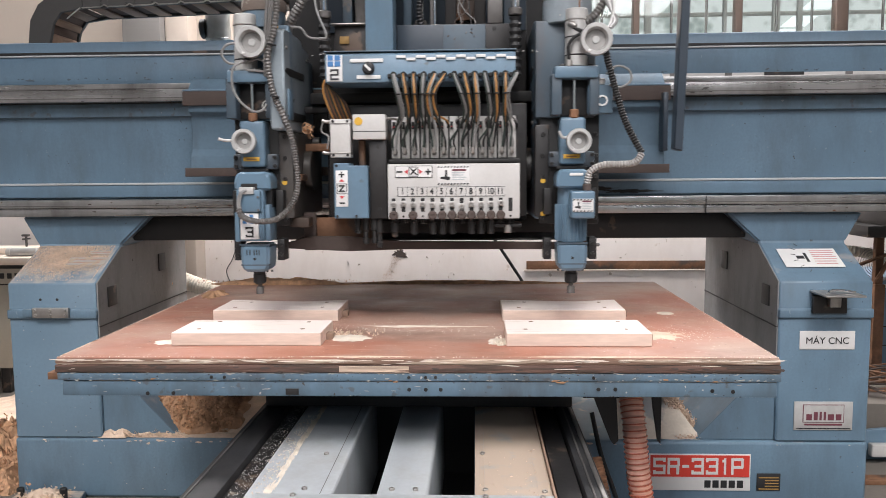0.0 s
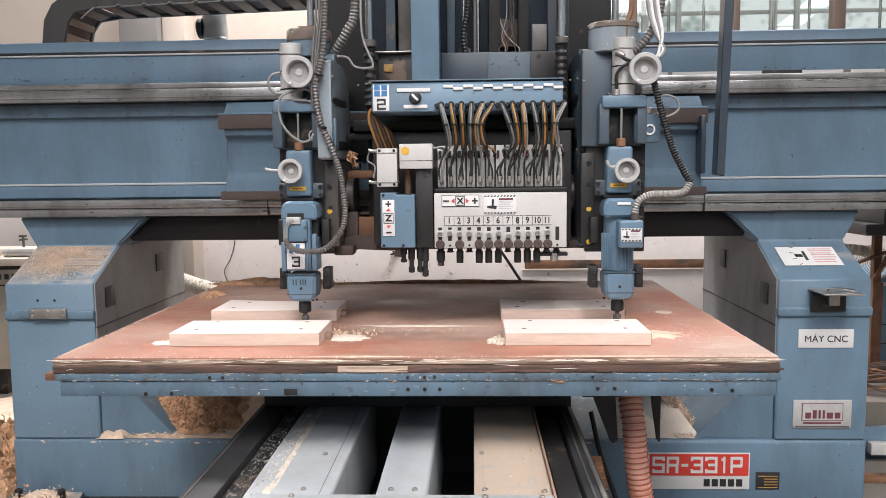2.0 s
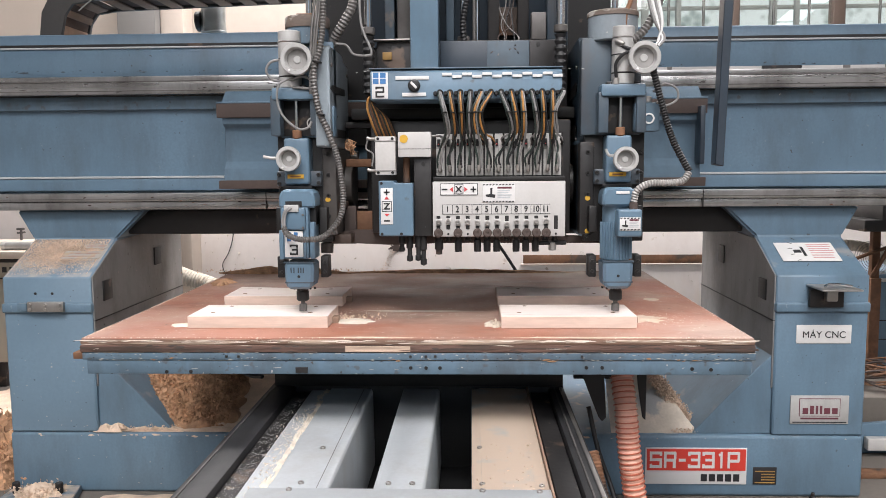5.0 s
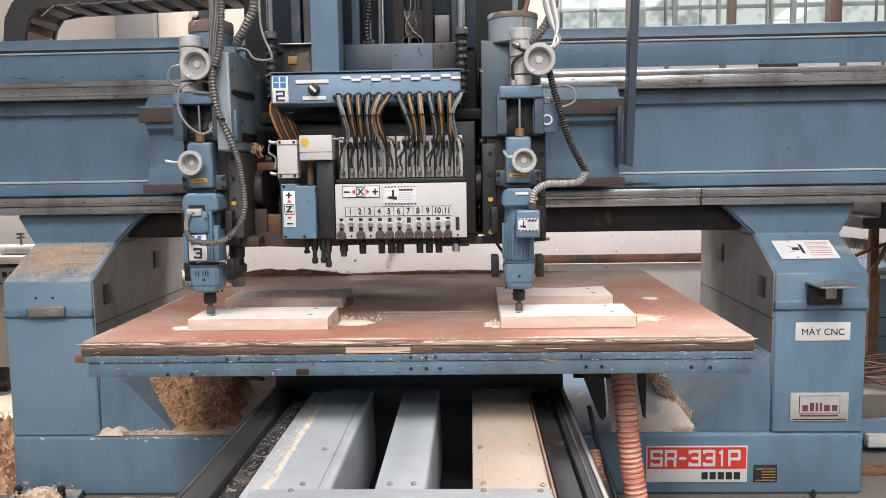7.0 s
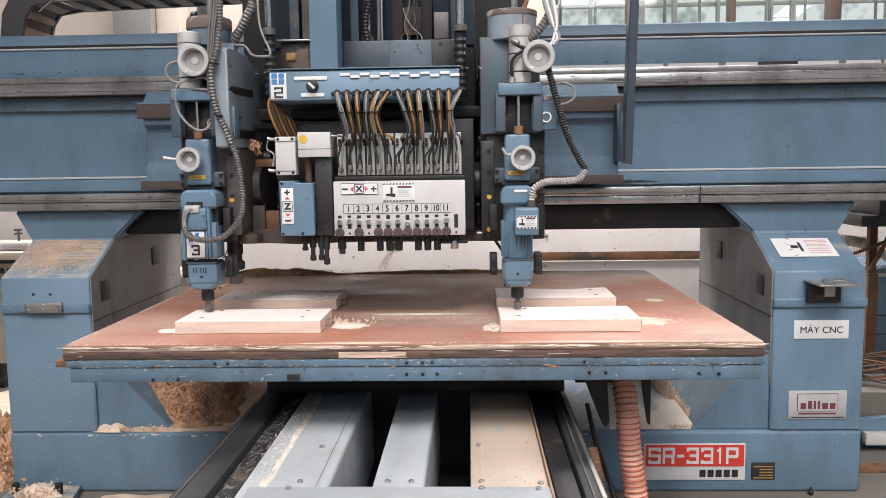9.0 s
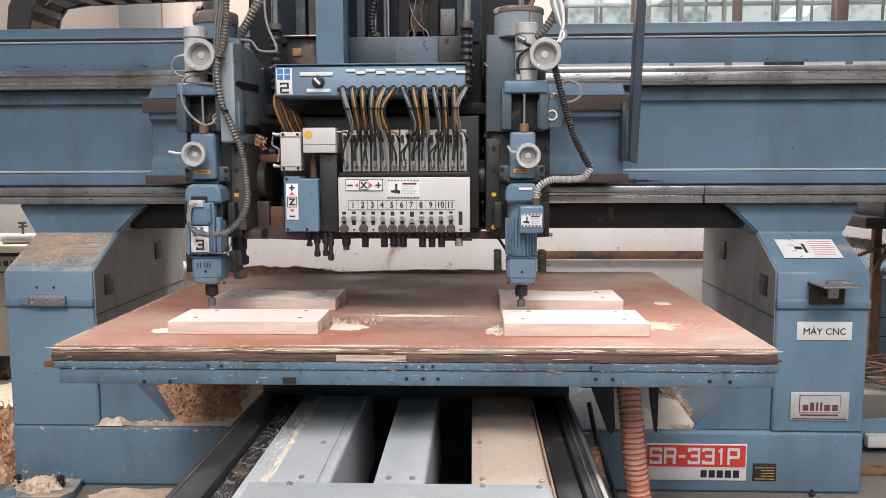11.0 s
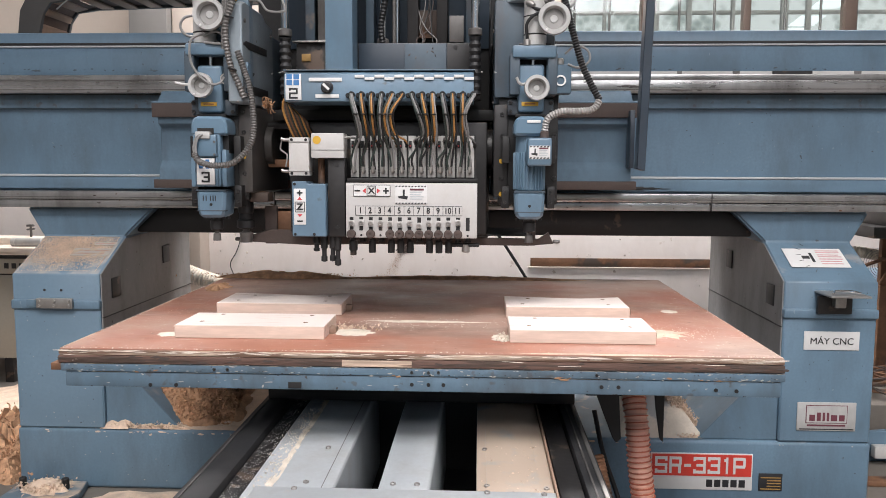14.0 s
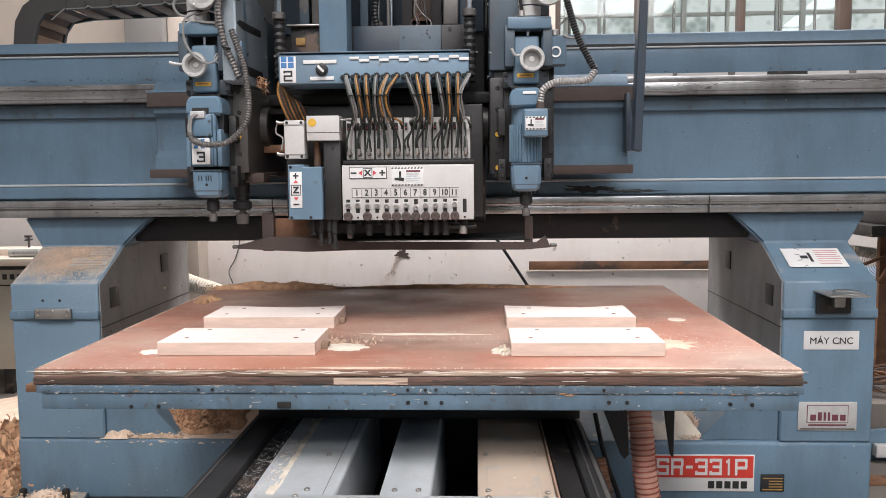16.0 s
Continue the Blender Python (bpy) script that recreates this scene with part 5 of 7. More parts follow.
def handwheel(p, r, parent, label="cast aluminium handwheel"):
    """Dished wheel with a hub, facing the front."""
    x, y, z = p
    w = part("handwheel", lathe((x, y + 0.03, z), (0, -1, 0), [(0, 0), (r * 0.8, 0), (r * 0.98, 0.010), (r, 0.014), (r, 0.026), (r * 0.96, 0.031), (r * 0.74, 0.031), (r * 0.69, 0.028), (r * 0.64, 0.010), (r * 0.60, 0.008), (0, 0.008)], 44), ALU, parent, label)
    part("dish", lathe((x, y + 0.03, z), (0, -1, 0), [(0, 0.0085), (r * 0.60, 0.0085), (r * 0.63, 0.0105)], 40), DISH, w, "grimy dished face")
    part("hub", lathe((x, y + 0.03, z), (0, -1, 0), [(0, 0.0120), (r * 0.20, 0.0118), (r * 0.24, 0.0100), (r * 0.24, 0.008)], 24), ALU, w)
    part("rim_screw", cyl((x - r * 0.45, y + 0.0, z - r * 0.70), (0, -1, 0), r * 0.08, 0.004, 10, bevel=0.001), STICKER, w)
    return w


def slide(s):
    """Side slide: deep blue bracket with slots, top motor and handwheel."""
    c = -0.572 if s < 0 else 0.478
    sl = thing("router_slide", (c, 3.0, 1.10), "blue side slide with top gear motor and handwheel" if s < 0 else "blue side slide with cable-wrapped motor and handwheel", "machine slide", "side slides")
    inner = -0.472 if s < 0 else 0.372          # face that looks to the middle
    outer = -0.66 if s < 0 else 0.575
    a, b = min(inner, outer), max(inner, outer)
    t = 0.05
    ia, ib = (inner - t, inner) if s < 0 else (inner, inner + t)
    fy = 2.70 if s < 0 else 2.79
    if s < 0:
        part("side_plate", prism([(2.66, 1.425), (2.66, 1.752), (2.70, 1.765), (2.92, 1.765), (2.96, 1.745), (3.06, 1.735), (3.06, 1.425)], "x", ia, ib, 0.006), PALE_SLIDE, sl, "blue side plate paled for its lit look, with slots")
    else:
        # Darker paint than the left plate: this face's shade is in the colour.
        part("side_plate", prism([(fy, 1.44), (fy, 1.76), (fy + 0.04, 1.80), (3.22, 1.78), (3.30, 1.74), (3.30, 1.44)], "x", ia, ib, 0.004), SMEAR, sl, "smeared blue side plate darkened for its shaded face, with slots")
    part("lower_plate", box(ia, ib, 2.76, 3.28, 1.12, 1.422 if s < 0 else 1.438, 0.006), CASTING if s < 0 else DARK, sl, "oily lower side plate")
    part("gear_case", cyl(((ib if s < 0 else ia), 2.98, 1.29), (1 if s < 0 else -1, 0, 0), 0.075, 0.03, 28), CASTING if s < 0 else DARK, sl, "round dark gear case")
    f = inner + 0.001 if s < 0 else inner - 0.001
    if s < 0:
        slots = [[(2.672, 1.620), (2.70, 1.634), (2.96, 1.642), (2.96, 1.618), (2.74, 1.610)],
                 [(2.69, 1.472), (2.72, 1.490), (2.97, 1.492), (2.97, 1.464), (2.76, 1.460)],
                 [(2.70, 1.520), (2.71, 1.541), (2.80, 1.536), (2.77, 1.520)]]
    else:
        slots = [[(y0, z + 0.018), (y0 + 0.03, z + 0.03), (y0 + 0.34, z + 0.004), (y0 + 0.34, z - 0.028), (y0 + 0.03, z - 0.012)] for z, y0 in ((1.62, 2.84), (1.47, 2.86))]
    for pts in slots:
        part("slot", prism(pts, "x", f - 0.002, f + 0.002, 0), BLACK, sl, "dark slot")
    for y, z in ((2.69, 1.70), (2.69, 1.45), (3.02, 1.70), (3.02, 1.45)):
        part("bolt", bolts([(f, y if s < 0 else y + 0.16, z)], (-s, 0, 0), 0.007, 0.005), WORN_BAR, sl)
    part("front_block", box(a, b, 2.745, 2.80, 1.46, 1.785, 0.006), BLUE if s < 0 else SMEAR, sl, "blue front block")
    part("knob", cyl((f, 3.10, 1.40), (1 if s < 0 else -1, 0, 0), 0.02, 0.03, 14), BARE_STEEL, sl)
    part("housing", box(min(inner - s * 0.0, outer), max(inner, outer) - (t if s < 0 else 0), 2.80, 3.38, 1.11, 1.74, 0.01), BLUE, sl)
    gx0, gx1 = (c - 0.105, c + 0.082) if s < 0 else (c - 0.09, c + 0.115)
    gw = part("guide_plate", box(gx0, gx1, 2.765, 2.80, 1.095, 1.50, 0.004), BLACK, sl, "black bolted guide plate")
    for x in (gx0 + 0.012, gx1 - 0.012):
        for k in range(6):
            part("bolt", bolts([(x, 2.765, 1.115 + k * 0.072)], (0, -1, 0), 0.008, 0.01), DARK, gw)
    for x, z in (((c + 0.068, 1.245),) if s < 0 else ((c - 0.078, 1.245), (c - 0.078, 1.13), (c + 0.078, 1.245))):
        part("yellow_seal", cyl((x, 2.762, z), (0, -1, 0), 0.009, 0.004, 16, bevel=0.001), YELLOW, gw, "round amber seal")
    # inverted-U bracket
    b0, b1 = (c - 0.10, c + 0.055) if s < 0 else (c - 0.048, c + 0.098)
    sx = c - 0.025 if s < 0 else c + 0.022
    u = part("bracket", box(b0, b1, 2.675, 2.78, 1.585, 1.625, 0.006), BLUE, sl, "blue bracket over the screw")
    part("bracket_side", box(b0 - 0.008, b0 + 0.026, 2.685, 2.78, 1.465, 1.60, 0.004), SMEAR, u)
    part("bracket_side", box(b1 - 0.028, b1 + 0.004, 2.685, 2.78, 1.465, 1.60, 0.004), SMEAR, u)
    part("recess", box(b0 + 0.026, b1 - 0.028, 2.735, 2.78, 1.465, 1.59, 0.002), BLACK, u)
    part("lead_screw", cyl((sx, 2.715, 1.45), (0, 0, 1), 0.007, 0.15, 12), CHROME, u, "bright lead screw")
    part("nut", cyl((sx, 2.715, 1.455), (0, 0, 1), 0.016, 0.03, 12), RUST, u)
    # upper gear motor and handwheel
    mx = c + (-0.043 if s < 0 else 0.028)
    m = part("gear_motor", cyl((mx, 2.715, 1.625), (0, 0, 1), 0.038, 0.190, 24), ALU, sl, "grey gear motor")
    part("clamp", cyl((mx, 2.715, 1.775), (0, 0, 1), 0.0405, 0.006, 24), BARE_STEEL, m)
    part("clamp", cyl((mx, 2.715, 1.72), (0, 0, 1), 0.0400, 0.004, 24), RUBBER, m)
    part("clamp", cyl((mx, 2.715, 1.66), (0, 0, 1), 0.0400, 0.005, 24), RUBBER, m)
    part("flange", box(mx - 0.055, mx + 0.055, 2.70, 2.77, 1.62, 1.635, 0.003), DARK, m)
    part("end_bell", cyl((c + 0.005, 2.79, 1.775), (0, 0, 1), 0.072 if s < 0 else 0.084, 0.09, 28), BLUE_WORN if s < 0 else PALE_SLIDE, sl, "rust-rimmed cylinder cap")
    part("cap_rim", lathe((c + 0.005, 2.79, 1.832 if s < 0 else 1.856), (0, 0, 1), [(0.066, 0), (0.076, 0.001), (0.077, 0.008), (0.077, 0.034), (0.074, 0.039), (0.05, 0.040), (0, 0.039)] if s < 0 else [(0.08, 0), (0.087, 0.001), (0.087, 0.016), (0.083, 0.019), (0, 0.019)], 32), CAP_RIM, sl, "rust-stained worn rim")
    part("top_gland", box(c - 0.03, c + 0.05, 2.77, 2.82, 1.87, 1.885, 0.003), RUST, sl)
    part("rod", cyl((c + 0.012, 2.79, 1.87), (0, 0, 1), 0.012, 0.5, 12), CHROME, sl, "polished rod")
    hx = -0.577 if s < 0 else 0.562
    handwheel((hx, 2.635, 1.713 if s < 0 else 1.705), 0.053, sl)
    part("wheel_hub", cyl((hx, 2.665, 1.713 if s < 0 else 1.705), (0, 1, 0), 0.025, 0.04, 16), ALU, sl)
    if s < 0:
        part("yellow_tag", box(c + 0.045, c + 0.075, 2.69, 2.70, 1.765, 1.780, 0.001), YELLOW, sl, "small yellow tag")
        part("connector", tube([(c - 0.055, 2.70, 1.795), (c - 0.045, 2.69, 1.775), (c - 0.03, 2.69, 1.76)], 0.008, 8), BARE_STEEL, sl)
        part("cable", tube([(-0.64, 2.70, 1.72), (-0.675, 2.69, 1.71), (-0.69, 2.69, 1.68), (-0.665, 2.69, 1.65), (-0.61, 2.68, 1.65), (-0.56, 2.67, 1.66), (-0.52, 2.67, 1.635), (-0.53, 2.67, 1.62), (-0.60, 2.67, 1.625)], 0.0045, 7), WIRE_GREY, sl, "looped grey cable")
        part("cable", tube([(-0.60, 2.66, 1.655), (-0.64, 2.65, 1.63), (-0.645, 2.65, 1.57), (-0.62, 2.645, 1.52), (-0.575, 2.64, 1.485), (-0.545, 2.65, 1.49), (-0.535, 2.66, 1.51)], 0.0042, 7), WIRE_GREY, sl, "looped grey cable")
        part("hand_ring", lathe((-0.538, 2.69, 1.507), (0, -1, 0), [(0.015, 0), (0.019, 0), (0.019, 0.004), (0.015, 0.004), (0.015, 0)], 24), BARE_STEEL, sl)
        part("switch_box", box(-0.535, -0.465, 2.70, 2.76, 1.46, 1.565, 0.004), BLUE, sl)
        # conduit that hangs in a loop beside the spindle
        part("conduit", tube([(-0.482, 2.68, 2.3), (-0.486, 2.66, 1.905), (-0.496, 2.645, 1.761), (-0.5186, 2.635, 1.669), (-0.509, 2.64, 1.559), (-0.481, 2.645, 1.485), (-0.465, 2.65, 1.44)], 0.0085, 10, rib=0.003, pitch=0.011), CONDUIT, sl, "grey flexible conduit")
        for x, z in ((-0.507, 1.70), (-0.500, 1.530)):
            part("cable_tie", cyl((x, 2.637, z), (0.2, 0, 1), 0.0165, 0.005, 12), RUBBER, sl, "black cable tie")
        for dx, r in ((-0.012, 0.004), (-0.020, 0.0045), (-0.030, 0.0045)):
            part("conduit", tube([(-0.480 + dx, 2.68, 2.3), (-0.485 + dx, 2.67, 1.95), (-0.497 + dx, 2.655, 1.80), (-0.515 + dx * 0.6, 2.65, 1.68), (-0.525 + dx * 0.3, 2.65, 1.60)], r, 10, rib=0.003 if r > 0.006 else 0, pitch=0.011), CONDUIT, sl, "grey flexible conduit")
        part("conduit", tube([(-0.385, 2.74, 2.3), (-0.395, 2.74, 1.95), (-0.425, 2.74, 1.86), (-0.468, 2.76, 1.80), (-0.497, 2.80, 1.75)], 0.014, 12, rib=0.003, pitch=0.012), CONDUIT, sl, "grey flexible conduit")
        part("cable", tube([(-0.455, 2.70, 1.77), (-0.42, 2.70, 1.765), (-0.395, 2.70, 1.735), (-0.35, 2.70, 1.73), (-0.335, 2.70, 1.745), (-0.37, 2.71, 1.84), (-0.375, 2.72, 2.0)], 0.004, 7), WIRE_GREY, sl, "pale grey cable")
        rr = random.Random(9)
        bmr = None
        for k in range(22):
            p0 = Vector((-0.447, 2.80 + rr.uniform(0, 0.05), 1.435 + rr.uniform(-0.01, 0.01)))
            bmr = tube([p0, p0 + Vector((0.015, rr.uniform(-0.03, 0.03), rr.uniform(-0.01, 0.02))), p0 + Vector((rr.uniform(0.01, 0.04), rr.uniform(-0.04, 0.04), rr.uniform(-0.03, 0.02)))], 0.0022, 5, bmr, steps=3)
        part("rag", bmr, SHAVINGS, sl, "frayed tan rag")
        part("tool_holder", box(-0.50, -0.43, 2.80, 2.88, 1.085, 1.12, 0.006), RUST, sl)
    else:
        part("switch_box", box(0.545, 0.628, 2.70, 2.76, 1.47, 1.565, 0.004), WING, sl, "blue limit switch box")
        part("ring", lathe((0.592, 2.70, 1.512), (0, -1, 0), [(0.013, 0), (0.018, 0), (0.018, 0.005), (0.013, 0.005), (0.013, 0)], 24), STICKER, sl, "white ring")
        part("stud", cyl((0.590, 2.72, 1.565), (0, 0, 1), 0.014, 0.022, 14), BARE_STEEL, sl)
        part("cable", tube([(0.605, 2.70, 1.60), (0.64, 2.70, 1.625), (0.68, 2.70, 1.61), (0.685, 2.70, 1.575), (0.65, 2.70, 1.555), (0.615, 2.70, 1.565)], 0.004, 7), WIRE_GREY, sl, "looped grey cable")
        for k in range(4):
            part("cable", tube([(0.56 + k * 0.012, 2.70, 2.3), (0.575 + k * 0.011, 2.69, 1.95), (0.60 + k * 0.008, 2.68, 1.83), (0.632 - k * 0.006, 2.68, 1.775 - k * 0.004), (0.615 - k * 0.004, 2.67, 1.745)], 0.0055, 7), STICKER if k % 2 else WIRE_GREY, sl, "pale bundled cable")
        part("conduit", tube([(0.63, 2.70, 2.3), (0.625, 2.70, 1.95), (0.605, 2.70, 1.86), (0.57, 2.70, 1.80), (0.53, 2.70, 1.765)], 0.012, 12, rib=0.003, pitch=0.012), CONDUIT, sl, "grey flexible conduit")
        part("cable", tube([(0.53, 2.74, 2.3), (0.535, 2.73, 1.95), (0.515, 2.72, 1.86), (0.512, 2.72, 1.78)], 0.008, 8), RUST, sl, "brown cable")
        part("cable", tube([(0.48, 2.70, 1.76), (0.50, 2.68, 1.745), (0.535, 2.665, 1.73)], 0.006, 8), RUBBER, sl, "black cable")
        part("cable", tube([(0.55, 2.665, 1.735), (0.50, 2.665, 1.72), (0.475, 2.67, 1.69), (0.478, 2.68, 1.645)], 0.0055, 8), RUBBER, sl, "black cable")
        part("plug", lathe((0.478, 2.685, 1.625), (0, 0, 1), [(0, 0), (0.012, 0), (0.012, 0.018), (0.007, 0.022), (0.007, 0.035), (0, 0.036)], 12), BARE_STEEL, sl)
        part("plug", lathe((0.48, 2.69, 1.765), (0.3, -0.3, -0.2), [(0, 0), (0.011, 0), (0.011, 0.018), (0.006, 0.03), (0, 0.03)], 12), BARE_STEEL, sl)
    return sl


def spindle(s):
    """Router spindle: adjuster block with handwheel, electric motor, collet and cutter."""
    c = -0.594 if s < 0 else 0.493
    sp = thing("router_spindle", (c, 2.72, 0.852), "blue router spindle motor with numbered tag and cutter" if s < 0 else "blue finned router spindle motor with terminal box and cutter", "router spindle", "router spindles")
    ac = c - 0.006 if s < 0 else c + 0.0
    blk = part("adjuster_block", box(ac - 0.042, ac + 0.045, 2.70, 2.775, 1.300, 1.458, 0.010, seg=3), BLUE, sp, "blue depth adjuster block")
    part("base_flange", box(ac - 0.075, ac + 0.08, 2.73, 2.775, 1.292, 1.345, 0.005), SMEAR, blk)
    for dx in (-0.066, 0.071):
        for z in (1.303, 1.333):
            part("bolt", bolts([(ac + dx, 2.73, z)], (0, -1, 0), 0.007, 0.008), DARK, blk)
    part("yellow_tag", box(ac - 0.030, ac + 0.026, 2.697, 2.70, 1.320, 1.334, 0.0008), YELLOW, blk, "yellow caution tag")
    part("tag_line", box(ac - 0.02, ac + 0.016, 2.6962, 2.697, 1.325, 1.329, 0), RUST, blk)
    hx = -0.617 if s < 0 else 0.511
    handwheel((hx, 2.655, 1.387 if s < 0 else 1.377), 0.042, blk)
    part("wheel_hub", cyl((hx, 2.685, 1.387 if s < 0 else 1.377), (0, 1, 0), 0.026, 0.03, 16), ALU, blk)
    part("crank", tube([(hx - 0.036, 2.672, 1.39), (hx + (-0.06 if s < 0 else -0.055), 2.665, 1.39), (hx + (-0.085 if s < 0 else -0.068), 2.66, 1.395 if s < 0 else 1.41)], 0.005, 8), ALU, blk, "bent crank lever")
    # Black filler paints the shadow in the gap above the motor cap.
    part("shadow_gap", box(ac - 0.05, ac + 0.05, 2.715, 2.775, 1.284, 1.295, 0.002), RUBBER, sp)
    cw = 0.062 if s < 0 else 0.056
    part("motor_cap", prism([(c - cw, 1.220), (c - cw, 1.262), (c - cw + 0.014, 1.284), (c + cw - 0.013, 1.284), (c + cw, 1.262), (c + cw, 1.220)], "y", 2.665, 2.79, 0.008), BLUE_LIGHT, sp, "pale blue fan cover")
    if s < 0:
        mot = part("motor", box(c - 0.058, c + 0.038, 2.668, 2.79, 1.046, 1.232, 0.008, seg=3), BLUE_LIGHT, sp, "pale blue motor body")
        part("terminal_cover", box(c - 0.049, c + 0.030, 2.652, 2.67, 1.148, 1.222, 0.005), BLUE_LIGHT, mot)
        part("recess", box(c + 0.036, c + 0.058, 2.70, 2.79, 1.16, 1.226, 0.002), RUBBER, mot)
        part("cap_notch", box(c - 0.038, c + 0.018, 2.6635, 2.67, 1.224, 1.244, 0), BLACK, mot)
        part("plate", box(c - 0.022, c + 0.006, 2.6505, 2.652, 1.209, 1.216, 0), STICKER, mot)
        for px_, pz_ in ((c - 0.043, 1.155), (c + 0.023, 1.155), (c - 0.043, 1.198), (c + 0.023, 1.198)):
            part("screw", bolts([(px_, 2.668 if abs(px_ - c) > 0.045 else 2.652, pz_)], (0, -1, 0), 0.004, 0.004), WORN_BAR, mot)
        part("side_rib", box(c + 0.040, c + 0.057, 2.672, 2.76, 1.046, 1.172, 0.004), BLUE_LIGHT, mot)
        part("side_rib", box(c + 0.024, c + 0.030, 2.660, 2.67, 1.048, 1.146, 0.002), BLUE_LIGHT, mot)
        part("side_rib", box(c - 0.062, c - 0.047, 2.66, 2.76, 1.046, 1.146, 0.003), BLUE_LIGHT, mot)
        tg = part("number_tag", box(c - 0.043, c + 0.019, 2.660, 2.668, 1.054, 1.143, 0.001), STICKER, mot, "white number tag")
        for x in (c - 0.034, c - 0.011):
            for z in (1.108, 1.126):
                part("square", box(x, x + 0.013, 2.6585, 2.660, z, z + 0.013, 0), INK_BLUE, tg, "blue printed square")
        stencil("numeral", "3", 0.028, 0.036, 0, INK, tg, (c - 0.026, 2.660, 1.061))
        part("connector", box(c - 0.04, c + 0.01, 2.645, 2.668, 1.208, 1.232, 0.003), ALU, mot)
        # conduit drooping from the tag side up to the slide
        for dx in (0.0, 0.007):
            part("cable", tube([(c - 0.02 + dx, 2.645, 1.222), (c - 0.036 + dx, 2.642, 1.210), (c - 0.044 + dx, 2.64, 1.180), (c - 0.040 + dx, 2.635, 1.152)], 0.0038, 7), WIRE_GREY, mot, "grey motor cable")
        part("conduit", tube([(c - 0.040, 2.635, 1.158), (c - 0.026, 2.625, 1.136), (c + 0.000, 2.615, 1.124), (c + 0.04, 2.61, 1.118), (c + 0.10, 2.61, 1.128), (c + 0.148, 2.63, 1.180), (c + 0.163, 2.64, 1.24), (c + 0.158, 2.645, 1.32), (c + 0.146, 2.65, 1.39), (c + 0.122, 2.652, 1.46), (c + 0.108, 2.652, 1.50)], 0.0082, 12, rib=0.003, pitch=0.009), CONDUIT, mot, "looped grey conduit")
    else:
        mot = part("motor", cyl((c, 2.728, 1.035), (0, 0, 1), 0.047, 0.195, 32), BLUE, sp, "blue finned motor body")
        for k in range(14):
            a = math.pi * (0.02 + k / 13 * 0.96) + math.pi
            px, py = c + 0.048 * math.cos(a), 2.728 + 0.048 * math.sin(a)
            f = box(-0.007, 0.007, -0.0019, 0.0019, 1.04, 1.165, 0.0015)
            bmesh.ops.transform(f, matrix=Matrix.Translation((px, py, 0)) @ pose(0, 0, 0, 0, 0, math.degrees(a)), verts=f.verts[:])
            part("fin", f, BLUE, mot)
        jb = part("terminal_box", box(c - 0.012, c + 0.068, 2.625, 2.69, 1.120, 1.212, 0.008, seg=3), BLUE_LIGHT, sp, "blue terminal box")
        hazard_label(c - 0.006, c + 0.062, 1.142, 1.186, 2.625, jb)
        part("white_tag", box(c - 0.012, c + 0.032, 2.662, 2.665, 1.262, 1.271, 0.0005), STICKER, sp)
        part("gland", cyl((c + 0.045, 2.66, 1.21), (0, 0, 1), 0.014, 0.025, 12), BROWN, jb)
        part("conduit", tube([(c + 0.045, 2.66, 1.235), (c + 0.055, 2.65, 1.275), (c + 0.095, 2.64, 1.297), (c + 0.15, 2.635, 1.298), (c + 0.20, 2.64, 1.305), (c + 0.222, 2.645, 1.335)], 0.0095, 12, rib=0.003, pitch=0.009), PALE_CONDUIT, jb, "grey flexible conduit")
        part("conduit", tube([(c + 0.222, 2.645, 1.335), (c + 0.20, 2.65, 1.375), (c + 0.165, 2.66, 1.45), (c + 0.135, 2.665, 1.55), (c + 0.110, 2.665, 1.64), (c + 0.10, 2.665, 1.68)], 0.0095, 12, rib=0.003, pitch=0.009), RUBBER, jb, "dark flexible conduit")
    part("bearing_house", prism([(c - 0.051, 1.035), (c + 0.051, 1.035), (c + 0.049, 0.965), (c + 0.041, 0.940), (c - 0.041, 0.940), (c - 0.049, 0.965)], "y", 2.672, 2.785, 0.01), BLUE_LIGHT if s < 0 else BLUE, sp, "blue bearing house")
    if s < 0:
        for x in (-0.028, -0.018, -0.003, 0.006, 0.014):
            part("paint_mark", box(c + x, c + x + 0.003, 2.670, 2.673, 0.998, 1.016, 0), INK, sp, "dark paint stroke")
    part("seam", box(c - 0.0485, c + 0.0485, 2.6715, 2.70, 0.962, 0.966, 0), SMEAR, sp)
    part("seam", box(c - 0.0515, c + 0.0515, 2.6715, 2.70, 1.031, 1.036, 0), SMEAR, sp)
    part("bolt_hole", cyl((c, 2.6735, 0.985), (0, -1, 0), 0.005, 0.003, 10, bevel=0), BLACK, sp)
    for k in range(7):
        part("bolt", bolts([(c - 0.042 + k * 0.014, 2.70 + 0.012 * abs(k - 3), 0.940)], (0, 0, -1), 0.004, 0.007), DARK, sp)
    for dx in (-0.072, 0.080) if s < 0 else (-0.08, 0.075):
        mb = part("mount_bracket", box(c + dx - 0.013, c + dx + 0.013, 2.72, 2.785, 0.975, 1.050, 0.003), BLACK, sp, "black mount bracket")
        for z in (0.995, 1.03):
            part("bolt", bolts([(c + dx, 2.72, z)], (0, -1, 0), 0.007, 0.006), DARK, mb)
        mb = part("mount_bracket", box(c + dx - 0.013, c + dx + 0.013, 2.72, 2.785, 1.13, 1.22, 0.003), BLACK, sp, "black mount bracket")
    cx = c + (0.0 if s < 0 else 0.002)
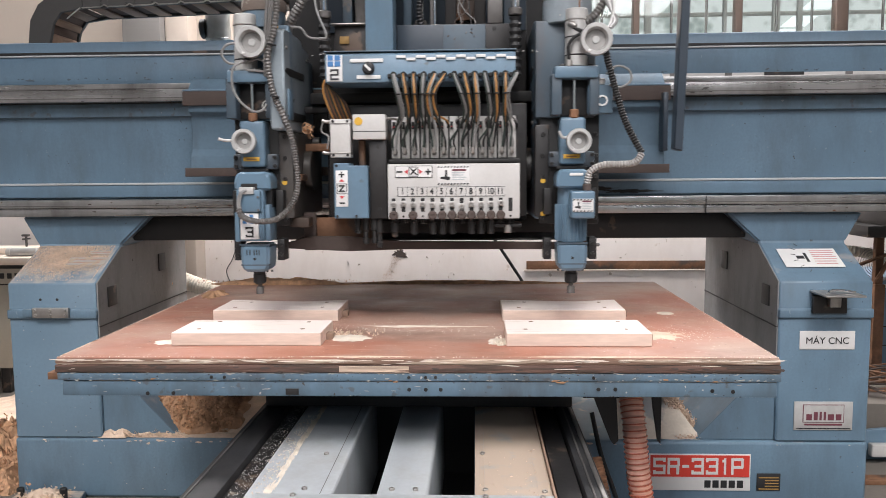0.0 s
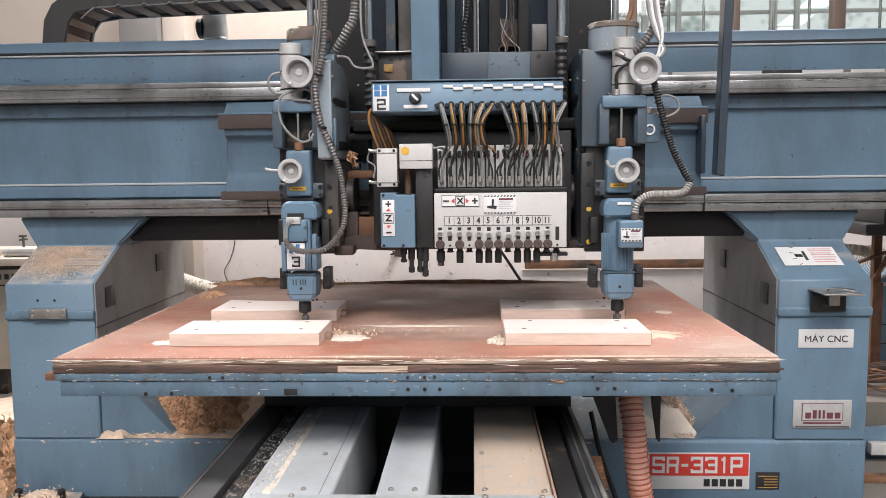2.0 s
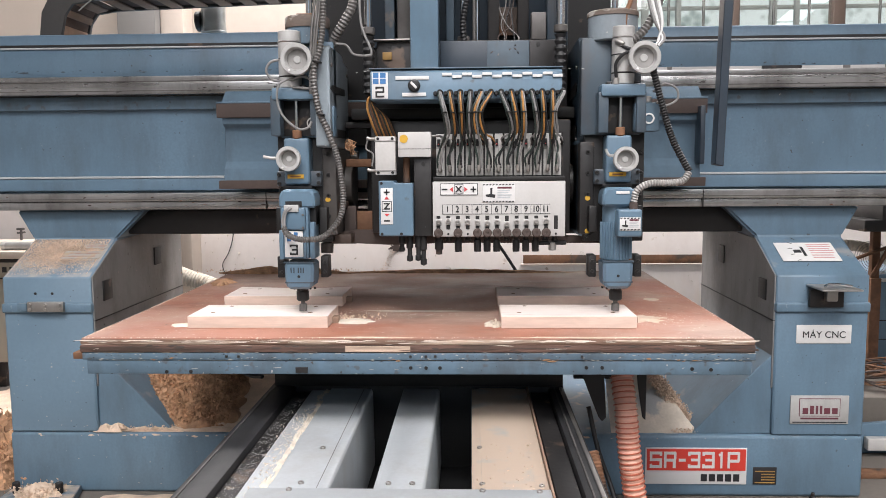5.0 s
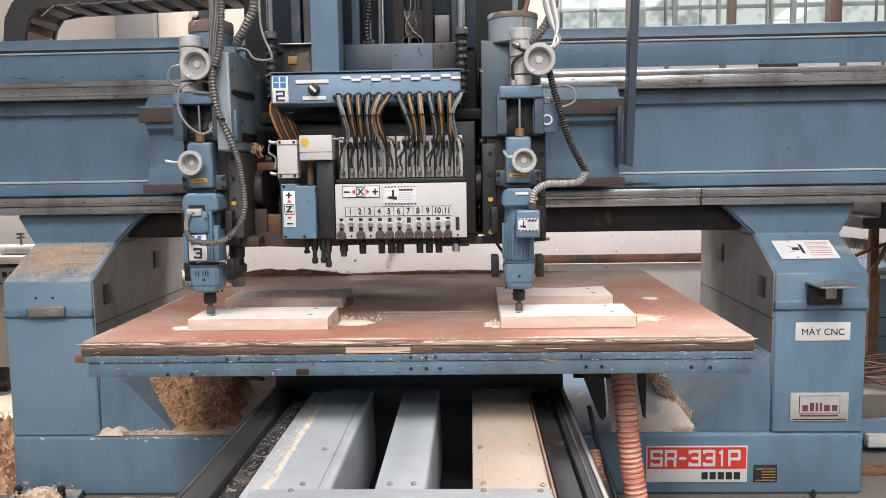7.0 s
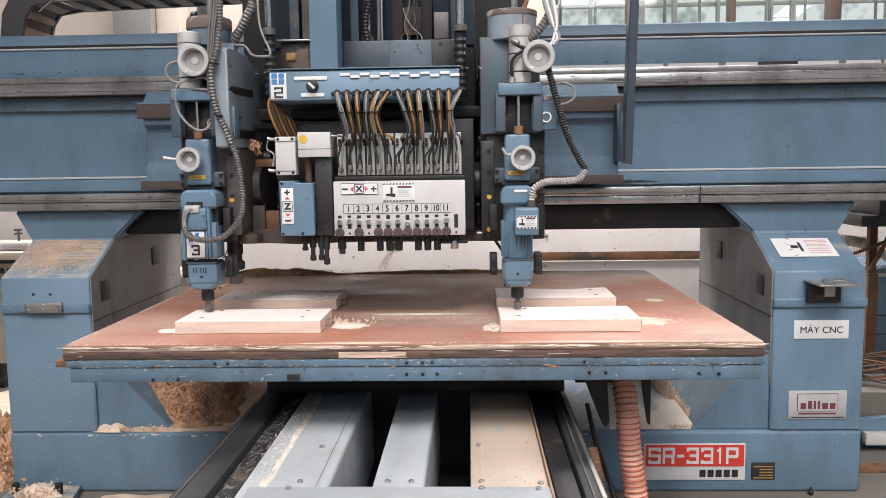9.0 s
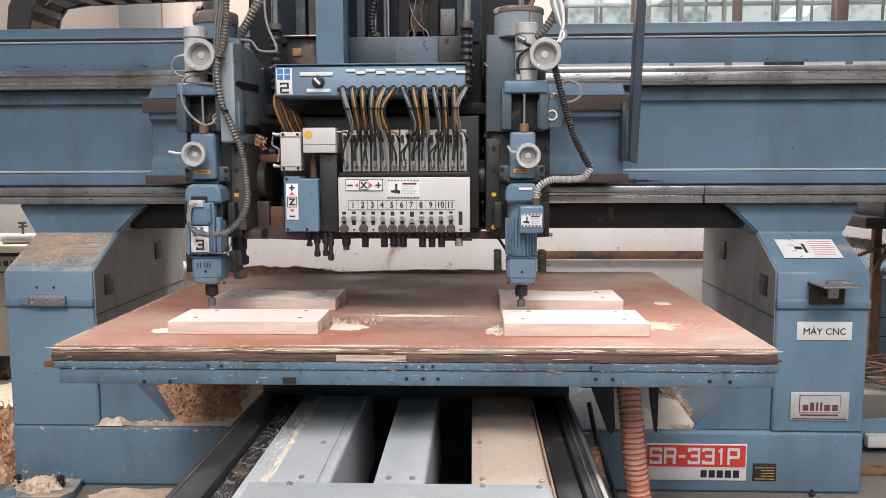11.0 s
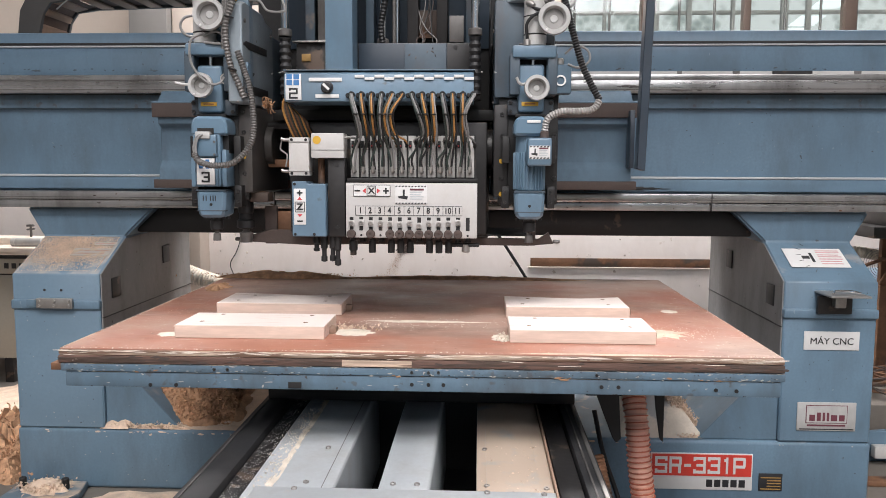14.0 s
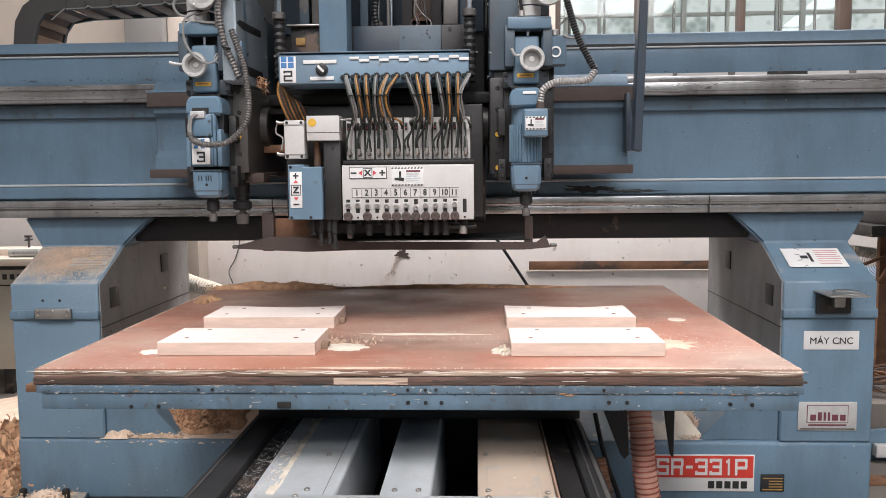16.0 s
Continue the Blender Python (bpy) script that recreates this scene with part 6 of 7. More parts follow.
    part("collet", lathe((cx, 2.728, 0.940), (0, 0, 1), [(0, 0), (0.020, 0), (0.020, -0.012), (0.022, -0.014), (0.022, -0.042), (0.017, -0.047), (0, -0.047)], 24), RUBBER, sp, "black collet nut")
    part("cutter", lathe((cx, 2.728, 0.895), (0, 0, 1), [(0, 0), (0.008, 0), (0.008, -0.012), (0.013, -0.014), (0.014, -0.038), (0, -0.04)], 14), WORN_BAR, sp, "steel router cutter")
    return sp


SLIDES = {-1: slide(-1), 1: slide(1)}
SPINDLES = {-1: spindle(-1), 1: spindle(1)}

# spare spindle that drops down behind the numbered one
spare = thing("spare_spindle", (-0.527, 2.85, 1.00), "dark spare spindle nose with black collet", "router spindle")
part("nose", lathe((-0.527, 2.85, 1.20), (0, 0, 1), [(0, 0), (0.028, 0), (0.028, -0.05), (0.024, -0.055), (0.024, -0.075), (0.033, -0.08), (0.033, -0.105), (0.024, -0.11), (0, -0.11)], 24), RUBBER, spare, "black collet nose")
part("cutter", lathe((-0.527, 2.85, 1.09), (0, 0, 1), [(0, 0), (0.012, 0), (0.012, -0.01), (0.024, -0.014), (0.022, -0.05), (0, -0.052)], 16), WORN_BAR, spare, "steel cutter")
part("flange", box(-0.565, -0.455, 2.82, 2.92, 1.20, 1.225, 0.006), RUST, spare, "rusty mounting flange")

# ---------------------------------------------------------------- around the machine
# cable chain lying on the beam
chain = thing("cable_chain", (-1.9, 3.8, 1.97), "dark riveted cable drag chain with brown cross slats", "cable chain")
CX = 0.082     # its bend travels half as far as the carriage
outer = [(-2.064, 1.972), (-2.050, 2.08), (-2.01, 2.15), (-1.93, 2.205), (-1.80, 2.235)]
inner_line = [(-1.80, 2.128), (-1.905, 2.113), (-1.94, 2.065), (-1.962, 1.972)]
SLAT_WOOD = material("brown_dusty_slat", (0.25, 0.155, 0.105), 0.75, vary=0.18, scale=8, grain=60, bump=0.15)
LINER = material("dark_brown_liner", (0.085, 0.048, 0.034), 0.8, vary=0.25, scale=7, grain=50, bump=0.2)
CHAIN_GREY = material("dull_dark_grey_plate", (0.052, 0.050, 0.048), 0.55, 0.1, vary=0.15, scale=6, grain=50, bump=0.08)
for y in (3.65, 3.90):
    part("link_plate", prism([(x + CX, z) for x, z in outer + inner_line], "y", y, y + 0.02, 0.002), CHAIN_GREY, chain, "dark bent link plate")
    for i in range(15):
        x, up = -1.80 + CX + i * 0.12, i * 0.0035
        part("link_plate", prism([(x, 2.128 + up), (x + 0.127, 2.1315 + up), (x + 0.127, 2.2385 + up), (x, 2.235 + up)], "y", y - (i % 2) * 0.003, y + 0.02, 0.002), CHAIN_GREY, chain, "dark link plate")
        if y < 3.7:
            part("edge_rod", tube([(x, y - 0.006, 2.130 + up), (x + 0.02, y - 0.006, 2.1305 + up), (x + 0.085, y - 0.006, 2.1325 + up), (x + 0.103, y - 0.006, 2.142 + up), (x + 0.122, y - 0.006, 2.131 + up)], 0.0032, 6, steps=2), BARE_STEEL, chain)
            for k, dz in enumerate((0.016, 0.030, 0.044, 0.058)):
                part("rivet", cyl((x + 0.088, y - (i % 2) * 0.003, 2.13 + dz + up), (0, -1, 0), 0.0042, 0.003, 8, bevel=0), BARE_STEEL if k == 3 else BLACK, chain)
part("edge_rod", tube([(-1.872 + CX, 3.644, 2.082), (-1.84 + CX, 3.644, 2.108), (-1.808 + CX, 3.644, 2.130)], 0.0032, 6, steps=2), BARE_STEEL, chain)
for i in range(15):
    x, up = -1.80 + CX + i * 0.12, i * 0.0035
    part("slat", box(x + 0.02, x + 0.082, 3.67, 3.90, 2.130 + up, 2.138 + up, 0.002), SLAT_WOOD, chain, "brown cross slat")
part("liner", prism([(-1.80 + CX, 2.142), (0.0 + CX, 2.194), (0.0 + CX, 2.204), (-1.80 + CX, 2.152)], "y", 3.67, 3.90, 0.001), LINER, chain, "dark brown liner")
bend = [(-1.80, 2.134), (-1.85, 2.130), (-1.905, 2.116), (-1.928, 2.085), (-1.942, 2.060), (-1.955, 2.015), (-1.962, 1.972)]
for k, ((x, z), (x2, z2)) in enumerate(zip(bend, bend[1:])):
    d = 0.0 if k % 2 else 0.008
    part("slat" if k % 2 else "liner", prism([(x + CX - d, z + d * 0.5), (x2 + CX - d, z2 + d * 0.5), (x2 + CX - d - 0.010, z2 + 0.008), (x + CX - d - 0.008, z + 0.012)], "y", 3.67, 3.90, 0.0005), SLAT_WOOD if k % 2 else LINER, chain, "brown cross slat" if k % 2 else "dark brown liner")

duct = thing("vent_duct", (-1.316, 4.1, 1.968), "short galvanised vent duct standing on the beam", "duct")
part("pipe", cyl((-1.316, 4.1, 1.968), (0, 0, 1), 0.062, 0.40, 28), GALV, duct)
part("seam", cyl((-1.316, 4.1, 2.05), (0, 0, 1), 0.065, 0.010, 28), GALV, duct)
part("flange", cyl((-1.372, 4.1, 2.11), (-1, 0, -0.05), 0.05, 0.03, 24), RUBBER, duct, "black side flange")

groove = single("wall_groove", box(0.40, 2.3, WALL_Y - 0.019, WALL_Y + 0.01, 0.602, 0.668, 0.002), RUST, "rusty channel let into the rear wall", kind="structure")
single("trim", box(0.38, 2.3, WALL_Y - 0.03, WALL_Y - 0.005, 0.588, 0.6, 0.003), PLASTER, "chipped plaster edge under the channel", kind="structure")
single("prop_rod", tube([(-0.06, 5.2, 1.20), (0.166, 5.2, 0.863), (0.313, 5.2, 0.637), (0.77, 5.2, FLOOR)], 0.010, 10, steps=3), RUBBER, "thin black rod leaning behind the table", "rod")
single("wall_cable", tube([(-1.87, 6.18, 1.1), (-1.89, 6.18, 0.84), (-1.93, 6.18, 0.70), (-1.98, 6.17, 0.60), (-1.95, 6.17, 0.50)], 0.0035, 6), RUBBER, "thin dark cable hanging on the wall", "cable")
single("dust_hose", tube([(-1.95, 4.75, 0.78), (-1.73, 4.72, 0.70), (-1.58, 4.70, 0.655), (-1.30, 4.60, 0.55), (-1.02, 4.5, 0.38), (-0.85, 4.40, 0.262)], 0.048, 16, rib=0.005, pitch=0.018), WHITE_HOSE, "dusty white ribbed extraction hose", "hose")

# orange extraction hose under the table edge
oh = thing("extraction_hose", (0.60, 2.76, FLOOR), "orange spiral extraction hose hanging below the table", "hose")
HP = [(0.548, 2.85, 0.68), (0.553, 2.80, 0.58), (0.560, 2.75, 0.47), (0.569, 2.73, 0.34), (0.586, 2.72, 0.20), (0.608, 2.70, 0.06), (0.64, 2.62, -0.015), (0.80, 2.35, -0.02), (1.2, 1.9, -0.02)]
part("hose", tube(HP, 0.037, 20, rib=0.0035, pitch=0.017), HOSE_ORANGE, oh)
line = curve_points(HP, 30)
walked, last = 0.0, line[0]
for a, b in zip(line, line[1:]):
    walked += (b - a).length
    if walked > 0.0172:
        walked = 0.0
        part("spiral_rib", lathe(b, (b - a).normalized(), [(0.0385, -0.0025), (0.0435, -0.0015), (0.0435, 0.0015), (0.0385, 0.0025), (0.0385, -0.0025)], 24), HOSE_RIB, oh)
single("black_cable", tube([(0.44, 2.95, 0.45), (0.47, 2.9, 0.30), (0.52, 2.85, 0.15), (0.55, 2.7, 0.0), (0.6, 2.5, -0.055)], 0.009, 10), RUBBER, "black cable beside the extraction hose", "cable")
single("cable_sleeve", tube([(0.40, 2.6, 0.40), (0.43, 2.5, 0.25), (0.47, 2.35, 0.10), (0.52, 2.1, -0.04), (0.6, 1.8, -0.045)], 0.022, 14, rib=0.003, pitch=0.012), RUST, "brown ribbed cable sleeve along the bed", "cable")
single("black_cable", tube([(-0.98, 3.2, 0.69), (-0.97, 3.1, 0.63), (-0.93, 3.0, 0.595), (-0.85, 2.9, 0.585), (-0.78, 2.85, 0.59)], 0.008, 8), RUBBER, "black cable looping under the table frame", "cable")


# ---------------------------------------------------------------- sawdust and shavings
def mound(name, cx, cy, rx, ry, z, h, seed, mat, label, rings=7, seg=36, ragged=0.45, group=""):
    """Low heap with a ragged outline."""
    bm = bmesh.new()
    off = Vector((seed * 7.1, seed * 3.3, 0))
    mid_v = bm.verts.new((cx, cy, z + h))
    prev = None
    for r in range(1, rings + 1):
        k = r / rings
        ring = []
        for i in range(seg):
            a = 2 * math.pi * i / seg
            d = Vector((math.cos(a), math.sin(a), 0))
            edge = 1 + ragged * noise.noise(d * 2.2 + off) + ragged * 0.5 * noise.noise(d * 6 + off)
            x, y = cx + d.x * rx * k * edge, cy + d.y * ry * k * edge
            rough = 1 + 0.7 * noise.noise(Vector((x * 30, y * 30, seed)))
            ring.append(bm.verts.new((x, y, z + h * max(0.0, (1 - k * k)) * rough if r < rings else z)))
        for i in range(seg):
            j = (i + 1) % seg
            if prev:
                bm.faces.new((prev[i], prev[j], ring[j], ring[i]))
            else:
                bm.faces.new((mid_v, ring[j], ring[i]))
        prev = ring
    return single(name, bm, mat, label, "sawdust", group, "stuff", (cx, cy, z))


def flakes(name, count, spot, size, mat, label, seed, base):
    """Loose curled shavings, one joined sheet of many small pieces."""
    r = random.Random(seed)
    verts, faces = [], []
    for _ in range(count):
        p = Vector(spot(r))
        q = Euler((r.uniform(0, 6), r.uniform(0, 6), r.uniform(0, 6))).to_matrix()
        l, w = r.uniform(0.5, 1.3) * size, r.uniform(0.2, 0.5) * size
        n = len(verts)
        for k in range(4):
            u = (k / 3 - 0.5)
            c = Vector((u * l, 0, l * 0.6 * (0.25 - u * u)))
            verts += [p + q @ (c + Vector((0, -w, 0))) - Vector(base), p + q @ (c + Vector((0, w, 0))) - Vector(base)]
        faces += [(n + 2 * k, n + 2 * k + 1, n + 2 * k + 3, n + 2 * k + 2) for k in range(3)]
    me = bpy.data.meshes.new(name)
    me.from_pydata([tuple(v) for v in verts], [], faces)
    me.materials.append(mat)
    ob = new(name, me)
    ob.location = base
    BASES[ob] = Vector(base)
    return tagged(ob, label, "shavings", kind="stuff")


def slivers(count, seed):
    """Long pale splinters that stand off the front edge of the boards."""
    r = random.Random(seed)
    verts, faces = [], []
    base = Vector((MX, TY, 0.79))
    for _ in range(count):
        x, z, l = r.uniform(TX0, TX1 - 0.03), r.choice((0.803, 0.796, 0.789, 0.777)) + r.gauss(0, 0.003), r.uniform(0.015, 0.14)
        l = min(l, TX1 - x)
        h, out, tilt = r.uniform(0.0004, 0.0013), r.uniform(0.0005, 0.004), r.gauss(0, 0.012) * l
        n = len(verts)
        for dx, dy, dz in ((0, 0.002, 0), (l * 0.5, -out, h + tilt), (l, 0.002, tilt * 2), (l * 0.5, -out, -h + tilt)):
            verts.append(tuple(Vector((x + dx, TY + dy, z + dz)) - base))
        faces.append((n, n + 1, n + 2, n + 3))
    me = bpy.data.meshes.new("splinters")
    me.from_pydata(verts, [], faces)
    me.materials.append(WOOD)
    ob = new("splinters", me)
    ob.location = base
    BASES[ob] = base
    return tagged(ob, "pale wood splinters along the board edge", "splinters", kind="stuff")



ON_TABLE = [
    flakes("shavings", 130, lambda r: (r.gauss(0.078, 0.012), r.gauss(2.53, 0.03), 0.813 + abs(r.gauss(0, 0.006))), 0.005, CRUST, "curled shavings at the end of a blank", 28, (0.07, 2.53, 0.811)),
    slivers(16, 5),
    flakes("shavings", 700, lambda r: (TX0 + 0.004 + abs(r.gauss(0, 0.006)), r.uniform(2.32, 3.7), 0.8118), 0.0017, PALE_PINKISH, "pale worn specks along the board's side edge", 31, (TX0, 3.0, 0.811)),
    flakes("shavings", 450, lambda r: (TX1 - 0.004 - abs(r.gauss(0, 0.006)), r.uniform(2.32, 3.7), 0.8118), 0.0017, PALE_PINKISH, "pale worn specks along the board's side edge", 32, (TX1, 3.0, 0.811)),
    flakes("sawdust", 9000, lambda r: (r.uniform(-1.26, 0.88), min(max(r.gauss(3.1, 0.36), 2.33), 3.95), 0.8119), 0.0015, SAWDUST, "fine sawdust film over the board", 33, (-0.2, 3.0, 0.811)),
    mound("sawdust", -0.435, 2.60, 0.085, 0.055, 0.8112, 0.006, 1, CRUST, "pale sawdust spilled beside a wood blank"),
    mound("sawdust", -1.02, 2.53, 0.04, 0.035, 0.8112, 0.006, 2, CRUST, "pale sawdust at the end of a blank"),
    mound("sawdust", 0.078, 2.54, 0.038, 0.05, 0.8112, 0.006, 3, CRUST, "pale sawdust at the end of a blank"),
    mound("sawdust", 0.615, 2.64, 0.07, 0.06, 0.8112, 0.003, 4, SAWDUST, "thin sawdust film on the table", ragged=0.9),
    mound("sawdust", 0.736, 3.064, 0.032, 0.036, 0.8112, 0.0012, 5, CRUST, "round pale sawdust spot", ragged=0.05),
    mound("sawdust", -0.20, 2.80, 0.15, 0.022, 0.8112, 0.002, 6, CRUST, "streak of pale sawdust on the table", ragged=0.9),
    mound("sawdust", -0.36, 2.328, 0.16, 0.010, 0.8112, 0.003, 7, SAWDUST, "sawdust line along the board edge", ragged=0.8),
    mound("sawdust", 0.40, 2.325, 0.25, 0.008, 0.8112, 0.003, 8, SAWDUST, "sawdust line along the board edge", ragged=0.8),
    mound("sawdust", -0.98, 3.91, 0.33, 0.05, 0.8112, 0.028, 9, SHAVINGS, "brown dust ridge along the rear board edge", ragged=0.5),
    mound("sawdust", -0.1, 3.92, 0.6, 0.04, 0.8112, 0.014, 10, SHAVINGS, "brown dust ridge along the rear board edge", ragged=0.5),
    mound("sawdust", -1.20, 3.55, 0.06, 0.10, 0.8112, 0.016, 11, SHAVINGS, "tuft of shavings at the table's rear corner", rings=12, seg=80, ragged=0.7),
    flakes("shavings", 300, lambda r: (r.gauss(-0.22, 0.17), r.gauss(2.76, 0.055), 0.8128), 0.0030, CRUST, "scattered pale shavings on the table", 3, (-0.2, 2.7, 0.811)),
    flakes("shavings", 260, lambda r: (r.gauss(0.66, 0.07), r.gauss(2.66, 0.06), 0.8128), 0.003, CRUST, "scattered pale shavings on the table", 4, (0.65, 2.65, 0.811)),
    flakes("shavings", 130, lambda r: (r.gauss(-0.45, 0.05), r.gauss(2.66, 0.03), 0.815), 0.008, SAWDUST, "loose shavings beside a wood blank", 5, (-0.45, 2.66, 0.811)),
    flakes("shavings", 220, lambda r: (r.uniform(-1.27, 0.88), 2.316 + abs(r.gauss(0, 0.005)), 0.8120), 0.004, CRUST, "shavings along the front board edge", 6, (-0.2, 2.32, 0.811)),
    flakes("shavings", 260, lambda r: (r.gauss(-1.0, 0.2), r.gauss(3.92, 0.025), 0.813 + 0.018 * r.random()), 0.008, SHAVINGS, "brown shavings on the rear board edge", 7, (-1.0, 3.92, 0.811)),
]

# heap on the plinth behind the gusset


def heap_z(x, y):
    e = min((x + 1.70) / 0.25, (-1.02 - x) / 0.3, 1.0)
    v = min((y - 3.40) / 0.22, 1.0)
    z = 0.206 + max(0, e) ** 0.8 * max(0, v) ** 0.8 * (0.30 + 0.12 * noise.noise(Vector((x * 3, y * 3, 1))))
    return max(z + 0.035 * noise.noise(Vector((x * 16, y * 16, 2))) * (e > 0.15), 0.206)


single("shavings_heap", grid_sheet(-1.70, -0.82, 3.37, 4.5, 60, 60, heap_z), SHAVINGS, "heap of brown wood shavings on the plinth", "shavings", "", "stuff")


def heap_spot(r):
    x, y = r.uniform(-1.62, -1.10), r.uniform(3.40, 4.3)
    return x, y, heap_z(x, y) + r.uniform(0.0, 0.012)


flakes("shavings", 12000, heap_spot, 0.013, SHAVINGS, "curled brown shavings on the heap", 8, (-1.3, 3.9, 0.206))
single("sawdust", grid_sheet(-1.32, -0.79, 3.365, 4.5, 40, 60, lambda x, y: 0.206 + max(0.0, y - 3.38) * 0.30 + 0.008 * noise.noise(Vector((x * 14, y * 14, 5)))), SAWDUST, "smooth sawdust slope on the plinth", "sawdust", "", "stuff")
mound("sawdust", -1.60, 3.365, 0.10, 0.022, 0.2055, 0.035, 22, SAWDUST, "crumbly sawdust ridge on the plinth edge", rings=12, seg=80, ragged=0.6)
mound("sawdust", -1.42, 3.365, 0.17, 0.02, 0.2055, 0.022, 23, SAWDUST, "crumbly sawdust ridge on the plinth edge", ragged=0.5)
mound("sawdust", -1.86, 3.37, 0.21, 0.022, 0.2055, 0.006, 24, SAWDUST, "thin sawdust along the plinth edge", ragged=0.2)
mound("sawdust", -1.12, 3.37, 0.22, 0.022, 0.2055, 0.012, 26, SAWDUST, "thin sawdust along the plinth edge", ragged=0.3)
flakes("shavings", 1300, lambda r: (r.uniform(-1.70, -1.30), 3.345 + abs(r.gauss(0, 0.02)), 0.207 + abs(r.gauss(0.0, 0.010))), 0.007, SAWDUST, "crumbs of sawdust on the plinth edge", 9, (-1.5, 3.36, 0.206))
# right side: dusty sheet and ridge
single("dust_sheet", grid_sheet(0.60, 0.96, 3.36, 3.62, 24, 24, lambda x, y: 0.2065 + max(0.0, min((y - 3.36) * 1.15, (0.97 - x) * 1.35 + 0.01)) + 0.006 * noise.noise(Vector((x * 11, y * 11, 3)))), DUST_SHEET, "pale sawdust-covered plastic sheet sloping beside the gusset", "plastic sheet")
flakes("shavings", 420, lambda r: (r.gauss(0.93, 0.03), 3.36 + abs(r.gauss(0, 0.03)), 0.209 + abs(r.gauss(0, 0.006))), 0.008, SAWDUST, "sawdust crumbs at the gusset's foot", 27, (0.93, 3.38, 0.206))
flakes("shavings", 7000, lambda r: ((lambda k: (0.80 + 0.16 * k + r.gauss(0, 0.012), 3.50 - r.random() * 0.05, 0.44 - 0.225 * k + r.gauss(0, 0.014)))(r.random())), 0.009, SAWDUST, "sawdust ridge clinging to the sheet edge", 10, (0.9, 3.5, 0.3))

# floor: drifts and the foot pad
mound("sawdust", -2.40, 3.75, 0.38, 0.55, FLOOR, 0.16, 31, SHAVINGS, "drift of shavings on the floor by the column", rings=18, seg=110, ragged=0.4)
mound("sawdust", -2.2, 2.7, 0.5, 0.45, FLOOR, 0.03, 32, SAWDUST, "sawdust drift on the floor", ragged=0.5)
mound("sawdust", -1.35, 3.15, 0.5, 0.16, FLOOR, 0.03, 33, SAWDUST, "sawdust drift along the plinth", ragged=0.5)
mound("sawdust", -2.7, 4.6, 0.6, 0.5, FLOOR, 0.05, 34, SAWDUST, "sawdust drift on the floor", ragged=0.5)
flakes("shavings", 5000, lambda r: (r.gauss(-2.38, 0.16), r.gauss(3.65, 0.25), FLOOR + 0.13 * r.random()), 0.014, SHAVINGS, "loose shavings on the floor drift", 11, (-2.4, 3.7, FLOOR))
pad = thing("foot_pad", (-1.86, 3.2, FLOOR), "dusty blue levelling foot pad under the plinth", "foot pad")
part("plate", prism([(-2.03, 3.13), (-1.74, 3.13), (-1.71, 3.20), (-1.74, 3.335), (-2.03, 3.335)], "z", FLOOR, -0.035, 0.004), BLUE_WORN, pad)
for x in (-1.98, -1.79):
    part("bolt", cyl((x, 3.24, -0.035), (0, 0, 1), 0.016, 0.05, 10), BLACK, pad)
mound("sawdust", -1.88, 3.24, 0.10, 0.07, -0.035, 0.045, 35, SAWDUST, "sawdust piled on the foot pad", ragged=0.4)
flakes("shavings", 260, lambda r: (r.gauss(-1.88, 0.05), r.gauss(3.22, 0.04), -0.02 + 0.02 * r.random()), 0.012, SAWDUST, "shavings on the foot pad", 12, (-1.88, 3.24, -0.035))
for x in (1.45, -1.2):
    f = thing("levelling_bolt", (x, CF - 0.03, FLOOR), "small steel levelling bolt at the plinth foot", "bolt", "levelling bolts")
    part("stud", cyl((x, CF - 0.03, FLOOR), (0, 0, 1), 0.008, 0.035, 10), DARK, f)
    part("nut", cyl((x, CF - 0.03, FLOOR + 0.008), (0, 0, 1), 0.014, 0.012, 6), DARK, f)
# crusted sawdust on the bed's ledge
crust = random.Random(77)
for k in range(16):
    y = 1.85 + k * 0.075
    mound("sawdust", crust.gauss(-0.567, 0.005), y, crust.uniform(0.007, 0.015), crust.uniform(0.035, 0.065), 0.4972, 0.0035, 40 + k, CRUST, "crusted sawdust on the bed ledge", rings=3, seg=28, ragged=0.9)
flakes("shavings", 700, lambda r: (r.gauss(-0.585, 0.02), r.uniform(1.6, 2.75), 0.4985), 0.005, CRUST, "sawdust crumbs on the bed ledge", 13, (-0.58, 2.2, 0.497))
flakes("shavings", 900, lambda r: (r.uniform(-0.685, -0.635), r.uniform(1.6, 2.9), 0.491), 0.0035, ALU, "bright chips on the dark rail", 14, (-0.66, 2.2, 0.49))
flakes("shavings", 60, lambda r: (r.uniform(0.01, 0.20), r.uniform(1.95, 2.4), 0.505), 0.006, SAWDUST, "sawdust crumbs on the way cover", 15, (0.1, 2.2, 0.503))

# ---------------------------------------------------------------- things behind, at the left
bench = thing("work_bench", (-3.3, 5.0, FLOOR), "cream metal bench cabinet with timber top", "bench")
part("cabinet", box(-3.9, -3.045, 5.0, 5.6, 0.10, 0.66, 0.01), CREAM_METAL, bench)
part("drawer_gap", box(-3.88, -3.055, 4.997, 5.002, 0.655, 0.665, 0), BLACK, bench)
part("apron", box(-3.9, -2.87, 4.99, 5.62, 0.665, 0.765, 0.006), CREAM_METAL, bench)
part("dark_strip", box(-3.9, -2.86, 4.985, 5.62, 0.765, 0.790, 0.003), BLACK, bench)
part("timber_top", box(-3.95, -2.85, 4.95, 5.65, 0.792, 0.840, 0.006), WOOD, bench, "pale timber bench top")
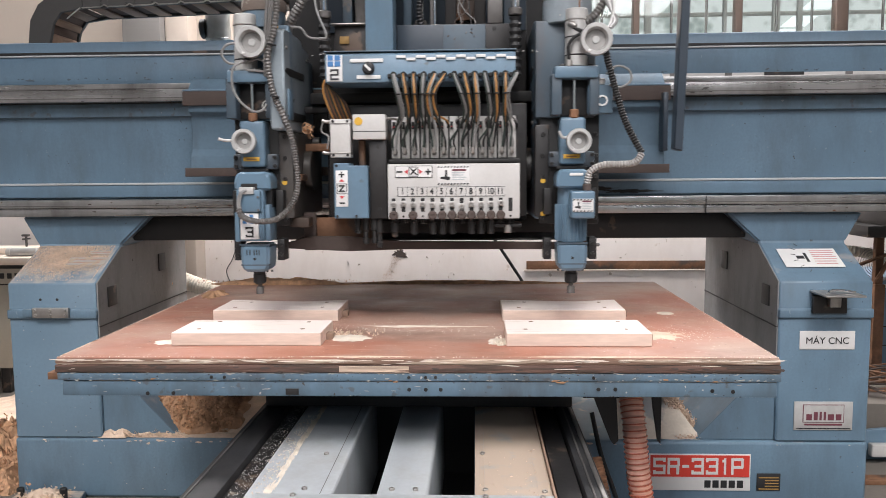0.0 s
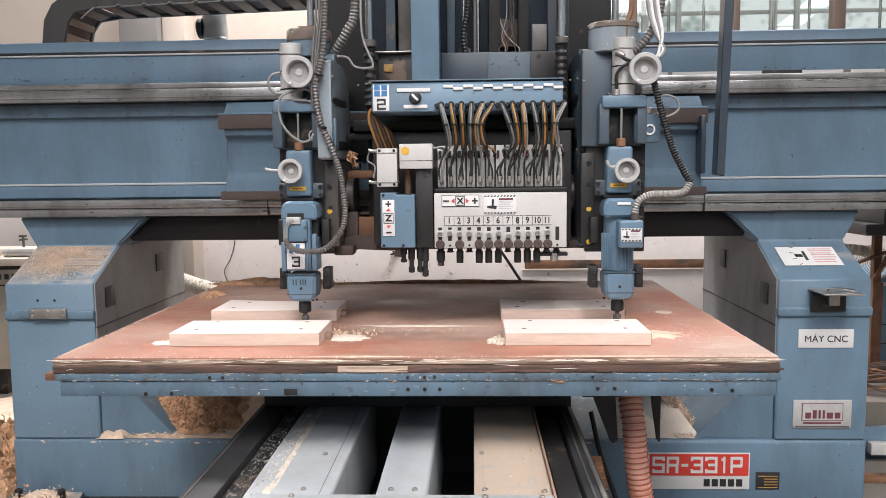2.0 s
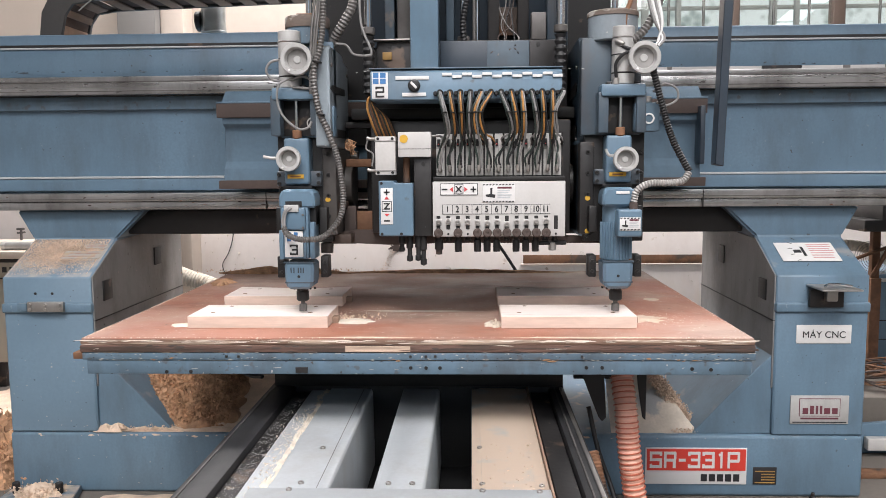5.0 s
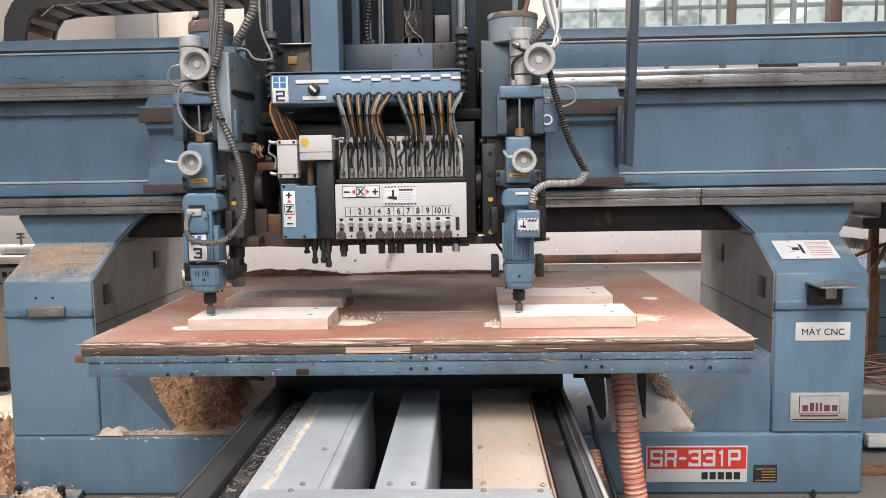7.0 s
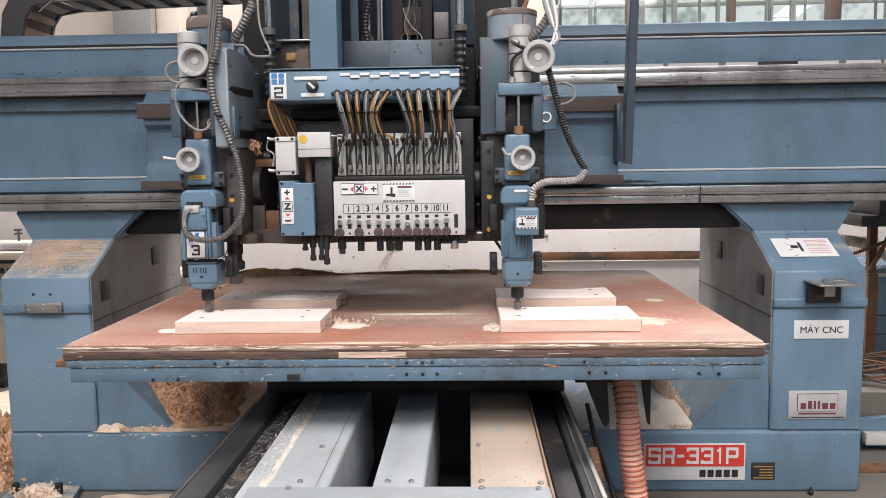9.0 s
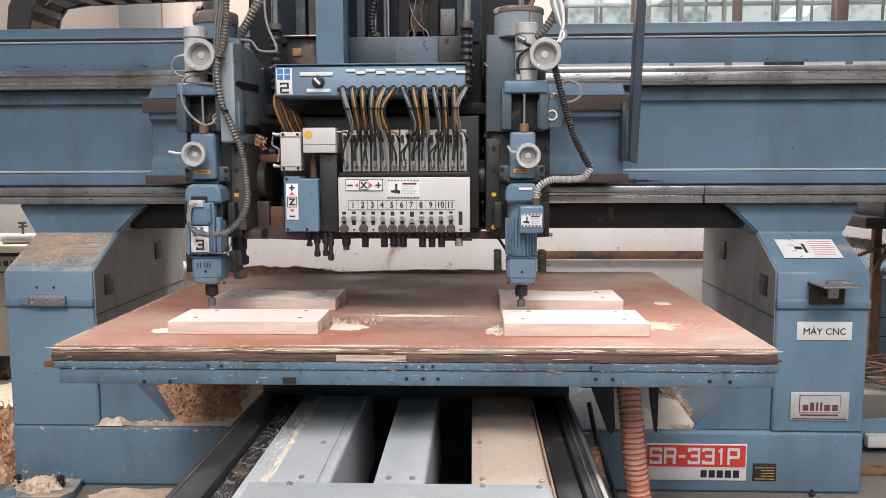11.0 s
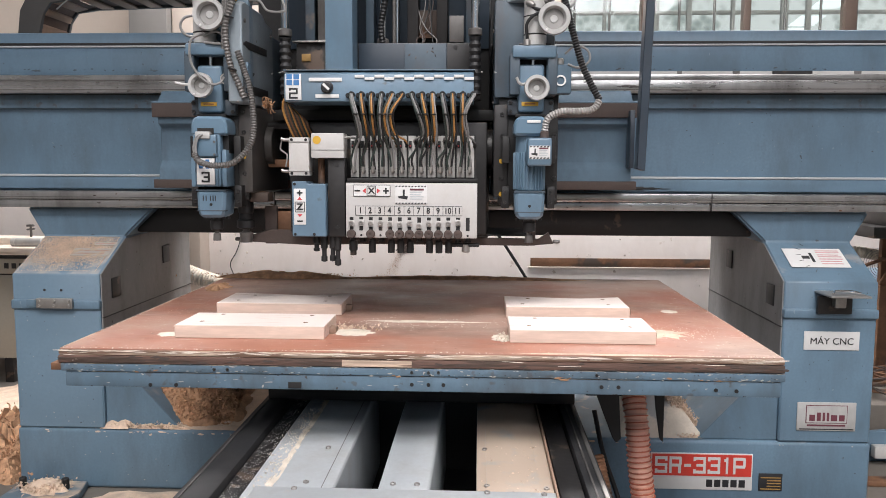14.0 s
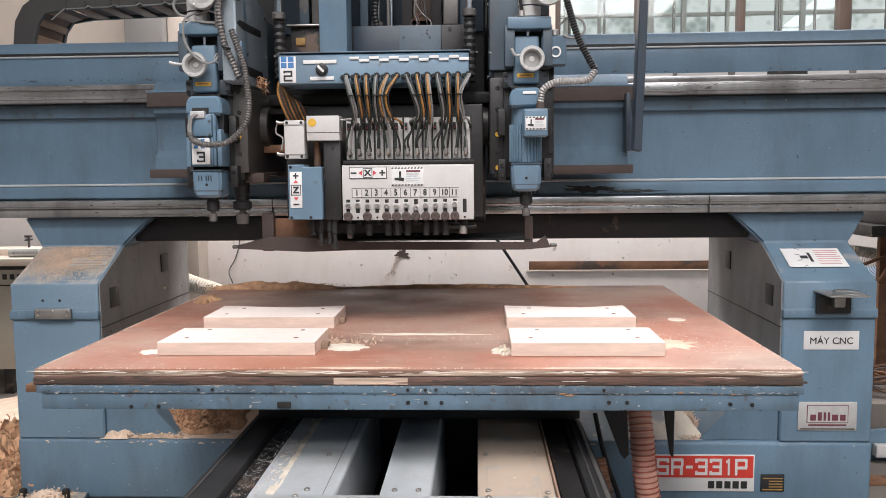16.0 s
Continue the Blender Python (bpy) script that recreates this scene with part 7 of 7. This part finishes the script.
for x in (-3.8, -3.15):
    part("leg", box(x, x + 0.06, 5.02, 5.08, FLOOR, 0.10, 0.004), BLACK, bench)
for k in range(4):
    part("bar", box(-3.10 + k * 0.05, -3.07 + k * 0.05, 4.988, 4.99, 0.70, 0.735, 0), INK, bench)
lg = thing("timber_offcut", (-3.1, 5.1, 0.84), "short pale timber offcut on the bench", "timber")
part("board", box(-3.5, -2.98, 5.15, 5.35, 0.8405, 0.885, 0.004), WOOD, lg)
pn = thing("air_cylinder", (-2.95, 5.05, 0.84), "grey pneumatic cylinder lying on the bench", "pneumatic cylinder")
part("barrel", cyl((-3.06, 5.05, 0.868), (1, 0, 0), 0.027, 0.19, 18), ALU, pn)
part("rod", cyl((-2.87, 5.05, 0.868), (1, 0, 0), 0.012, 0.08, 12), CHROME, pn)
part("end_cap", cyl((-3.075, 5.05, 0.868), (1, 0, 0), 0.029, 0.03, 18), WHITE_PLATE, pn)
vc = thing("bench_clamp", (-3.06, 5.25, 0.885), "small dark clamp standing on the bench", "clamp")
part("stem", cyl((-3.06, 5.25, 0.8855), (0, 0, 1), 0.008, 0.08, 10), WORN_BAR, vc)
part("jaw", box(-3.085, -3.04, 5.235, 5.265, 0.955, 0.97, 0.004), WORN_BAR, vc)
part("handle", cyl((-3.09, 5.25, 0.935), (1, 0, 0.1), 0.006, 0.06, 8), WORN_BAR, vc)

# ---------------------------------------------------------------- things behind, at the right
unit = thing("machine_cabinet", (2.9, 4.8, FLOOR), "dark blue steel machine cabinet standing behind", "cabinet")
part("body", box(2.385, 3.6, 4.8, 5.5, 0.12, 0.70, 0.008), BLUE, unit)
part("joint", box(2.384, 3.6, 4.797, 4.802, 0.415, 0.422, 0), BLACK, unit)
part("joint", box(2.384, 3.6, 4.797, 4.802, 0.300, 0.306, 0), BLACK, unit)
part("plinth", box(2.42, 3.55, 4.83, 5.45, FLOOR, 0.12, 0.004), RUST, unit)
part("label_strip", box(2.40, 2.55, 4.795, 4.8, 0.655, 0.675, 0.001), STICKER, unit, "white label strip")
fr = thing("steel_stand", (2.4, 4.55, FLOOR), "rust-brown angle-iron stand with dark head box", "stand")
part("head_box", box(2.17, 3.0, 4.45, 4.9, 0.985, 1.05, 0.006), DARK, fr)
part("head_box", box(2.26, 3.0, 4.44, 4.9, 1.05, 1.16, 0.006), DARK, fr)
part("post", box(2.305, 2.35, 4.62, 4.66, 0.70, 0.985, 0.003), RUST, fr)
part("post", box(2.8, 2.85, 4.62, 4.66, 0.70, 0.985, 0.003), RUST, fr)
part("brace", tube([(2.30, 4.60, 0.72), (2.36, 4.58, 0.85), (2.42, 4.60, 0.98)], 0.012, 8), RUST, fr)
part("brace", tube([(2.10, 4.60, 0.78), (2.28, 4.59, 0.85), (2.50, 4.60, 0.93)], 0.010, 8), RUST, fr)
part("foot", box(2.30, 2.36, 4.61, 4.67, FLOOR, 0.70, 0.003), RUST, fr)
single("dust_hose", tube([(1.85, 4.95, 0.86), (2.15, 4.9, 0.872), (2.40, 4.88, 0.85), (2.65, 5.0, 0.735), (2.9, 5.1, 0.734)], 0.030, 14, rib=0.005, pitch=0.02), WHITE_HOSE, "pale ribbed dust hose behind the column", "hose")
fan = thing("fan_guard", (2.40, 4.72, 0.70), "round wire fan guard", "fan")
for k in range(7):
    part("wire_ring", lathe((2.36, 4.74, 0.80), (0.1, -1, 0.15), [(0.02 + k * 0.014, 0), (0.023 + k * 0.014, 0.0015), (0.02 + k * 0.014, 0.003), (0.02 + k * 0.014, 0)], 28), BARE_STEEL, fan)
coil = thing("cable_coil", (2.25, 4.3, FLOOR), "coil of rusty brown wire on the floor", "wire coil")
for k in range(9):
    r = 0.11 + 0.012 * (k % 4)
    pts = [(2.28 + r * math.cos(a) * 1.3, 4.35 + 0.10 * math.sin(a) + 0.01 * k, 0.20 + 0.05 * math.sin(a + k) + 0.012 * (k % 3)) for a in (2 * math.pi * i / 12 for i in range(13))]
    part("loop", tube(pts, 0.006, 6, steps=4), RUST if k % 3 else BROWN, coil)
part("stand", box(2.0, 2.6, 4.2, 4.6, FLOOR, 0.12, 0.01), CONCRETE, coil, "dusty concrete block")
pan_t = thing("steel_tray", (2.1, 3.9, FLOOR), "blue steel tray with offcuts on the floor", "tray")
part("tray", prism([(1.84, -0.02), (2.6, 0.05), (2.6, 0.15), (1.84, 0.08)], "y", 3.85, 3.88, 0.003), BLUE, pan_t)
part("tray_floor", box(1.84, 2.6, 3.88, 4.15, FLOOR, -0.02, 0.003), BLUE_WORN, pan_t)
part("offcut", box(1.92, 2.2, 3.80, 3.845, -0.03, 0.03, 0.004), WHITE_PLATE, pan_t)
part("strip", box(1.75, 2.5, 3.55, 3.62, FLOOR, -0.045, 0.004), RUST, pan_t)


def film(name, m, rx, ry, seed, mat, label, parent=None, ragged=0.5):
    """Thin ragged film laid on a sloping or upright face: m puts its middle and plane."""
    bm = bmesh.new()
    off = Vector((seed * 5.3, seed * 2.1, 0))
    ring = []
    for i in range(60):
        a = 2 * math.pi * i / 60
        d = Vector((math.cos(a), math.sin(a), 0))
        e = 1 + ragged * noise.noise(d * 2.0 + off) + ragged * 0.6 * noise.noise(d * 7 + off)
        ring.append(bm.verts.new(m @ Vector((d.x * rx * e, d.y * ry * e, 0.0))))
    top = bm.verts.new(m @ Vector((0, 0, 0.002)))
    for i in range(60):
        bm.faces.new((top, ring[i], ring[(i + 1) % 60]))
    return single(name, bm, mat, label, "sawdust", "", "stuff", tuple(m.translation))


TILT = math.degrees(math.atan2(0.14, 0.27))


def shoulder_spot(r):
    x, v = r.gauss(-1.86, 0.10), r.gauss(0.18, 0.06)
    x, v = min(max(x, -2.03), -1.68), min(max(v, 0.02), 0.265)
    return x, CF + v, 0.896 + v * 0.14 / 0.27 + 0.0018


flakes("sawdust", 17000, shoulder_spot, 0.0042, SAWDUST, "tan sawdust film on the column shoulder", 22, (-1.86, CF + 0.17, 0.985))
FADED = material("faded_dusty_sticker", (0.36, 0.33, 0.30), 0.7, vary=0.15, scale=12, grain=90, bump=0.05, second=(0.40, 0.31, 0.23), patches=0.2, patch_scale=30)
FADED_RED = material("faded_red_print", (0.36, 0.22, 0.19), 0.7, vary=0.15, scale=12, grain=90, bump=0.0, second=(0.38, 0.30, 0.24), patches=0.2, patch_scale=40)
lab = thing("shoulder_sign", (-1.76, CF + 0.14, 0.97), "faded dusty sign with red print on the column shoulder", "sign")
sl_m = Matrix.Translation((-1.755, CF + 0.15, 0.9745)) @ pose(0, 0, 0, TILT)
for k, (x0, x1, v0, v1, mt) in enumerate(((-0.02, 0.085, 0.055, 0.085, FADED), (-0.09, 0.085, -0.03, 0.03, FADED), (-0.01, 0.08, 0.068, 0.076, FADED_RED), (-0.06, 0.08, 0.008, 0.016, FADED_RED), (-0.085, 0.06, -0.015, -0.008, FADED_RED))):
    b = box(x0, x1, v0, v1, 0.003 + 0.001 * (k > 1), 0.0038 + 0.001 * (k > 1), 0)
    bmesh.ops.transform(b, matrix=sl_m, verts=b.verts[:])
    part("bar" if k > 1 else "field", b, mt, lab)
STAIN = material("rusty_wall_stain", (0.56, 0.43, 0.35), 0.9, vary=0.3, scale=9, grain=40, bump=0.2)
flakes("wall_stain", 600, lambda r: ((lambda v: (-0.60 - 0.14 * v + r.gauss(0, 0.012 + 0.03 * v), WALL_Y - 0.0125, 0.73 - 0.26 * v))(r.random() ** 1.4)), 0.006, STAIN, "faint brown rust stain running down the wall", 41, (-0.66, WALL_Y, 0.62))
film("wall_stain", Matrix.Translation((-0.60, WALL_Y - 0.016, 0.73)) @ pose(0, 0, 0, 90), 0.05, 0.03, 9, BROWN, "dark hole chipped in the wall", ragged=0.7)
flakes("plaster_chips", 90, lambda r: (r.uniform(-2.2, 1.9), WALL_Y - 0.014, r.uniform(0.45, 0.95)), 0.02, PLASTER, "flaking plaster chips on the wall", 21, (0, WALL_Y, 0.7))
for k, (x, y, z, rx, rz, mt, what) in enumerate((
        (0.50, 3.5975, 1.284, 0.11, 0.015, BLACK, "black peeled paint patch on the beam"),
        (0.70, 3.5975, 1.274, 0.12, 0.007, BLACK, "black peeled paint patch on the beam"),
        (0.66, 3.5425, 1.722, 0.045, 0.006, WORN_BAR, "black grease smear on the guide rail"),
        (0.86, 3.5425, 1.705, 0.05, 0.004, WORN_BAR, "black grease smear on the guide rail"),
        (-2.03, 3.5835, 1.797, 0.022, 0.004, SMEAR, "dark oil mark on the beam"),
        (-1.48, 3.5835, 1.797, 0.02, 0.003, SMEAR, "dark oil mark on the beam"))):
    film("oil_stain", Matrix.Translation((x, y, z)) @ pose(0, 0, 0, 90), rx, rz, 50 + k, mt, what, ragged=0.9)


# ---------------------------------------------------------------- movement
def motions():
    # carriage: sideways along the beam and up and down
    DX = [(0.0, -0.164), (0.1, -0.130), (0.2, -0.095), (0.3, -0.058), (0.4, -0.025), (0.5, -0.0105), (1.0, -0.003), (1.5, 0.0), (4.2, 0.0), (5.55, 0.0), (5.8, -0.035), (6.3, -0.207), (6.5, -0.275), (6.65, -0.310), (6.8, -0.3275), (7.0, -0.3305), (9.2, -0.3305), (11.5, -0.327), (13.5, -0.326), (16.0, -0.329)]
    DZ = [(0.0, 0.087), (0.5, 0.087), (1.0, 0.028), (1.5, 0.0), (2.0, -0.016), (2.5, -0.034), (3.0, 0.004), (4.2, 0.004), (6.3, 0.004), (7.0, 0.004), (7.5, -0.013), (8.0, -0.033), (8.5, 0.001), (9.0, 0.003), (11.5, 0.004), (14.5, 0.004), (15.0, 0.037), (15.5, 0.086), (16.0, 0.085)]
    SLIDE = {-1: [(0, 0), (12.2, 0), (12.5, 0.018), (13.0, 0.071), (13.5, 0.121), (14.0, 0.149), (14.5, 0.164), (16.0, 0.164)],
             1: [(0, 0), (12.2, 0), (12.5, 0.013), (13.0, 0.043), (13.5, 0.094), (14.0, 0.138), (14.5, 0.158), (15.0, 0.163), (16.0, 0.163)]}
    SPIN = {-1: [(0, 0), (11.7, 0), (12.0, 0.020), (12.5, 0.116), (13.0, 0.170), (13.5, 0.215), (14.0, 0.245), (14.5, 0.258), (16.0, 0.260)],
            1: [(0, 0), (11.6, 0), (12.0, 0.055), (12.5, 0.122), (13.0, 0.152), (13.5, 0.204), (14.0, 0.246), (14.5, 0.263), (15.0, 0.270), (16.0, 0.272)]}

    def at(rows, t):
        for (a, u), (b, v) in zip(rows, rows[1:]):
            if a <= t <= b:
                k = (t - a) / (b - a)
                return u + (v - u) * k
        return rows[-1][1]

    def key(ob, *tracks):
        """Rows at all the times of the tracks, each track a way (x, y, z) and its rows."""
        times = sorted({t for _, rows in tracks for t, _ in rows})
        base = BASES[ob]
        out = []
        for t in times:
            p = base.copy()
            for way, rows in tracks:
                p += Vector(way) * at(rows, t)
            out.append((t, pose(*p)))
        walk(ob, out)

    X, Z = (1, 0, 0), (0, 0, 1)
    key(car, (X, DX), (Z, DZ))
    key(hood, (X, DX))
    for s in (-1, 1):
        key(SLIDES[s], (X, DX), (Z, DZ), (Z, SLIDE[s]))
        key(SPINDLES[s], (X, DX), (Z, DZ), (Z, SPIN[s]))
    key(spare, (X, DX), (Z, DZ), (Z, SLIDE[-1]), (Z, [(0, 0.05), (4.5, 0.05), (5.7, -0.104), (16.0, -0.104)]))
    key(chain, (X, [(t, v / 2) for t, v in DX]))
    # table and all that lies on it
    TAB = [(0.0, 0.0), (3.1, 0.0), (3.2, 0.018), (3.4, 0.088), (3.5, 0.125), (3.6, 0.150), (3.8, 0.177), (4.0, 0.185), (4.2, 0.186), (6.3, 0.187), (8.6, 0.187), (8.75, 0.16), (9.0, 0.085), (9.2, 0.022), (9.35, 0.0), (15.5, 0.0), (15.6, -0.006), (15.8, -0.067), (16.0, -0.130)]
    key(oh, ((0, 1, 0), [(t, v * 0.5) for t, v in TAB]))
    for ob in [table, *BLANKS, *ON_TABLE]:
        key(ob, ((0, 1, 0), TAB))


motions()
